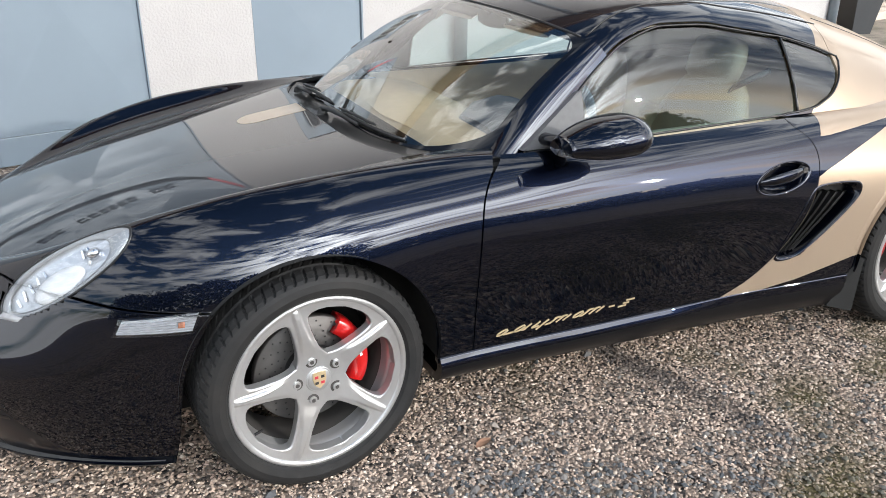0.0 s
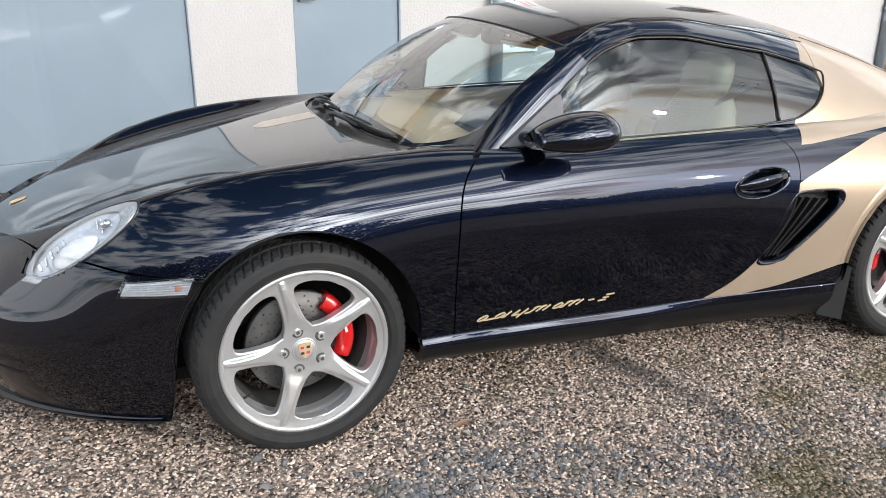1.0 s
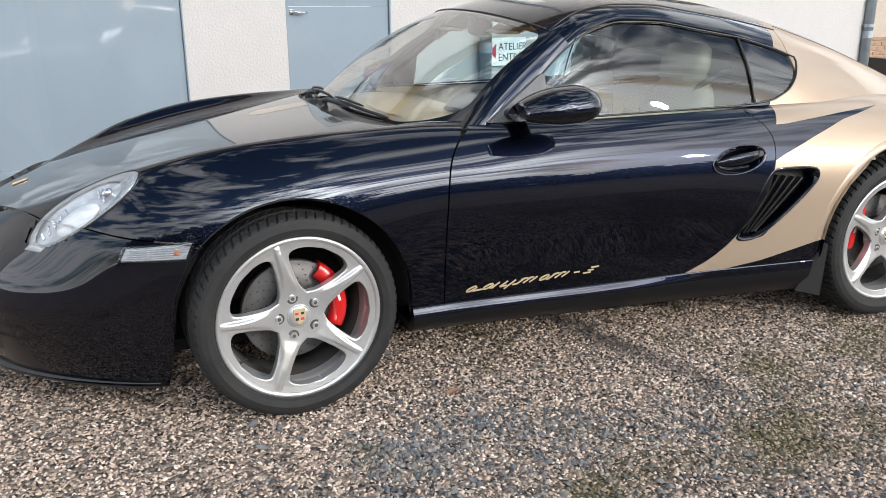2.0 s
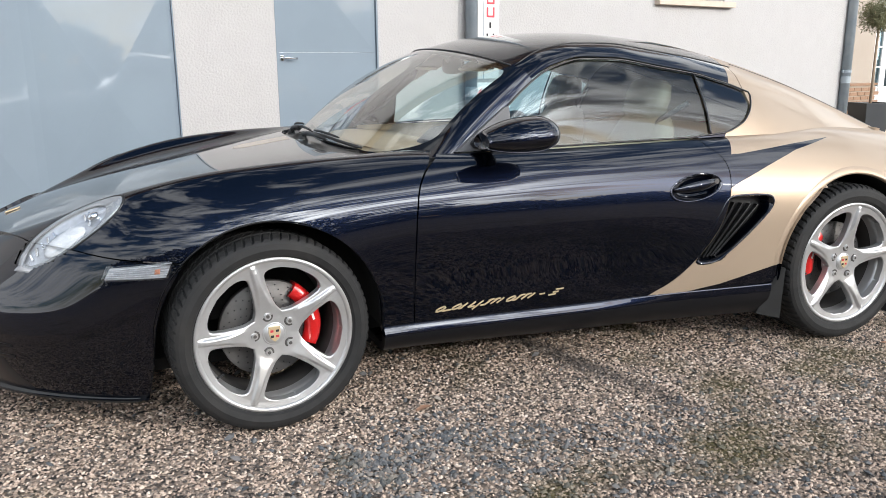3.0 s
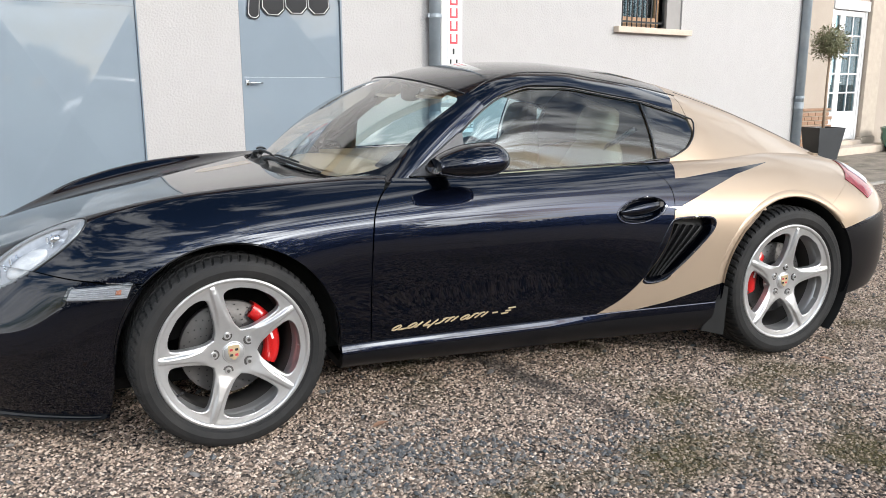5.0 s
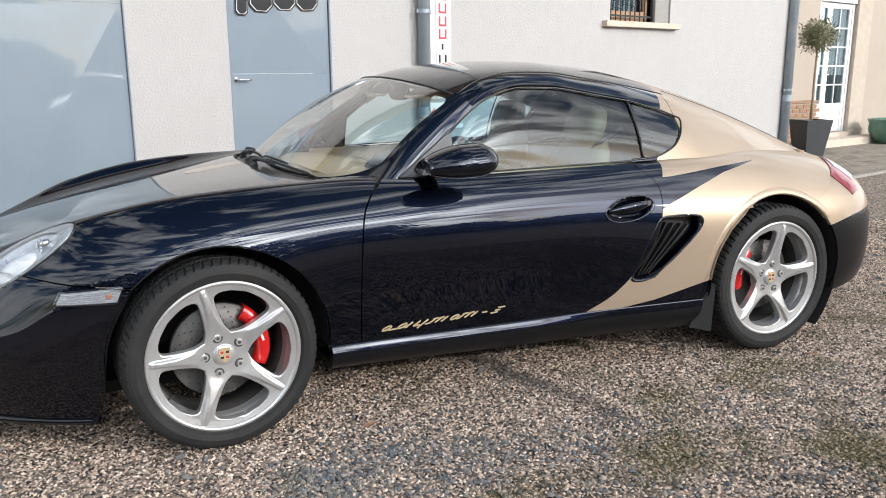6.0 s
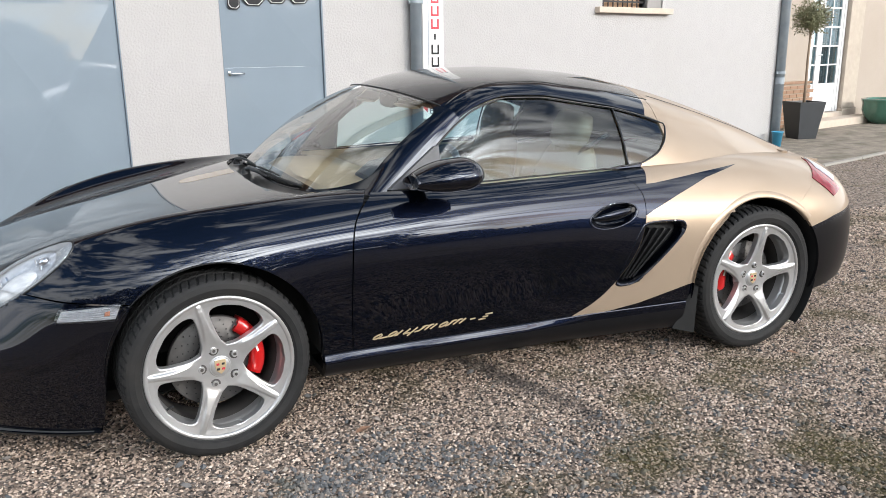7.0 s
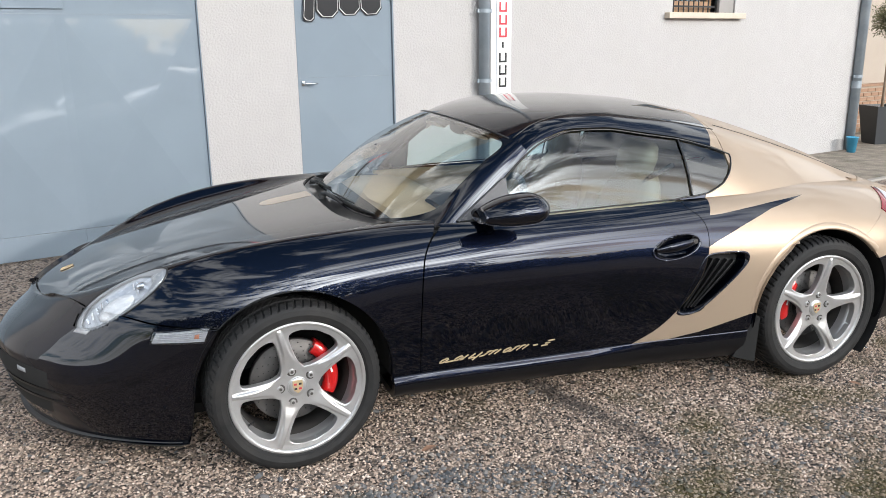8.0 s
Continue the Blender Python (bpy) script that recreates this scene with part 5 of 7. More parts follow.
def glass_t(x, z):
    return (z - belt_z(x)) / (rail_z(x) - belt_z(x))


# roof skin
_t = np.linspace(1.02, 2, 44)
_u = np.linspace(0, 1, 80)
_y = -green(np.full(44, 1.1), _t)[:, 1]
_x0 = 0.832 + 0.150 * (_y / 0.572) ** 2
_X = _x0[None] + (2.005 - _x0[None]) * _u[:, None]
_T0 = np.where(_X > 1.5, np.minimum(1.02, glass_t(_X, window_top(_X)) + 0.03), 1.02)
_h = green(_X, _T0 + (2 - _T0) * ((_t - 1.02) / 0.98)[None])
_h[:, -1, 1] = 0
panel("roof", np.concatenate([_h, _h[:, ::-1][:, 1:] * np.array((1, -1, 1))], 1), LIVERY, car, "glossy black roof skin")
# fastback with the C pillars
_t = np.concatenate([np.linspace(0.0, 1, 24), np.linspace(1, 2, 40)[1:]])
_X = np.broadcast_to(np.linspace(2.008, 3.16, 90)[:, None], (90, len(_t)))
_h = green(_X, np.broadcast_to(_t, _X.shape))
_h[:, -1, 1] = 0
panel("fastback", np.concatenate([_h, _h[:, ::-1][:, 1:] * np.array((1, -1, 1))], 1), LIVERY, car, "gold rear pillars and tail lid")
for sg in (1, -1):
    tube("lid_seam", green(np.linspace(2.06, 3.02, 60), np.linspace(1.42, 1.30, 60)) * np.array((1, sg, 1)), 0.0022, SEAL, car, seg=6)
# panel under the quarter window
quarter_low = curve_of(((1.66, 0.888), (1.78, 0.893), (1.86, 0.902), (1.945, 0.937), (2.00, 0.985), (2.03, 1.035)), 0.012)
_x = np.linspace(1.66, 2.03, 50)
_h = np.array([green(np.full(10, a), np.linspace(0, float(glass_t(a, quarter_low(a))), 10)) for a in _x])
panel("quarter_panel", _h, LIVERY, car, "", both=True)
# windscreen
_v = np.linspace(-1, 1, 121)
_u = np.linspace(0, 1, 81)


def screen(u, v):
    b2 = np.stack([0.310 + 0.282 * np.abs(v) ** 4, 0.638 * v, 0.891 - 0.048 * np.abs(v) ** 1.5], -1)
    t = np.stack([0.828 + 0.150 * v ** 2, 0.572 * v, 1.233 - 0.058 * v ** 2 - 0.016 * v ** 4], -1)
    s = u[..., None]
    bulge = (np.sin(np.pi * u) * (0.045 - 0.022 * v ** 2))[..., None] * np.array((-0.55, 0, 0.83))
    return b2 * (1 - s) + t * s + bulge


# black border and clear glass, both over the same curved form: (u, v) in metres from the middle
def outline(hu, hv, w, r_top, r_low):
    """The rounded inner edge of the border and the points that face it on the outer edge."""
    inner, outer = [], []
    for su, sv, a0 in ((1, 1, 0), (-1, 1, 90), (-1, -1, 180), (1, -1, 270)):
        r = r_top if su > 0 else r_low
        cu, cv = su * (hu - w - r), sv * (hv - w - r)
        for a in np.radians(a0 + np.linspace(0, 90, 17)):
            n = np.array((math.cos(a), math.sin(a)))
            inner.append(np.array((cu, cv)) + n * r)
            outer.append(np.array((cu, cv)) + n * (r + w) / max(abs(n[0]), abs(n[1])))
    def fill(p):
        q = []
        for c, d in zip(p, p[1:] + p[:1]):
            k = max(1, int(np.linalg.norm(d - c) / 0.012))
            q += [c + (d - c) * i / k for i in range(k)]
        return np.array(q)
    n_in = fill(inner)
    step = [max(1, int(np.linalg.norm(d - c) / 0.012)) for c, d in zip(inner, inner[1:] + inner[:1])]
    n_out = np.array([c + (d - c) * i / k for c, d, k in zip(outer, outer[1:] + outer[:1], step) for i in range(k)])
    return n_in, n_out


def on_glass(p):
    return screen(np.clip(p[..., 0] / 0.60 + 0.5, 0, 1), np.clip(p[..., 1] / 0.575, -1, 1))


_gi, _go = outline(0.300, 0.575, 0.010, 0.075, 0.13)
_n = len(_gi)
_rings = np.stack([_gi * k for k in np.linspace(1, 0.02, 34)], 1)
_wrap = lambda g: np.concatenate([g, g[:1]], 0)
mesh("windscreen", on_glass(_wrap(_rings)).reshape(-1, 3), grid_faces(_n + 1, 34)[:, ::-1], SCREEN, car, "raked windscreen with a black border")
_rings = np.stack([_go * (1 - k) + _gi * k for k in np.linspace(0, 1, 5)], 1)
mesh("windscreen_border", on_glass(_wrap(_rings)).reshape(-1, 3), grid_faces(_n + 1, 5)[:, ::-1], BORDER, car)
# A pillars
_k = np.linspace(0.02, 1, 40)
_out = np.stack([np.interp(_k, (0, 1), (0.60, 1.02)), np.zeros(40), np.zeros(40)], 1)
_out = green(_out[:, 0], np.full(40, 1.0))
_in = screen(_k, np.full(40, -1.0)) + np.array((0, -0.003, 0.004))
_w = np.linspace(0, 1, 9)
_gr = _out[:, None] * (1 - _w)[None, :, None] + _in[:, None] * _w[None, :, None] + (np.sin(np.pi * _w) * 0.012)[None, :, None] * np.array((-0.4, -0.6, 0.7))
panel("a_pillar", _gr, PAINT, car, "", both=True)
# side windows
for nm, a, b2, mt in (("side_window", 0.70, 1.765, GLASS), ("quarter_window", 1.778, 2.025, GLASS_DARK)):
    _x = np.linspace(a, b2, 60)
    lo = np.full(60, 0.02) if nm == "side_window" else glass_t(_x, quarter_low(_x))
    hi = np.minimum(0.985, glass_t(_x, window_top(_x)))
    _T = lo[:, None] + (hi[:, None] - lo[:, None]) * np.linspace(0, 1, 24)[None]
    _gl = green(np.broadcast_to(_x[:, None], _T.shape), _T) + np.array((0, 0.006, 0))
    f = grid_faces(60, 24)
    for sg in (1, -1):
        w = (_gl * np.array((1, sg, 1))).reshape(-1, 3)
        mesh(nm, w, f if sg == 1 else f[:, ::-1], mt, car)
# seals round the side glass
_a = np.linspace(0.70, 2.03, 70)
_low = np.concatenate([np.linspace(0.70, 1.70, 40), np.linspace(1.72, 2.03, 24)])
_lt = np.where(_low < 1.71, 0.015, glass_t(_low, quarter_low(_low)))
_loop = np.concatenate([green(_a, np.minimum(0.985, glass_t(_a, window_top(_a)))), green(_low, _lt)[::-1]]) + np.array((0, -0.002, 0))
_bp = np.array([green(np.array([1.7715]), np.array([k]))[0] for k in np.linspace(0.02, 0.98, 12)])
for sg in (1, -1):
    q = np.array((1, sg, 1))
    tube("window_seal", _loop * q, 0.0038, SEAL, car, closed=True, seg=6)
    tube("window_divider", _bp * q, 0.0045, SEAL, car, seg=6)


# ---- wheels ----
def wheel(name, centre, radius, width, rim, turn, spin, flip):
    """A cross-spoked alloy wheel with its tyre, as a part group under the car."""
    hub = new(name)
    hub.parent = car
    hub.matrix_basis = pose(*centre, 0, 0, turn + (180 if flip else 0))
    tagged(hub, "silver five-spoke alloy wheel with low-profile tyre")
    k = radius - rim
    prof = [(rim - 0.012, 0.02), (rim - 0.004, 0.004), (rim + 0.004, -0.002), (rim + 0.12 * k, -0.008), (rim + 0.4 * k, -0.014), (rim + 0.66 * k, -0.010), (rim + 0.80 * k, -0.004), (rim + 0.84 * k, -0.001), (rim + 0.9 * k, 0.004), (radius - 0.005, 0.012), (radius - 0.002, 0.022)]
    groove = []
    w = width
    for y in np.linspace(0.03, w - 0.03, 27):
        prof.append((radius - (0.007 if any(abs(y - g * w) < 0.0062 for g in (0.27, 0.5, 0.73)) else 0.0), y))
    prof += [(radius - 0.002, w - 0.022), (radius - 0.01, w - 0.008), (rim + 0.4 * k, w + 0.008), (rim, w), (rim - 0.012, w - 0.02)]
    seg = 480

    def cut(i, j):
        y = prof[j][1]
        side = min(y, w - y) / w
        if 7 <= j <= 40:
            if side < 0.235 and (i + 14 * side) % 7 < 1.7:
                return 0.0075 if 9 < j < 38 else 0.004
            if 0.31 < side < 0.46 and (i + 34 * y / w) % 7 < 1.6:
                return 0.0045
        return 0.0

    v, f = revolve_data(prof, seg, modulate=cut)
    # the shoulder blocks are scalloped on the side as well
    k2 = len(prof)
    v = [(p[0], p[1] + 0.005, p[2]) if 7 <= n % k2 <= 9 and (n // k2 + 14 * min(p[1], w - p[1]) / w) % 7 < 1.7 else p for n, p in enumerate(v)]
    mesh("tyre", v, [q[::-1] for q in f], RUBBER, hub, "black low-profile tyre with grooved tread", smooth=False)
    # rim well and lip
    lip = [(rim + 0.001, 0.006), (rim - 0.001, -0.001), (rim - 0.006, -0.003), (rim - 0.013, -0.001), (rim - 0.016, 0.006), (rim - 0.018, 0.026), (rim - 0.032, 0.032), (rim - 0.035, 0.062), (rim - 0.038, 0.085)]
    v, f = revolve_data(lip, 96)
    mesh("rim", v, [q[::-1] for q in f], SILVER, hub)
    # inner barrel kept apart from the silver rim so its shade can be coloured in
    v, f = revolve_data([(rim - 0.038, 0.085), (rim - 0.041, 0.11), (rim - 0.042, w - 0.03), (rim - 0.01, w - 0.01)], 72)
    mesh("rim_barrel", v, [q[::-1] for q in f], BARREL, hub, "inner side of the rim, dusty and darkened for shade")
    # one spoke with its share of the hub and of the rim's face, five times
    rs = np.concatenate([np.linspace(0.034, 0.080, 10), np.linspace(0.084, 0.13, 14), np.linspace(0.136, 0.205, 14), np.linspace(0.208, 0.2275, 14), np.linspace(0.231, rim - 0.013, 6)])
    fan = np.interp(rs, (0.034, 0.080, 0.084, 0.089, 0.097, 0.11, 0.13, 0.16, 0.19, 0.203, 0.211, 0.218, 0.223, 0.2262, 0.2275, 0.26), (36, 36, 32, 26.5, 21.0, 16.6, 12.6, 9.3, 7.9, 7.9, 9.2, 12.2, 17, 25, 36, 36))
    dep = np.interp(rs, (0.034, 0.06, 0.08, 0.11, 0.14, 0.18, 0.215, 0.2275, rim - 0.013), (0.0285, 0.0275, 0.025, 0.020, 0.0165, 0.012, 0.0095, 0.0085, 0.0045))
    ridge = np.interp(rs, (0.034, 0.085, 0.12, 0.17, 0.22, 0.238, rim - 0.013), (0.0, 0.001, 0.006, 0.011, 0.0105, 0.006, 0.0))
    rwide = np.interp(rs, (0.034, 0.1, 0.15, 0.2, 0.24), (0.04, 0.024, 0.0135, 0.0105, 0.0085))
    sp = []
    for r, h, d, g, k in zip(rs, np.radians(fan), dep, ridge, rwide):
        hw, core = r * h, min(0.019, 0.72 * r * h)
        out = hw - (hw - core) * np.array((0.0, 0.015, 0.06, 0.16, 0.35, 0.65))
        xs = np.concatenate([-out, np.linspace(-core, core, 13), out[::-1]])
        edge = np.clip(1 - (hw - np.abs(xs)) / 0.005, 0, 1) ** 2 * 0.004 * (fan[list(rs).index(r)] < 35.5)
        y = d - g * np.exp(-(xs / k) ** 8) + edge
        row = [(r * math.sin(x / r), yy, r * math.cos(x / r)) for x, yy in zip(xs, y)]
        sp.append(row)
    sp = np.array(sp)
    nr, nc = sp.shape[:2]
    fs = [tuple(t) for t in grid_faces(nr, nc)]
    vs = list(map(tuple, sp.reshape(-1, 3)))
    win = [i for i in range(nr) if 0.078 < rs[i] < 0.2285]
    for c in (0, nc - 1):
        # side walls of the spoke
        k = len(vs)
        for i in win:
            x, y, z = sp[i, c]
            vs += [(x, y, z), (x * 0.97, y + 0.026, z)]
        fs += [(k + 2 * i, k + 2 * i + 2, k + 2 * i + 3, k + 2 * i + 1) for i in range(len(win) - 1)]
    sp = np.array(vs)
    for i in range(5):
        a = math.radians(spin + 72 * i - 90)
        c, s = math.cos(a), math.sin(a)
        q = sp.reshape(-1, 3).copy()
        x, z = q[:, 0].copy(), q[:, 2].copy()
        q[:, 0], q[:, 2] = x * c - z * s, x * s + z * c
        mesh("spoke", q, fs, SILVER, hub)
    # hub face with bolt seats, bolts and cap
    v, f = revolve_data([(0.0335, 0.0255), (0.0355, 0.0250), (0.038, 0.0262), (0.040, 0.04), (0.074, 0.05), (0.076, 0.07)], 60)
    mesh("hub_face", v, [q[::-1] for q in f], SILVER, hub)
    v, f = revolve_data([(0.0005, 0.0205), (0.020, 0.021), (0.032, 0.0228), (0.0345, 0.027)], 40)
    mesh("hub_cap", v, [q[::-1] for q in f], SILVER, hub)
    for i in range(5):
        a = math.radians(spin + 72 * i + 2)
        x, z = 0.064 * math.cos(a), 0.064 * math.sin(a)
        # seats and sockets take the barrel's dark colour as painted recess shade
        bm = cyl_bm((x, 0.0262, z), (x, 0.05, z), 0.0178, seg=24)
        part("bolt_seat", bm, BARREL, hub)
        bm = cyl_bm((x, 0.0205, z), (x, 0.045, z), 0.0112, 0.0132, seg=18)
        bmesh.ops.bevel(bm, geom=bm.edges[:], offset=0.0012, segments=2, affect="EDGES")
        bolt = part("wheel_bolt", bm, SILVER, hub)
        part("bolt_socket", cyl_bm((x, 0.0199, z), (x, 0.0215, z), 0.0062, seg=6), BARREL, bolt)
    # crest on the cap: a plain shield in gold, red and black
    shield = [(x * 1.45, z * 1.45) for x, z in ((-0.0125, 0.017), (0, 0.018), (0.0125, 0.017), (0.0135, 0.004), (0.010, -0.009), (0, -0.0175), (-0.010, -0.009), (-0.0135, 0.004))]
    mesh("cap_shield", [(x, 0.0192, z) for x, z in shield] + [(x * 1.05, 0.022, z * 1.05) for x, z in shield], [tuple(range(8))] + [(i, (i + 1) % 8, 8 + (i + 1) % 8, 8 + i) for i in range(8)], GOLD_FILM, hub, "small gold shield on the hub cap", smooth=False)
    for x, z, mt in ((-0.009, 0.011, SIGN_RED), (0.0085, -0.007, SIGN_RED), (0.009, 0.011, SIGN_BLACK), (-0.0085, -0.007, SIGN_BLACK)):
        part("shield_field", box_bm(x - 0.005, x + 0.005, 0.0184, 0.0192, z - 0.004, z + 0.004), mt, hub)
    # valve
    a = math.radians(spin + 72 * 2 + 36)
    part("valve", cyl_bm((0.2 * math.cos(a), 0.03, 0.2 * math.sin(a)), ((rim - 0.03) * math.cos(a), 0.04, (rim - 0.03) * math.sin(a)), 0.004, seg=8), DARK, hub)
    # brake disc and caliper
    v, f = revolve_data([(0.07, 0.095), (0.16, 0.092), (0.162, 0.096), (0.162, 0.116), (0.07, 0.12)], 60)
    disc = mesh("brake_disc", v, [q[::-1] for q in f], STEEL, hub, "drilled steel brake disc")
    bm = bmesh.new()
    for ring in range(5):
        for i in range(20):
            a, r = (i + 0.35 * ring) * 2 * math.pi / 20, 0.088 + 0.015 * ring
            bmesh.ops.create_circle(bm, cap_ends=True, segments=8, radius=0.0028, matrix=Matrix.Translation((r * math.cos(a), 0.0908, r * math.sin(a))) @ Matrix.Rotation(math.pi / 2, 4, "X"))
    part("disc_drilling", bm, DARK, disc)
    part("disc_bell", cyl_bm((0, 0.07, 0), (0, 0.11, 0), 0.075, seg=40), DARK, hub)
    part("dust_shield", cyl_bm((0, 0.125, 0), (0, 0.13, 0), 0.155, seg=40), LINER, hub)
    return hub


def caliper(parent, mid, span):
    rows = []
    for t in np.linspace(-1, 1, 15):
        a = math.radians(mid + span * t)
        e = 1 - 0.35 * abs(t) ** 6
        rows.append([(r * math.cos(a), y, r * math.sin(a)) for r, y in ((0.120, 0.09), (0.122, 0.066 + 0.01 * abs(t) ** 3), (0.142, 0.058 + 0.01 * abs(t) ** 3), (0.164 * (0.97 + 0.03 * e), 0.060 + 0.01 * abs(t) ** 3), (0.174 * (0.95 + 0.05 * e), 0.075), (0.174 * (0.95 + 0.05 * e), 0.13))])
    rows = np.array(rows)
    v, f = panel_data(rows, flange=0.02)
    c = mesh("brake_caliper", v, f, RED, parent, "bright red brake caliper")
    a = math.radians(mid)
    bm = box_bm(-0.022, 0.022, 0.0565, 0.0585, -0.004, 0.004)
    bmesh.ops.transform(bm, matrix=Matrix.Translation((0.145 * math.cos(a), 0, 0.145 * math.sin(a))) @ Matrix.Rotation(-a + math.pi / 2, 4, "Y"), verts=bm.verts)
    part("caliper_script", bm, SIGN_WHITE, c)


for flip in (False, True):
    sg = 1 if flip else -1
    fw = wheel("front_wheel", (0.0, sg * 0.842, 0.327), 0.327, 0.235, 0.260, 6.0, 33.0, flip)
    rw = wheel("rear_wheel", (2.415, sg * 0.872, 0.336), 0.336, 0.265, 0.261, 0.0, 9.0, flip)
    caliper(fw, 15, 42)
    caliper(rw, 163, 36)


# ---- lamps, vents, handles and trim of the car ----
def both_sides(name, v, f, material, parent, label="", smooth=True):
    mesh(name, v, f, material, parent, label, smooth)
    return mesh(name, *mirrored(v, f), material, parent, label, smooth)


_sx, _ss = np.meshgrid(np.linspace(-0.84, -0.32, 120), np.linspace(0.40, CREST + 0.025, 120), indexing="ij")
_smp = body(_sx, _ss).reshape(-1, 3)
_sa, _sb, _sn = (_smp - HL_C) @ HL_E, (_smp - HL_C) @ HL_F, (_smp - HL_C) @ HL_N


LAMP_DOWN = np.array((0.10, -0.35, 0.90))


def lamp_point(r, th, lift_by=0.0):
    """A point of the headlamp: r from 0 to 1 across its outline, on the wing's own curve plus a height."""
    a, b2 = r * math.cos(th) * HL_L, r * math.sin(th) * (0.060 if math.sin(th) > 0 else 0.068) / math.sqrt(max(0.2, 1 + (0.5 if math.sin(th) > 0 else -0.25) * r * math.cos(th)))
    d = (_sa - a) ** 2 + (_sb - b2) ** 2
    k = np.argsort(d)[:10]
    w = 1 / (d[k] + 1e-6)
    n = float((w * _sn[k]).sum() / w.sum())
    return HL_C + HL_E * a + HL_F * b2 + HL_N * n + (HL_N if lift_by >= -0.004 else LAMP_DOWN) * lift_by


def disc_grid(radii, heights, seg=48):
    v = [lamp_point(0.001, 0, heights[0])]
    f = []
    for j, (r, h) in enumerate(zip(radii, heights)):
        v += [lamp_point(r, 2 * math.pi * i / seg, h) for i in range(seg)]
    for i in range(seg):
        f.append((0, 1 + i, 1 + (i + 1) % seg))
        for j in range(len(radii) - 1):
            a = 1 + j * seg
            f.append((a + i, a + seg + i, a + seg + (i + 1) % seg, a + (i + 1) % seg))
    return np.array(v), f


_v, _f = disc_grid((0.25, 0.5, 0.7, 0.85, 0.95, 1.0, 1.03), (0.006, 0.006, 0.0055, 0.005, 0.0035, 0.001, -0.004))
_rim = [lamp_point(1.02, 2 * math.pi * i / 72, -0.002) for i in range(72)]
_bv, _bf = disc_grid((0.12, 0.26, 0.40, 0.54, 0.68, 0.80, 0.90, 0.97), (-0.032, -0.032, -0.031, -0.030, -0.027, -0.022, -0.015, -0.006))
_bv = _bv + np.random.default_rng(4).uniform(-0.0015, 0.0012, (len(_bv), 1)) * HL_N   # slightly uneven bowl
LENS_GREY = mat("smooth lamp drum", (0.60, 0.61, 0.63), rough=0.3, vary=0.06, scale=30, coat=0.3)
BEZEL = mat("satin lamp bezel", (0.30, 0.31, 0.325), rough=0.35, metal=0.3, vary=0.08, scale=40)
# satin ring between the glass and the bowl, wider at the rear tip
_ring = []
for _th in np.linspace(0, 2 * math.pi, 73):
    _in = 0.86 - 0.12 * max(0.0, math.cos(_th)) ** 3
    _ring.append([lamp_point(r, _th, h) for r, h in ((1.005, -0.002), (0.985, 0.0008), ((_in + 0.985) / 2, 0.0012), (_in, -0.001), (_in - 0.01, -0.008))])
_ring = np.array(_ring)
for sg in (1, -1):
    q = np.array((1, sg, 1))
    lamp = new("headlamp")
    lamp.parent = car
    tagged(lamp, "oval headlamp with clear lens and bright reflector")
    ff = _f if sg == 1 else [t[::-1] for t in _f]
    g = mesh("lens", _v * q, ff, LENS, lamp, "clear headlamp glass")
    g.visible_shadow = False
    mesh("reflector", _bv * q, _bf if sg == 1 else [t[::-1] for t in _bf], LAMP_WHITE, lamp)
    _gf = grid_faces(73, 5)
    mesh("bezel", (_ring * q).reshape(-1, 3), _gf if sg == 1 else _gf[:, ::-1], BEZEL, lamp, "satin grey ring of the headlamp")
    tube("lamp_seal", [p * q for p in _rim], 0.0042, SEAL, lamp, closed=True, seg=6)
    # a smooth drum low in the bowl, a bulb at the tip, bright ribs beside them
    for nm, a, b2, sx, sy, mt in (("projector", -0.008, -0.016 * sg, 0.078, 0.036, LENS_GREY), ("bulb", 0.108, 0.006 * sg, 0.020, 0.016, CHROME)):
        bm = bmesh.new()
        bmesh.ops.create_uvsphere(bm, u_segments=28, v_segments=14, radius=1.0)
        c = (lamp_point(0.001, 0, -0.024) + HL_E * a + HL_F * b2) * q
        m = Matrix([Vector(HL_E * q) * sx, Vector(HL_F * q) * sy, Vector(HL_N * q) * 0.018]).transposed().to_4x4()
        bmesh.ops.transform(bm, matrix=Matrix.Translation(Vector(c)) @ m, verts=bm.verts)
        part(nm, bm, mt, lamp, smooth=True)
    for i, (a, b2, w, h, tw) in enumerate(((-0.130, 0.000, 0.010, 0.030, 12), (-0.108, 0.008, 0.012, 0.036, -10), (-0.084, 0.016, 0.010, 0.034, 14), (-0.060, 0.024, 0.012, 0.028, -14), (-0.036, 0.030, 0.009, 0.022, 16),
                                       (0.080, 0.018, 0.010, 0.030, -12), (0.098, 0.022, 0.008, 0.020, 18), (0.088, -0.012, 0.012, 0.016, -20))):
        bm = box_bm(-w * 0.4, w * 0.4, -h * 0.42, h * 0.42, -0.003, 0.003, 0.0014)
        c = (lamp_point(0.001, 0, -0.020) + HL_E * a + HL_F * b2) * q
        m = Matrix([Vector(HL_E * q), Vector(HL_F * q), Vector(HL_N * q)]).transposed().to_4x4()
        bmesh.ops.transform(bm, matrix=Matrix.Translation(Vector(c)) @ m @ Matrix.Rotation(radians(tw * 0.8), 4, "Y") @ Matrix.Rotation(radians(tw * 0.5), 4, "Z"), verts=bm.verts)
        part("reflector_rib", bm, CHROME, lamp)


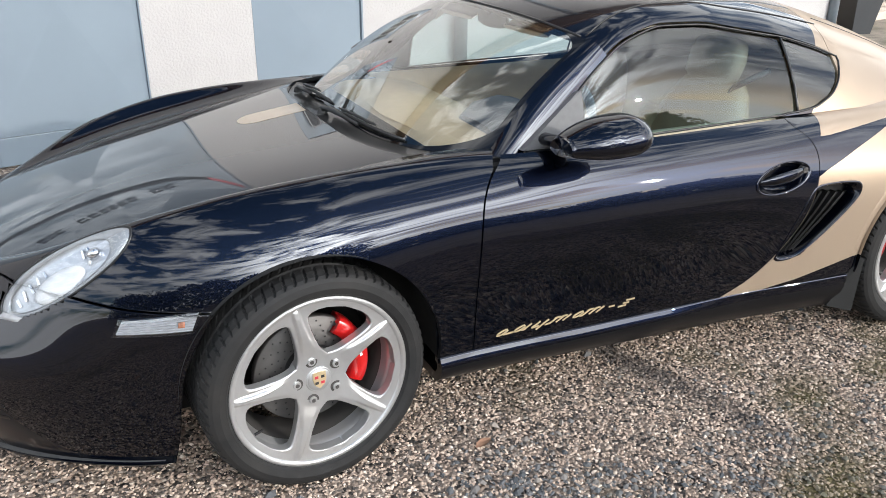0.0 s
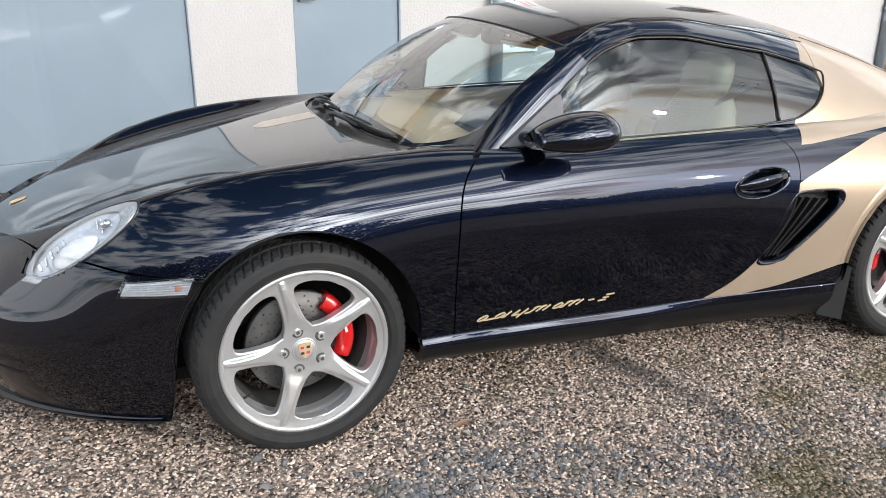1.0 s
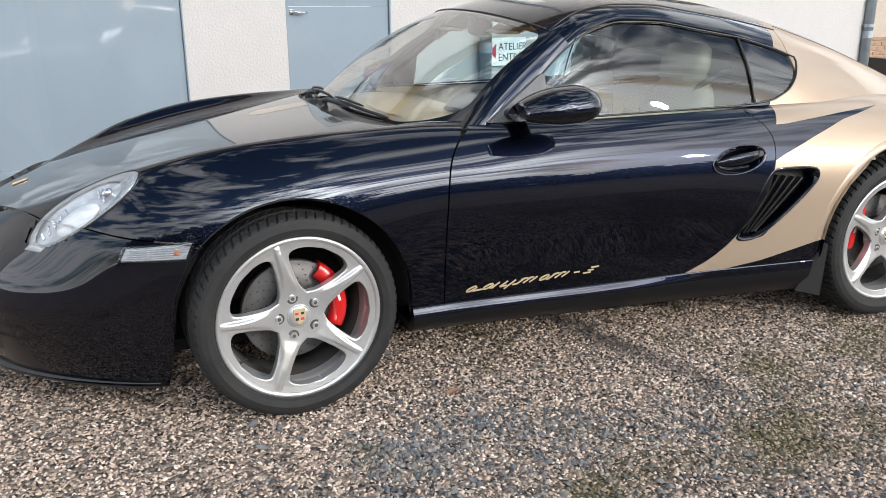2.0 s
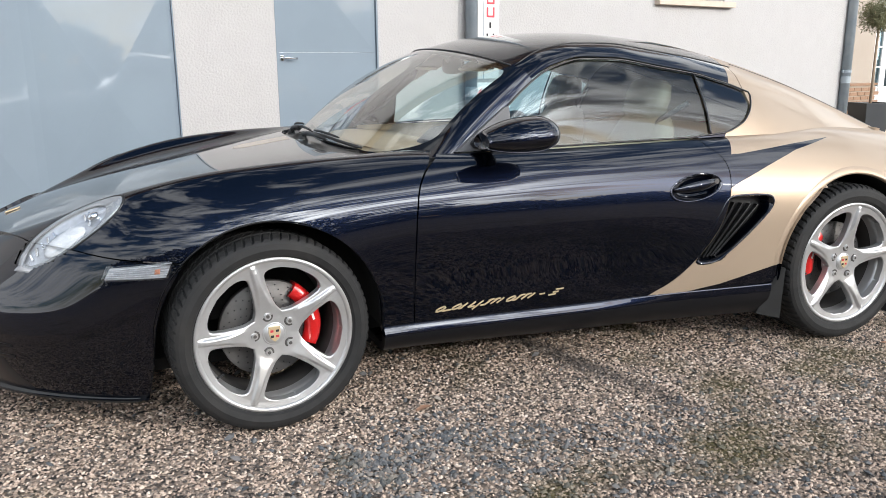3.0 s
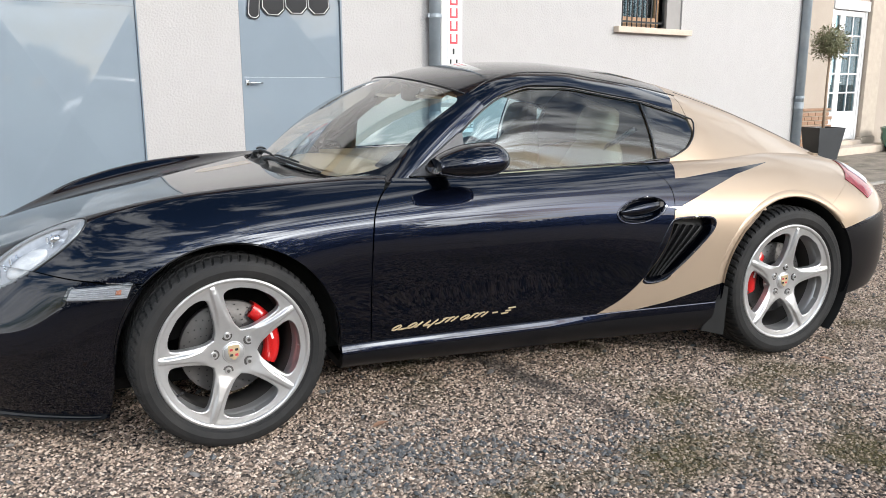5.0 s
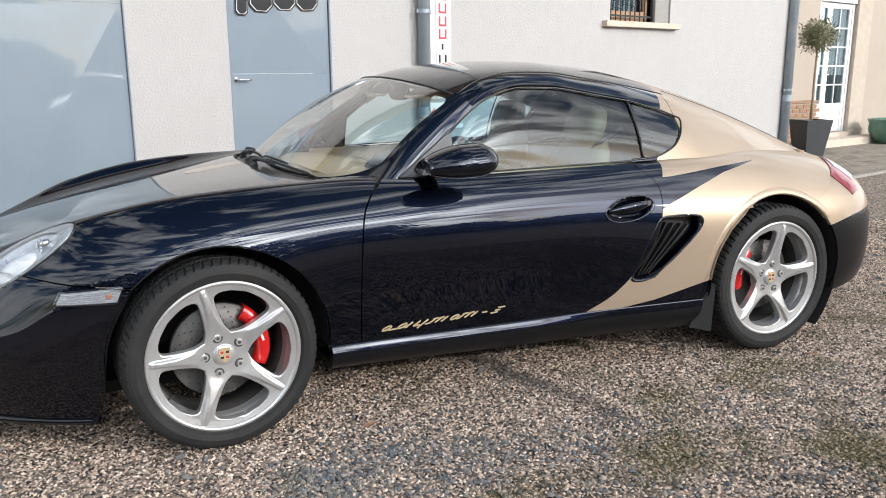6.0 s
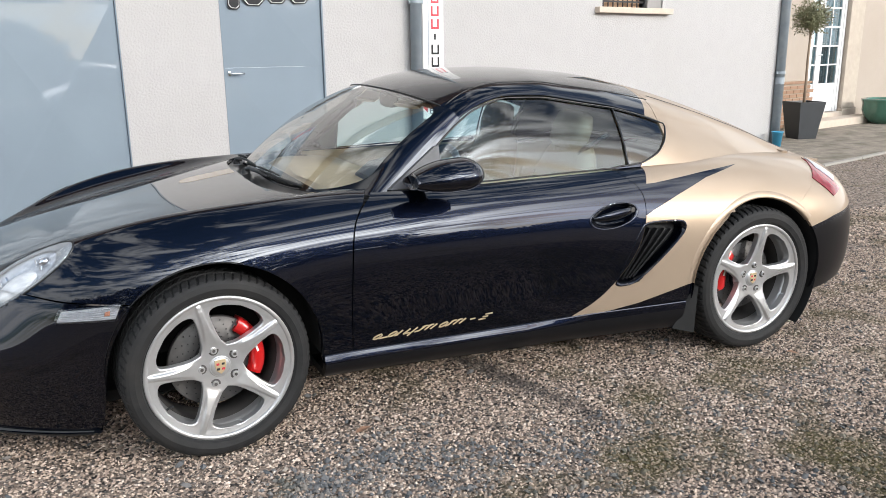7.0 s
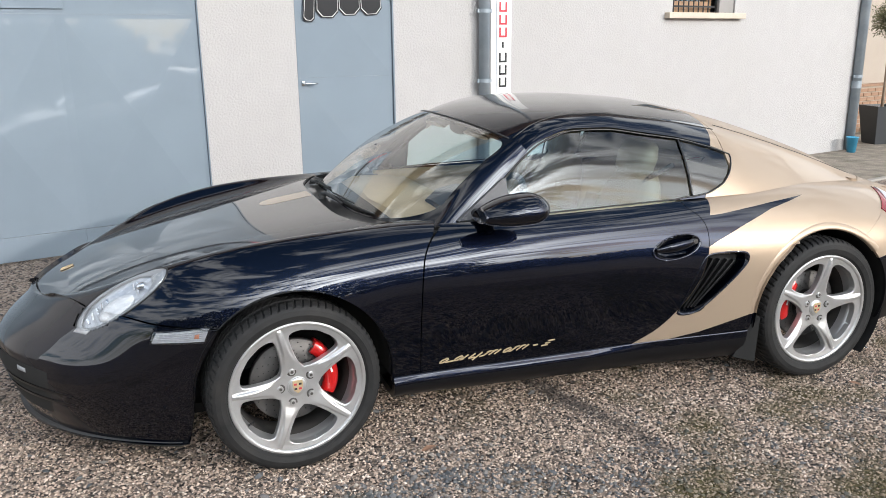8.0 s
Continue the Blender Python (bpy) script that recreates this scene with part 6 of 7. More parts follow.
def skin_patch(points_xz, nu, nv, height, crown=0.0):
    """A patch laid on the flank between four (x, z) corners: bottom-front, bottom-rear, top-rear, top-front."""
    a, b2, c, d = [np.array(p, float) for p in points_xz]
    u, v = np.meshgrid(np.linspace(0, 1, nu), np.linspace(0, 1, nv), indexing="ij")
    u, v = u[..., None], v[..., None]
    q = (1 - u) * (1 - v) * a + u * (1 - v) * b2 + u * v * c + (1 - u) * v * d
    s = s_at_z(q[..., 0].ravel(), q[..., 1].ravel()).reshape(nu, nv)
    p = body(q[..., 0], s)
    du, dv = np.gradient(p, axis=0), np.gradient(p, axis=1)
    n = np.cross(du, dv)
    n /= np.linalg.norm(n, axis=2, keepdims=True) + 1e-9
    if n[..., 1].mean() > 0:
        n = -n
    bell = (1 - (2 * u[..., 0] - 1) ** 4) * (1 - (2 * v[..., 0] - 1) ** 4)
    return p + n * (height + crown * bell)[..., None] if isinstance(height, np.ndarray) else p + n * (height + crown * bell[..., None])


# side marker lamps: bright ribbed reflector, orange bulb, clear cover
BULB = mat("orange bulb", (0.42, 0.17, 0.10), rough=0.2, coat=0.6)
zz = lambda x, top: (0.575 if top else 0.538) + 0.02 * (x + 0.49) / 0.19 * (1 if top else 0.4)
g = skin_patch([(-0.488, zz(-0.494, 0) + 0.003), (-0.314, zz(-0.312, 0) + 0.003), (-0.294, zz(-0.30, 1) - 0.003), (-0.470, zz(-0.472, 1) - 0.003)], 44, 19, 0.0095, 0.0)
g[:, 1:-1, 1] += (0.0022 * (np.arange(17) % 3 == 0))[None, :]
v, f = panel_data(g, flange=0.008)
both_sides("marker_lamp", v, f, MARKER, car, "clear marker lamp with fine ribs", smooth=False)
g = skin_patch([(-0.346, 0.557), (-0.330, 0.558), (-0.327, 0.574), (-0.343, 0.571)], 12, 8, 0.0115, 0.003)
v, f = panel_data(g, flange=0.002)
both_sides("marker_bulb", v, f, BULB, car, "orange bulb in the marker lamp")
g = skin_patch([(-0.497, zz(-0.494, 0) - 0.003), (-0.309, zz(-0.312, 0) - 0.003), (-0.284, zz(-0.30, 1) + 0.003), (-0.475, zz(-0.472, 1) + 0.003)], 24, 8, 0.0160, 0.004)
v, f = panel_data(g, flange=0.014)
both_sides("marker_cover", v, f, LENS, car, "clear cover of the marker lamp")

# tail lamps
g = skin_patch([(2.785, 0.772), (2.885, 0.684), (2.985, 0.705), (2.905, 0.838)], 24, 16, 0.004, 0.004)
v, f = panel_data(g, flange=0.02)
both_sides("tail_lamp", v, f, TAIL_RED, car, "red tail lamp with a clear band")
g = skin_patch([(2.880, 0.800), (2.950, 0.738), (3.01, 0.752), (2.918, 0.834)], 20, 10, 0.009, 0.003)
v, f = panel_data(g, flange=0.008)
both_sides("tail_lamp_band", v, f, LAMP_WHITE, car)

# side air intakes
_pv = polyline(VENT + [VENT[0]], 72)[:-1]
_cv = _pv.mean(0)


def vent_ring(grow, depth):
    p = _cv + (_pv - _cv) * (1 + grow)
    q = body(p[:, 0], s_at_z(p[:, 0], p[:, 1]))
    return q + np.array((0, depth, 0))


_rows = np.stack([vent_ring(0.05, -0.0008), vent_ring(0.025, -0.003), vent_ring(-0.005, -0.002), vent_ring(-0.05, 0.012), vent_ring(-0.10, 0.05)], 1)
_n = len(_pv)
_rows = np.concatenate([_rows, _rows[:1]], 0)
_fr = grid_faces(_n + 1, 5)
both_sides("intake_frame", _rows.reshape(-1, 3), [tuple(t) for t in _fr], PAINT, car, "glossy black frame of the side air intake")
_ctr = vent_ring(-0.95, 0.06).mean(0)
both_sides("intake_back", np.concatenate([vent_ring(0.02, 0.055), [_ctr]]), [(i, (i + 1) % _n, _n) for i in range(_n)], DARK, car)
for k in (0.22, 0.42, 0.62, 0.80):
    # fins along the intake
    p0 = np.array((1.655, 0.418)) * (1 - k) + np.array((1.735, 0.425)) * k
    p1 = np.array((1.765, 0.655)) * (1 - k) + np.array((1.955, 0.628)) * k
    t = np.linspace(0.03, 0.96, 14)
    q = p0 + (p1 - p0) * t[:, None]
    b3 = body(q[:, 0], s_at_z(q[:, 0], q[:, 1]))
    row = np.stack([b3 + np.array((0, 0.022, 0)), b3 + np.array((0.005, 0.018, -0.003)), b3 + np.array((0.010, 0.026, -0.005)), b3 + np.array((0.014, 0.060, -0.006))], 1)
    v, f = panel_data(row, flange=0.003)
    both_sides("intake_fin", v, f, VALANCE, car)

# door handles: bowl, ring and grip
_th = np.linspace(0, 2 * math.pi, 48, endpoint=False)


def handle_ring(k, depth):
    x = HANDLE_C[0] + 0.114 * k * np.cos(_th)
    z = HANDLE_C[1] + 0.048 * k * np.sin(_th) + 0.12 * 0.114 * k * np.cos(_th)
    return body(x, s_at_z(x, z)) + np.array((0, depth, 0))


_rows = np.stack([handle_ring(1.06, -0.002), handle_ring(1.0, -0.004), handle_ring(0.94, 0.004), handle_ring(0.8, 0.022), handle_ring(0.5, 0.034), handle_ring(0.05, 0.037)], 1)
_rows = np.concatenate([_rows, _rows[:1]], 0)
both_sides("handle_bowl", _rows.reshape(-1, 3), [tuple(t) for t in grid_faces(49, 6)], PAINT, car)
_tx = np.linspace(-0.100, 0.104, 26)
_base = body(HANDLE_C[0] + _tx, s_at_z(HANDLE_C[0] + _tx, HANDLE_C[1] + 0.004 + 0.12 * _tx))
_bow = 0.020 * (1 - (np.abs(_tx) / 0.106) ** 2.5)
_pts = _base + np.stack([0 * _tx, 0.012 - 0.9 * _bow, 0 * _tx], 1)
_rad = [float(0.0075 + 0.013 * max(0, 1 - ((x - 0.012) / 0.112) ** 2)) for x in _tx]
v, f = tube_data(_pts, _rad, seg=12, flat=0.55)
both_sides("door_handle", np.array(v), f, PAINT, car, "glossy black door handle")
c = body(np.array([1.702]), s_at_z(np.array([1.702]), np.array([0.728])))[0] + np.array((0, -0.004, 0))
part("door_lock", cyl_bm(c + np.array((0, -0.004, 0)), c + np.array((0, 0.02, 0)), 0.0105, seg=20), STEEL, car)

# gold script on the doors, as plain slanted shapes
def on_door(x, z, out=0.0022):
    x, z = np.atleast_1d(np.asarray(x, float)), np.atleast_1d(np.asarray(z, float))
    return body(x, s_at_z(x, z)) + np.array((0, -out, 0))


def stroke(points, w=0.0031):
    p = polyline(points, 14)
    t = np.gradient(p, axis=0)
    t /= np.linalg.norm(t, axis=1, keepdims=True)
    n = np.stack([-t[:, 1], t[:, 0]], 1) * w
    rows = np.stack([on_door(p[:, 0] + n[:, 0], p[:, 1] + n[:, 1]), on_door(p[:, 0] - n[:, 0], p[:, 1] - n[:, 1])], 1)
    return panel_data(rows, flange=0.0015)


SX, SZ, SL = 0.553, 0.327, 0.49
_y0 = lambda x: SZ + 0.020 * (x - SX) / SL
_script = []


def loop(a, w, h):
    """A slanted closed ring on the line of the script."""
    x0, z0 = SX + a, _y0(SX + a)
    return [(x0 + w * (0.5 - 0.5 * math.cos(k)) + 0.5 * h * (0.5 - 0.5 * math.cos(k + 1.3)), z0 + h * (0.5 - 0.5 * math.cos(k + 1.3))) for k in np.linspace(0, 2 * math.pi, 13)]


for a in (0.002, 0.062, 0.270):
    _script.append(loop(a, 0.026, 0.026))
for a, h, lo in ((0.098, 0.026, 0), (0.128, 0.026, 0), (0.158, 0.026, 0.016), (0.190, 0.026, 0), (0.214, 0.026, 0), (0.238, 0.026, 0), (0.308, 0.026, 0), (0.334, 0.026, 0), (0.360, 0.026, 0)):
    x = SX + a
    _script.append([(x - 0.45 * lo, _y0(x) - lo), (x + 0.010, _y0(x) + h * 0.5), (x + 0.019, _y0(x) + h)])
for a, w in ((0.030, 0.034), (0.092, 0.014), (0.128, 0.026), (0.174, 0.018), (0.300, 0.012)):
    _script.append([(SX + a, _y0(SX + a)), (SX + a + w, _y0(SX + a + w) + 0.002)])
for a, w in ((0.198, 0.022), (0.222, 0.022), (0.318, 0.022), (0.344, 0.022)):
    _script.append([(SX + a, _y0(SX + a) + 0.020), (SX + a + w * 0.5, _y0(SX + a) + 0.026), (SX + a + w, _y0(SX + a) + 0.025)])
_script += [[(SX + 0.402, _y0(SX + 0.4) + 0.013), (SX + 0.424, _y0(SX + 0.43) + 0.013)], [(SX + 0.444, _y0(SX + 0.44)), (SX + 0.474, _y0(SX + 0.47) + 0.001)], [(SX + 0.456, _y0(SX + 0.45) + 0.013), (SX + 0.480, _y0(SX + 0.48) + 0.013)], [(SX + 0.462, _y0(SX + 0.46) + 0.027), (SX + 0.494, _y0(SX + 0.49) + 0.027)]]
for pts in _script:
    pts = [(x + 0.45 * (z - _y0(x)), _y0(x) + 0.68 * (z - _y0(x))) for x, z in pts]
    v, f = stroke(pts, 0.0028)
    mesh("door_script", v, f, GOLD_FILM, car)
    w = np.array(v).copy()
    w[:, 1] *= -1
    mesh("door_script", w, [tuple(reversed(t)) for t in f], GOLD_FILM, car)

# door mirrors
def mirror_head(sg):
    root = new("door_mirror")
    root.parent = car
    tagged(root, "glossy black door mirror")
    rows = []
    for k in np.linspace(0, 1, 26):
        x = 0.700 + 0.245 * k
        e = math.sin(math.pi / 2 * min(1.0, 0.26 + k / 0.80)) ** 0.85
        if k > 0.72:
            e *= math.sqrt(1 - 0.62 * ((k - 0.72) / 0.28) ** 2)
        row = []
        for a in np.linspace(0, 2 * math.pi, 28, endpoint=False):
            cy, cz = math.cos(a), math.sin(a)
            row.append((x + 0.020 * cy * e, sg * -(0.880 + 0.012 * k) + sg * -0.094 * e * cy, 0.918 + 0.022 * k + 0.070 * e * cz * (1.0 if cz > 0 else 0.62 + 0.2 * k)))
        rows.append(row)
    rows = np.array(rows)
    v = rows.reshape(-1, 3)
    fs = []
    for i in range(25):
        for j in range(28):
            fs.append((i * 28 + j, (i + 1) * 28 + j, (i + 1) * 28 + (j + 1) % 28, i * 28 + (j + 1) % 28))
    fs += [tuple(range(27, -1, -1)), tuple(25 * 28 + j for j in range(28))]
    if sg < 0:
        fs = [t[::-1] for t in fs]
    mesh("mirror_shell", v, fs, PAINT, root)
    # foot with two arms, and the black sail in the window corner
    for z0, z1, xr in ((0.905, 0.912, 0.755), (0.892, 0.893, 0.785)):
        tube("mirror_arm", [(xr, sg * -0.665, z0 - 0.012), (xr + 0.015, sg * -0.73, z0 - 0.004), (xr + 0.03, sg * -0.82, z1)], [0.024, 0.017, 0.017], PAINT, root, seg=12, flat=1.3)
    tri = [(0.680, 0.706, 0.872), (0.905, 0.712, 0.874), (0.905, 0.660, 1.022), (0.888, 0.662, 1.020)]
    mesh("mirror_sail", [(x, sg * -(y + 0.004), z) for x, y, z in tri] + [(x, sg * -(y - 0.02), z) for x, y, z in tri], [(0, 1, 2, 3), (0, 4, 5, 1), (1, 5, 6, 2), (2, 6, 7, 3), (3, 7, 4, 0)], GREY_TRIM, root, smooth=False)
    bm = cyl_bm((0.930, sg * -0.895, 0.95), (0.937, sg * -0.895, 0.95), 0.043, seg=28)
    bmesh.ops.scale(bm, vec=(1, 1.5, 0.85), space=Matrix.Translation((0, sg * 0.895, -0.95)), verts=bm.verts)
    part("mirror_glass", bm, CHROME, root)


mirror_head(1)
mirror_head(-1)

# scuttle and wipers
SCUTTLE = mat("satin black plastic", (0.015, 0.015, 0.016), rough=0.28, vary=0.2, scale=30, coat=0.6, coat_rough=0.15)
_v2 = np.linspace(-1, 1, 61)
_fx = 0.256 + 0.105 * np.abs(_v2) ** 4.6
_fy = 0.604 * _v2
_fr2 = np.stack([_fx, _fy, body(_fx, s_at_y(_fx, np.abs(_fy)))[:, 2] - 0.003], 1)
_bk = np.stack([0.314 + 0.282 * np.abs(_v2) ** 4, 0.640 * _v2, 0.889 - 0.048 * np.abs(_v2) ** 1.5], 1)
_w2 = np.linspace(0, 1, 9)
_g2 = _fr2[:, None] * (1 - _w2)[None, :, None] + _bk[:, None] * _w2[None, :, None] - (np.sin(np.pi * _w2) * 0.006)[None, :, None] * np.array((0, 0, 1))
v, f = panel_data(_g2, flange=0.02)
mesh("scuttle", v, f, SCUTTLE, car, "black plastic scuttle below the windscreen")


def scuttle_at(v, back, up):
    """A place over the scuttle: v across the car, back from the lid's edge (0) to the glass (1)."""
    a = [float(np.interp(v, _v2, _fr2[:, i]) * (1 - back) + np.interp(v, _v2, _bk[:, i]) * back) for i in range(3)]
    return Vector((a[0], a[1], a[2] + up))


def wiper(v0, v1, spindle):
    """A folded arm and its blade, parked along the scuttle."""
    w = new("wiper")
    w.parent = car
    tagged(w, "black windscreen wiper, parked")
    s = scuttle_at(spindle, 0.35, 0.0)
    part("spindle_cap", cyl_bm(s, s + Vector((0, 0, 0.020)), 0.018, 0.013, seg=18), DARK, w)
    arm = [s + Vector((0, 0, 0.018))] + [scuttle_at(spindle + (v1 - spindle) * k, 0.45 + 0.30 * k, 0.022 + 0.012 * math.sin(math.pi * k)) for k in (0.15, 0.4, 0.65)]
    tube("wiper_arm", arm, [0.010, 0.010, 0.008, 0.006], DARK, w, flat=0.8, seg=10)
    bl = [scuttle_at(v0 + (v1 - v0) * k, 0.62 + 0.42 * k, 0.018 + 0.016 * math.sin(math.pi * k)) for k in np.linspace(0, 1, 14)]
    tube("wiper_blade", bl, [0.004] + [0.0062] * 12 + [0.004], DARK, w, flat=0.8)
    tube("blade_bridge", [p + Vector((0, 0, 0.013)) for p in bl[3:11]], [0.003] + [0.005] * 6 + [0.003], DARK, w, flat=0.8)


wiper(-0.10, -0.74, -0.05)
wiper(0.70, -0.02, 0.75)

def on_screen(u, v):
    return tuple(screen(np.array([u]), np.array([v]))[0])


# mud flaps, roof strips, bumper intakes, lid badge
for sg in (1, -1):
    mesh("mud_flap", [(x, sg * -y, z) for x, y, z in ((1.945, 0.862, 0.168), (2.03, 0.905, 0.150), (2.042, 0.902, 0.36), (2.02, 0.885, 0.36), (1.945, 0.80, 0.168), (2.03, 0.78, 0.150), (2.042, 0.78, 0.36), (2.02, 0.78, 0.36))],
         [(0, 1, 2, 3), (7, 6, 5, 4), (0, 4, 5, 1), (1, 5, 6, 2), (2, 6, 7, 3), (3, 7, 4, 0)], LINER, car, smooth=False)
    st = green(np.linspace(0.985, 2.02, 50), np.full(50, 1.30)) * np.array((1, sg, 1)) + np.array((0, 0, 0.001))
    tube("roof_strip", st, 0.0025, SEAL, car, seg=6)
tube("windscreen_seal", [on_screen(1.0, v) for v in np.linspace(-0.96, 0.96, 40)], 0.004, SEAL, car, seg=6)
for sg in (1, -1):
    # intake in the bumper corner, with a bright fog lamp in it
    gx = [(-0.938, 0.225), (-0.715, 0.222), (-0.735, 0.385), (-0.930, 0.415)]
    g = skin_patch(gx, 20, 12, 0.0025) * np.array((1, sg, 1))
    v, f = panel_data(g * np.array((1, sg, 1)), flange=0.012)
    v, f = (v, f) if sg == 1 else mirrored(v, f)
    inl = mesh("bumper_intake", v, f, LINER, car, "black intake in the front bumper")
    for k in (0.30, 0.55):
        q = skin_patch([(-0.93, 0.235 + 0.17 * k), (-0.735, 0.230 + 0.15 * k), (-0.735, 0.240 + 0.15 * k), (-0.93, 0.245 + 0.17 * k)], 12, 3, 0.007)
        v, f = panel_data(q, flange=0.006)
        v, f = (v, f) if sg == 1 else mirrored(v, f)
        mesh("intake_slat", v, f, VALANCE, inl)
    v, f = panel_data(skin_patch([(-0.872, 0.374), (-0.850, 0.372), (-0.850, 0.388), (-0.872, 0.391)], 16, 8, 0.004, 0.005), flange=0.006)
    v, f = (v, f) if sg == 1 else mirrored(v, f)
    mesh("fog_lamp", v, f, BEZEL, inl, "clear fog lamp in the intake")
    v, f = panel_data(skin_patch([(-0.742, 0.545), (-0.698, 0.543), (-0.690, 0.556), (-0.732, 0.561)], 12, 6, 0.004, 0.004), flange=0.006)
    v, f = (v, f) if sg == 1 else mirrored(v, f)
    mesh("washer_cover", v, f, MARKER, car, "small bright lamp below the headlamp")
bx = np.linspace(-0.838, -0.788, 8)
by = np.linspace(-0.020, 0.020, 7)
gb = np.array([[body(np.array([x]), s_at_y([x], [abs(y)]))[0] * np.array((1, 1 if y < 0 else -1, 1)) + np.array((0, 0, 0.0028)) for y in by * (0.5 + 0.5 * math.sin(math.pi * (i + 2.5) / 10))] for i, x in enumerate(bx)])
v, f = panel_data(gb, flange=0.002)
mesh("lid_badge", v, f, GOLD_FILM, car, "small gold shield on the front lid")
# lip under the front bumper
lx = NOSE + 0.0004 + (-0.415 - NOSE) * (1 - np.cos(np.linspace(0, math.pi / 2, 50)))
lb = body(lx, np.zeros(50))
lb[0, 1] = 0
lp = np.concatenate([lb[::-1] * np.array((1, -1, 1)), lb[1:]])
rows = np.stack([lp + np.array((0, 0, 0.006)), lp + np.array((-0.014, 0, -0.002)) + np.sign(lp[:, 1:2]) * np.array((0, 0.010, 0)), lp + np.array((-0.012, 0, -0.012)) + np.sign(lp[:, 1:2]) * np.array((0, 0.008, 0)), lp * np.array((0.9, 0.9, 1)) + np.array((0, 0, -0.010))], 1)
mesh("front_lip", rows.reshape(-1, 3), grid_faces(len(lp), 4), DARK, car, "black lip under the front bumper")

# ---- cabin ----
CREAM = mat("cream headlining", (0.58, 0.53, 0.45), rough=0.9, vary=0.05, scale=30)


def loft(name, sections, material, parent, label=""):
    """A closed body from rings of equal length."""
    k, n = len(sections), len(sections[0])
    v = [p for s in sections for p in s]
    f = [(i * n + j, (i + 1) * n + j, (i + 1) * n + (j + 1) % n, i * n + (j + 1) % n) for i in range(k - 1) for j in range(n)]
    f += [tuple(range(n - 1, -1, -1)), tuple((k - 1) * n + j for j in range(n))]
    return mesh(name, v, f, material, parent, label)


def oval(c, ax, ay, rx, ry, n=20, power=2.6):
    c, ax, ay = Vector(c), Vector(ax), Vector(ay)
    out = []
    for i in range(n):
        a = 2 * math.pi * i / n
        ca, sa = math.cos(a), math.sin(a)
        out.append(c + ax * (rx * math.copysign(abs(ca) ** (2 / power), ca)) + ay * (ry * math.copysign(abs(sa) ** (2 / power), sa)))
    return out


SEAT_TAN = mat("worn tan leather", (0.27, 0.19, 0.115), rough=0.5, vary=0.2, scale=18, bump=0.0006, bump_scale=250)


def seat(y):
    s = new("seat")
    s.parent = car
    s.matrix_basis = pose(0.10, 0, 0.01)
    tagged(s, "tan leather sports seat with high backrest")
    loft("seat_cushion", [oval((x, y, 0.36 + 0.03 * math.sin((x - 1.0) * 3) - (x - 1.0) * 0.06), (0, 1, 0), (0, 0, 1), w, 0.075) for x, w in ((0.98, 0.18), (1.02, 0.235), (1.2, 0.25), (1.42, 0.24), (1.47, 0.20))], SEAT_TAN, s)
    loft("backrest", [oval((1.44 + 0.36 * (z - 0.4), y, z), (0, 1, 0), (1, 0, -0.35), w, d) for z, w, d in ((0.36, 0.20, 0.06), (0.42, 0.24, 0.075), (0.60, 0.25, 0.085), (0.78, 0.225, 0.075), (0.90, 0.17, 0.06), (0.94, 0.13, 0.05))], SEAT_TAN, s)
    for sg in (-1, 1):
        loft("bolster", [oval((1.395 + 0.36 * (z - 0.4), y + sg * w, z), (0, 1, 0), (1, 0, -0.35), 0.04, 0.06) for z, w in ((0.44, 0.215), (0.55, 0.23), (0.72, 0.215), (0.80, 0.19))], SEAT_TAN, s)
    loft("headrest", [oval((1.60 + 0.30 * (z - 0.95), y, z), (0, 1, 0), (1, 0, -0.3), w, d) for z, w, d in ((0.925, 0.09, 0.035), (0.95, 0.125, 0.05), (1.02, 0.13, 0.055), (1.075, 0.115, 0.045), (1.09, 0.085, 0.03))], SEAT_TAN, s)
    tube("seat_belt", [(1.66, y - 0.22 if y < 0 else y + 0.22, 1.0), (1.60, y * 1.35, 0.93), (1.50, y * 1.1, 0.75)], 0.012, DARK, s, flat=2.0)


for _y in (-0.36, 0.36):
    seat(_y)
# dashboard: dark top, tan face, binnacle, wheel
loft("dashboard", [[(x, y, z) for x, z in ((0.52, 0.60), (0.50, 0.83), (0.58, 0.865 - 0.02 * abs(y)), (0.72, 0.868 - 0.03 * abs(y)), (0.86, 0.84), (0.91, 0.78), (0.89, 0.70), (0.80, 0.56))] for y in np.linspace(-0.62, 0.62, 15)], TAN, car, "tan leather dashboard")
mesh("dash_top", [(x, y, z) for y in np.linspace(-0.60, 0.60, 21) for x, z in ((0.50 + 0.13 * abs(y), 0.848 - 0.02 * abs(y)), (0.58 + 0.05 * abs(y), 0.869 - 0.02 * abs(y)), (0.70, 0.872 - 0.03 * abs(y)), (0.79, 0.861 - 0.02 * abs(y)), (0.80, 0.850 - 0.02 * abs(y)))], grid_faces(21, 5)[:, ::-1], TAN, car, "tan top of the dashboard")
loft("binnacle", [oval((x, -0.36, z), (0, 1, 0), (0, 0, 1), w, h) for x, z, w, h in ((0.70, 0.865, 0.12, 0.02), (0.76, 0.885, 0.155, 0.045), (0.84, 0.89, 0.16, 0.055), (0.87, 0.89, 0.15, 0.05))], GREY_TRIM, car)
sw = new("steering_wheel")
sw.parent = car
sw.matrix_basis = pose(1.02, -0.36, 0.80, 0, -68, 0)
tagged(sw, "three-spoke leather steering wheel")
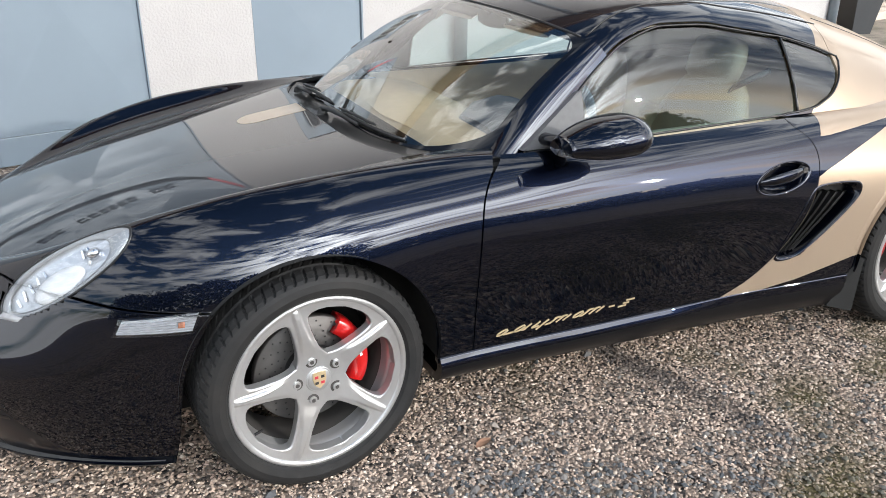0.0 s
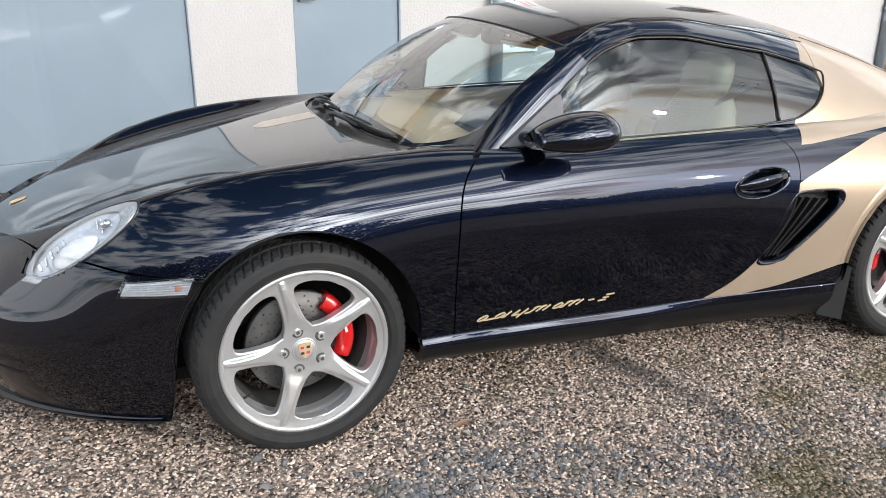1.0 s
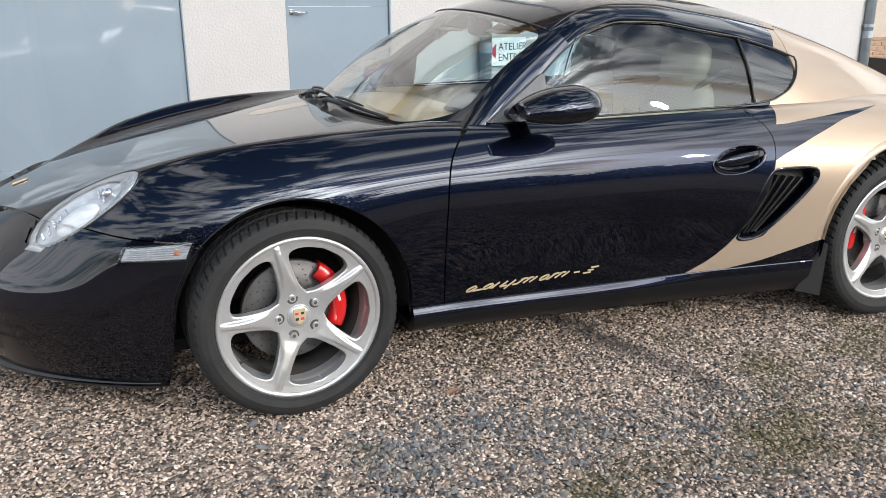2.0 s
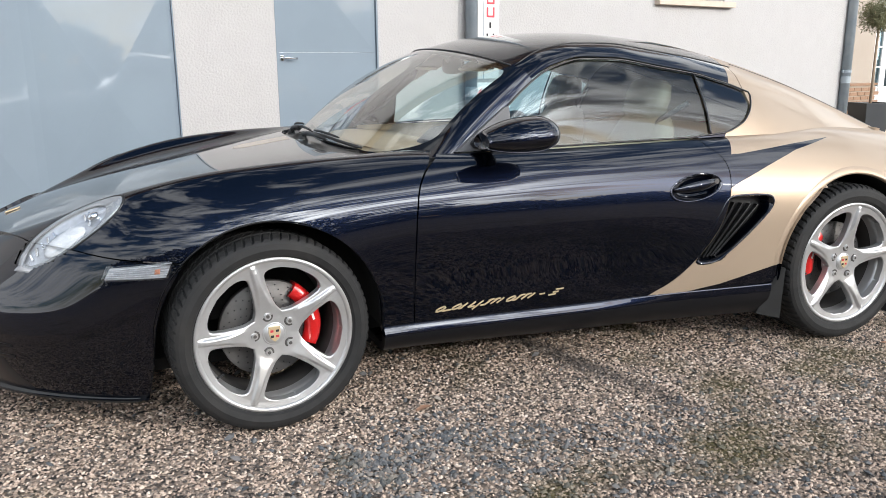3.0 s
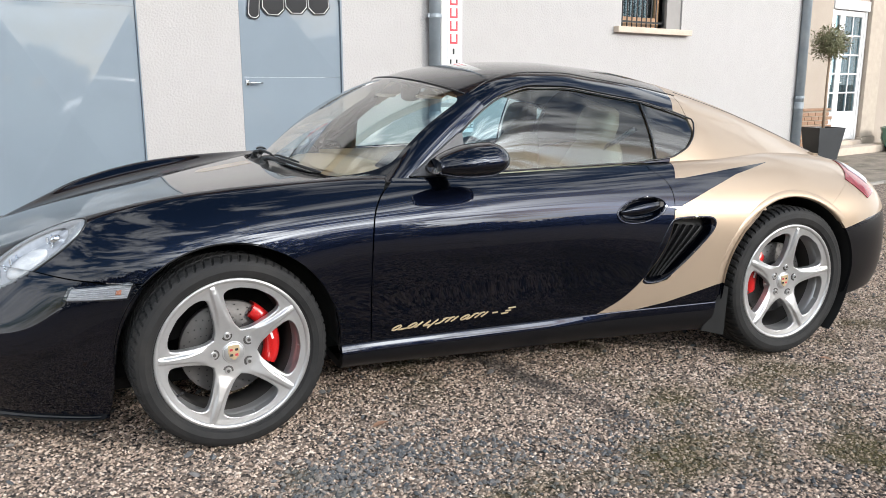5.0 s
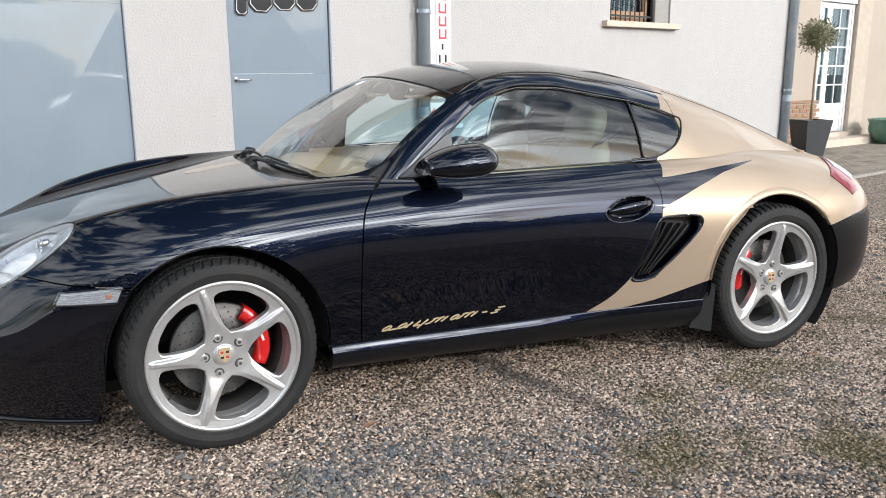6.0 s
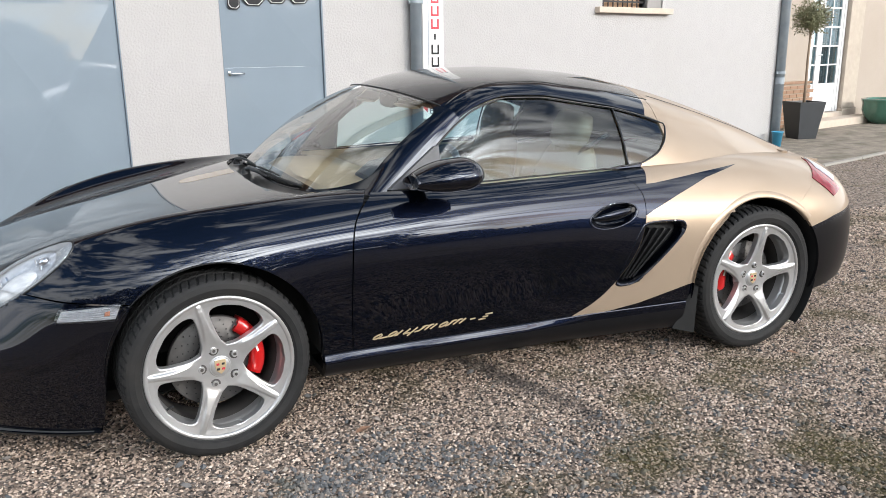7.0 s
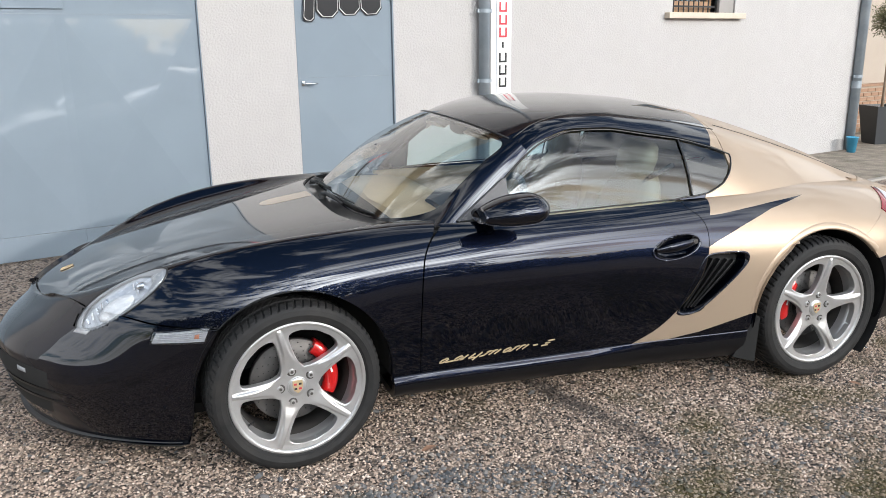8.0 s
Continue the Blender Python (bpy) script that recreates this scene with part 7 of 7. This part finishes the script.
tube("wheel_ring", [(0.185 * math.cos(a), 0.185 * math.sin(a), 0) for a in np.linspace(0, 2 * math.pi, 48, endpoint=False)], 0.016, GREY_TRIM, sw, closed=True, seg=10)
part("wheel_boss", cyl_bm((0, 0, -0.03), (0, 0, 0.015), 0.062, 0.052, seg=28), GREY_TRIM, sw)
for a in (90, 210, 330):
    r = math.radians(a + 90)
    tube("wheel_spoke", [(0.05 * math.cos(r), 0.05 * math.sin(r), 0), (0.18 * math.cos(r), 0.18 * math.sin(r), 0)], 0.012, STEEL, sw, flat=1.6)
tube("steering_column", [(1.0, -0.36, 0.79), (0.86, -0.36, 0.75)], 0.035, GREY_TRIM, car, seg=14)
loft("centre_console", [[(x, y, z) for y, z in ((-0.12, 0.2), (-0.12, h - 0.02), (-0.10, h), (0.10, h), (0.12, h - 0.02), (0.12, 0.2))] for x, h in ((0.80, 0.70), (0.95, 0.62), (1.05, 0.50), (1.6, 0.50))], TAN, car, "tan centre console")
tube("gear_lever", [(1.08, 0, 0.50), (1.07, 0, 0.60)], [0.012, 0.024], DARK, car)
for sg in (-1, 1):
    loft("door_card", [[(x, sg * y, z) for y, z in ((0.665, 0.22), (0.682, 0.862), (0.656, 0.870), (0.632, 0.80), (0.60, 0.60), (0.56, 0.55), (0.60, 0.50), (0.63, 0.22))] for x in np.linspace(0.70, 1.72, 6)], TAN, car, "tan leather door lining")
part("cabin_floor", box_bm(0.55, 1.96, -0.655, 0.655, 0.195, 0.215), TAN_DARK, car)
loft("luggage_deck", [[(x, y, z) for x, z in ((1.70, 0.30), (1.72, 0.80), (1.80, 0.845), (2.30, 0.855), (2.60, 0.84), (2.60, 0.30))] for y in np.linspace(-0.58, 0.58, 5)], TAN, car, "tan luggage deck behind the seats")
_t = np.linspace(1.06, 2, 24)
_X = np.broadcast_to(np.linspace(0.99, 2.0, 40)[:, None], (40, 24))
_h = green(_X, np.broadcast_to(_t, _X.shape)) * np.array((1, 0.97, 1)) + np.array((0, 0, -0.022))
_hl = np.concatenate([_h, _h[:, ::-1][:, 1:] * np.array((1, -1, 1))], 1)
mesh("headlining", _hl.reshape(-1, 3), grid_faces(40, 47), CREAM, car, "cream headlining")
loft("inner_mirror", [oval((0.955 + 0.01 * abs(k), 0.02 + 0.11 * k, 1.165), (0.95, 0, 0.3), (0, 0, 1), r * 0.35, r) for k, r in ((-1, 0.012), (-0.93, 0.030), (-0.5, 0.036), (0, 0.037), (0.5, 0.036), (0.93, 0.030), (1, 0.012))], GREY_TRIM, car)
tube("mirror_stem", [(0.905, 0.0, 1.222), (0.93, 0.01, 1.20), (0.945, 0.015, 1.18)], [0.022, 0.012, 0.010], GREY_TRIM, car)
for sg in (-1, 1):
    loft("sun_visor", [oval((x, sg * 0.27, z), (0, 1, 0), (0, 0, 1), 0.15, 0.008) for x, z in ((0.93, 1.150), (0.95, 1.160), (1.05, 1.215), (1.07, 1.222))], CREAM, car)

# ---- dead leaves on the gravel ----
LEAF = mat("dead leaf", (0.30, 0.17, 0.11), rough=0.7, vary=0.3, scale=60)
for x, y, a, s in ((0.484, -0.885, 20, 0.036), (-1.02, -1.36, 70, 0.035), (2.52, -1.02, 120, 0.03)):
    pts = [(-1, 0, 0.1), (-0.55, 0.32, 0.22), (0.1, 0.42, 0.3), (0.6, 0.25, 0.2), (1, 0, 0.05), (0.6, -0.25, 0.25), (0.1, -0.42, 0.35), (-0.55, -0.32, 0.2), (0, 0, 0.1)]
    ob = mesh("dead_leaf", [(px * s, py * s, pz * s * 0.6) for px, py, pz in pts] + [(px * s, py * s, pz * s * 0.6 - 0.0012) for px, py, pz in pts], [(i, (i + 1) % 8, 8) for i in range(8)] + [(9 + (i + 1) % 8, 9 + i, 17) for i in range(8)], LEAF, None)
    ob.matrix_basis = pose(x, y, 0.010, 0, 0, a)
    tagged(ob, "dry curled brown leaf on the gravel", "leaf", group="dead leaves on the gravel")

# ---- behind the camera: fence, hedge and bare trees, seen in the lacquer ----
HEDGE = mat("dark hedge", (0.035, 0.045, 0.025), rough=0.8, vary=0.5, scale=3)
BRANCH = mat("bare branches", (0.06, 0.05, 0.042), rough=0.9, vary=0.3, scale=8)
rng = np.random.default_rng(11)
hv, hf = [], []
for i in range(26000):
    x, y = rng.uniform(-26, 30), -17.5 + rng.normal() * 0.7
    z = rng.random() ** 0.8 * ((6.3 if x < 6 else 3.6) + 0.8 * math.sin(x * 0.5) + 0.5 * math.sin(x * 1.7 + 1))
    a, s = rng.normal(size=3), rng.normal(size=3)
    a, s = a / np.linalg.norm(a) * rng.uniform(0.15, 0.36), s / np.linalg.norm(s) * rng.uniform(0.10, 0.24)
    c, k = np.array((x, y, z)), len(hv)
    hv += [c - a, c + s, c + a, c - s]
    hf.append((k, k + 1, k + 2, k + 3))
tagged(mesh("hedge", hv, hf, HEDGE, smooth=False), "dark untrimmed hedge along the yard", "hedge", kind="stuff")


def bare_tree(base, height, seed):
    r = random.Random(seed)
    t = thing("bare_tree", "leafless tree with a wide branching crown", "tree", pose(*base), group="bare trees along the yard")
    verts, faces = [], []

    def grow(p, d, ln, rad, depth):
        q = p + d * ln
        m = p + d * (ln * 0.5) + Vector((r.uniform(-1, 1), r.uniform(-1, 1), r.uniform(-1, 1))) * ln * 0.06
        k = len(verts)
        v, f = tube_data([p, m, q], [rad, rad * 0.85, rad * 0.7], seg=5 if depth < 3 else 3)
        verts.extend(v)
        faces.extend([tuple(i + k for i in g) for g in f])
        if depth >= 6:
            return
        for _ in range(3 if depth < 2 or r.random() < 0.35 else 2):
            ax = Vector((r.uniform(-1, 1), r.uniform(-1, 1), r.uniform(-0.3, 0.5))).normalized()
            nd = (d + ax * r.uniform(0.45, 0.85)).normalized()
            grow(q if r.random() < 0.7 else m, nd, ln * r.uniform(0.62, 0.82), rad * 0.62, depth + 1)

    trunk = height * 0.22
    tube("trunk", [(0, 0, -0.1), (0.03, 0.02, trunk * 0.5), (0, 0, trunk)], [height * 0.026, height * 0.021, height * 0.02], BRANCH, t, seg=10)
    grow(Vector((0, 0, trunk * 0.97)), Vector((0, 0, 1)), height * 0.2, height * 0.018, 0)
    mesh("crown", verts, faces, BRANCH, t)


for i, (x, y, h) in enumerate(((-7.5, -16.0, 8.5), (-2.6, -18.5, 7.5), (-14.0, -15.0, 9.0), (5.0, -21.0, 6.5))):
    bare_tree((x, y, 0), h, 20 + i)
fence = thing("fence", "dark metal rail fence along the yard", "fence")
for i in range(15):
    x = -20 + i * 2.2
    part("post", box_bm(x - 0.05, x + 0.05, -13.05, -12.95, 0, 1.75), DARK, fence)
for z in (0.35, 1.62):
    part("rail", box_bm(-20.05, 10.85, -12.975, -12.925, z, z + 0.07), DARK, fence)
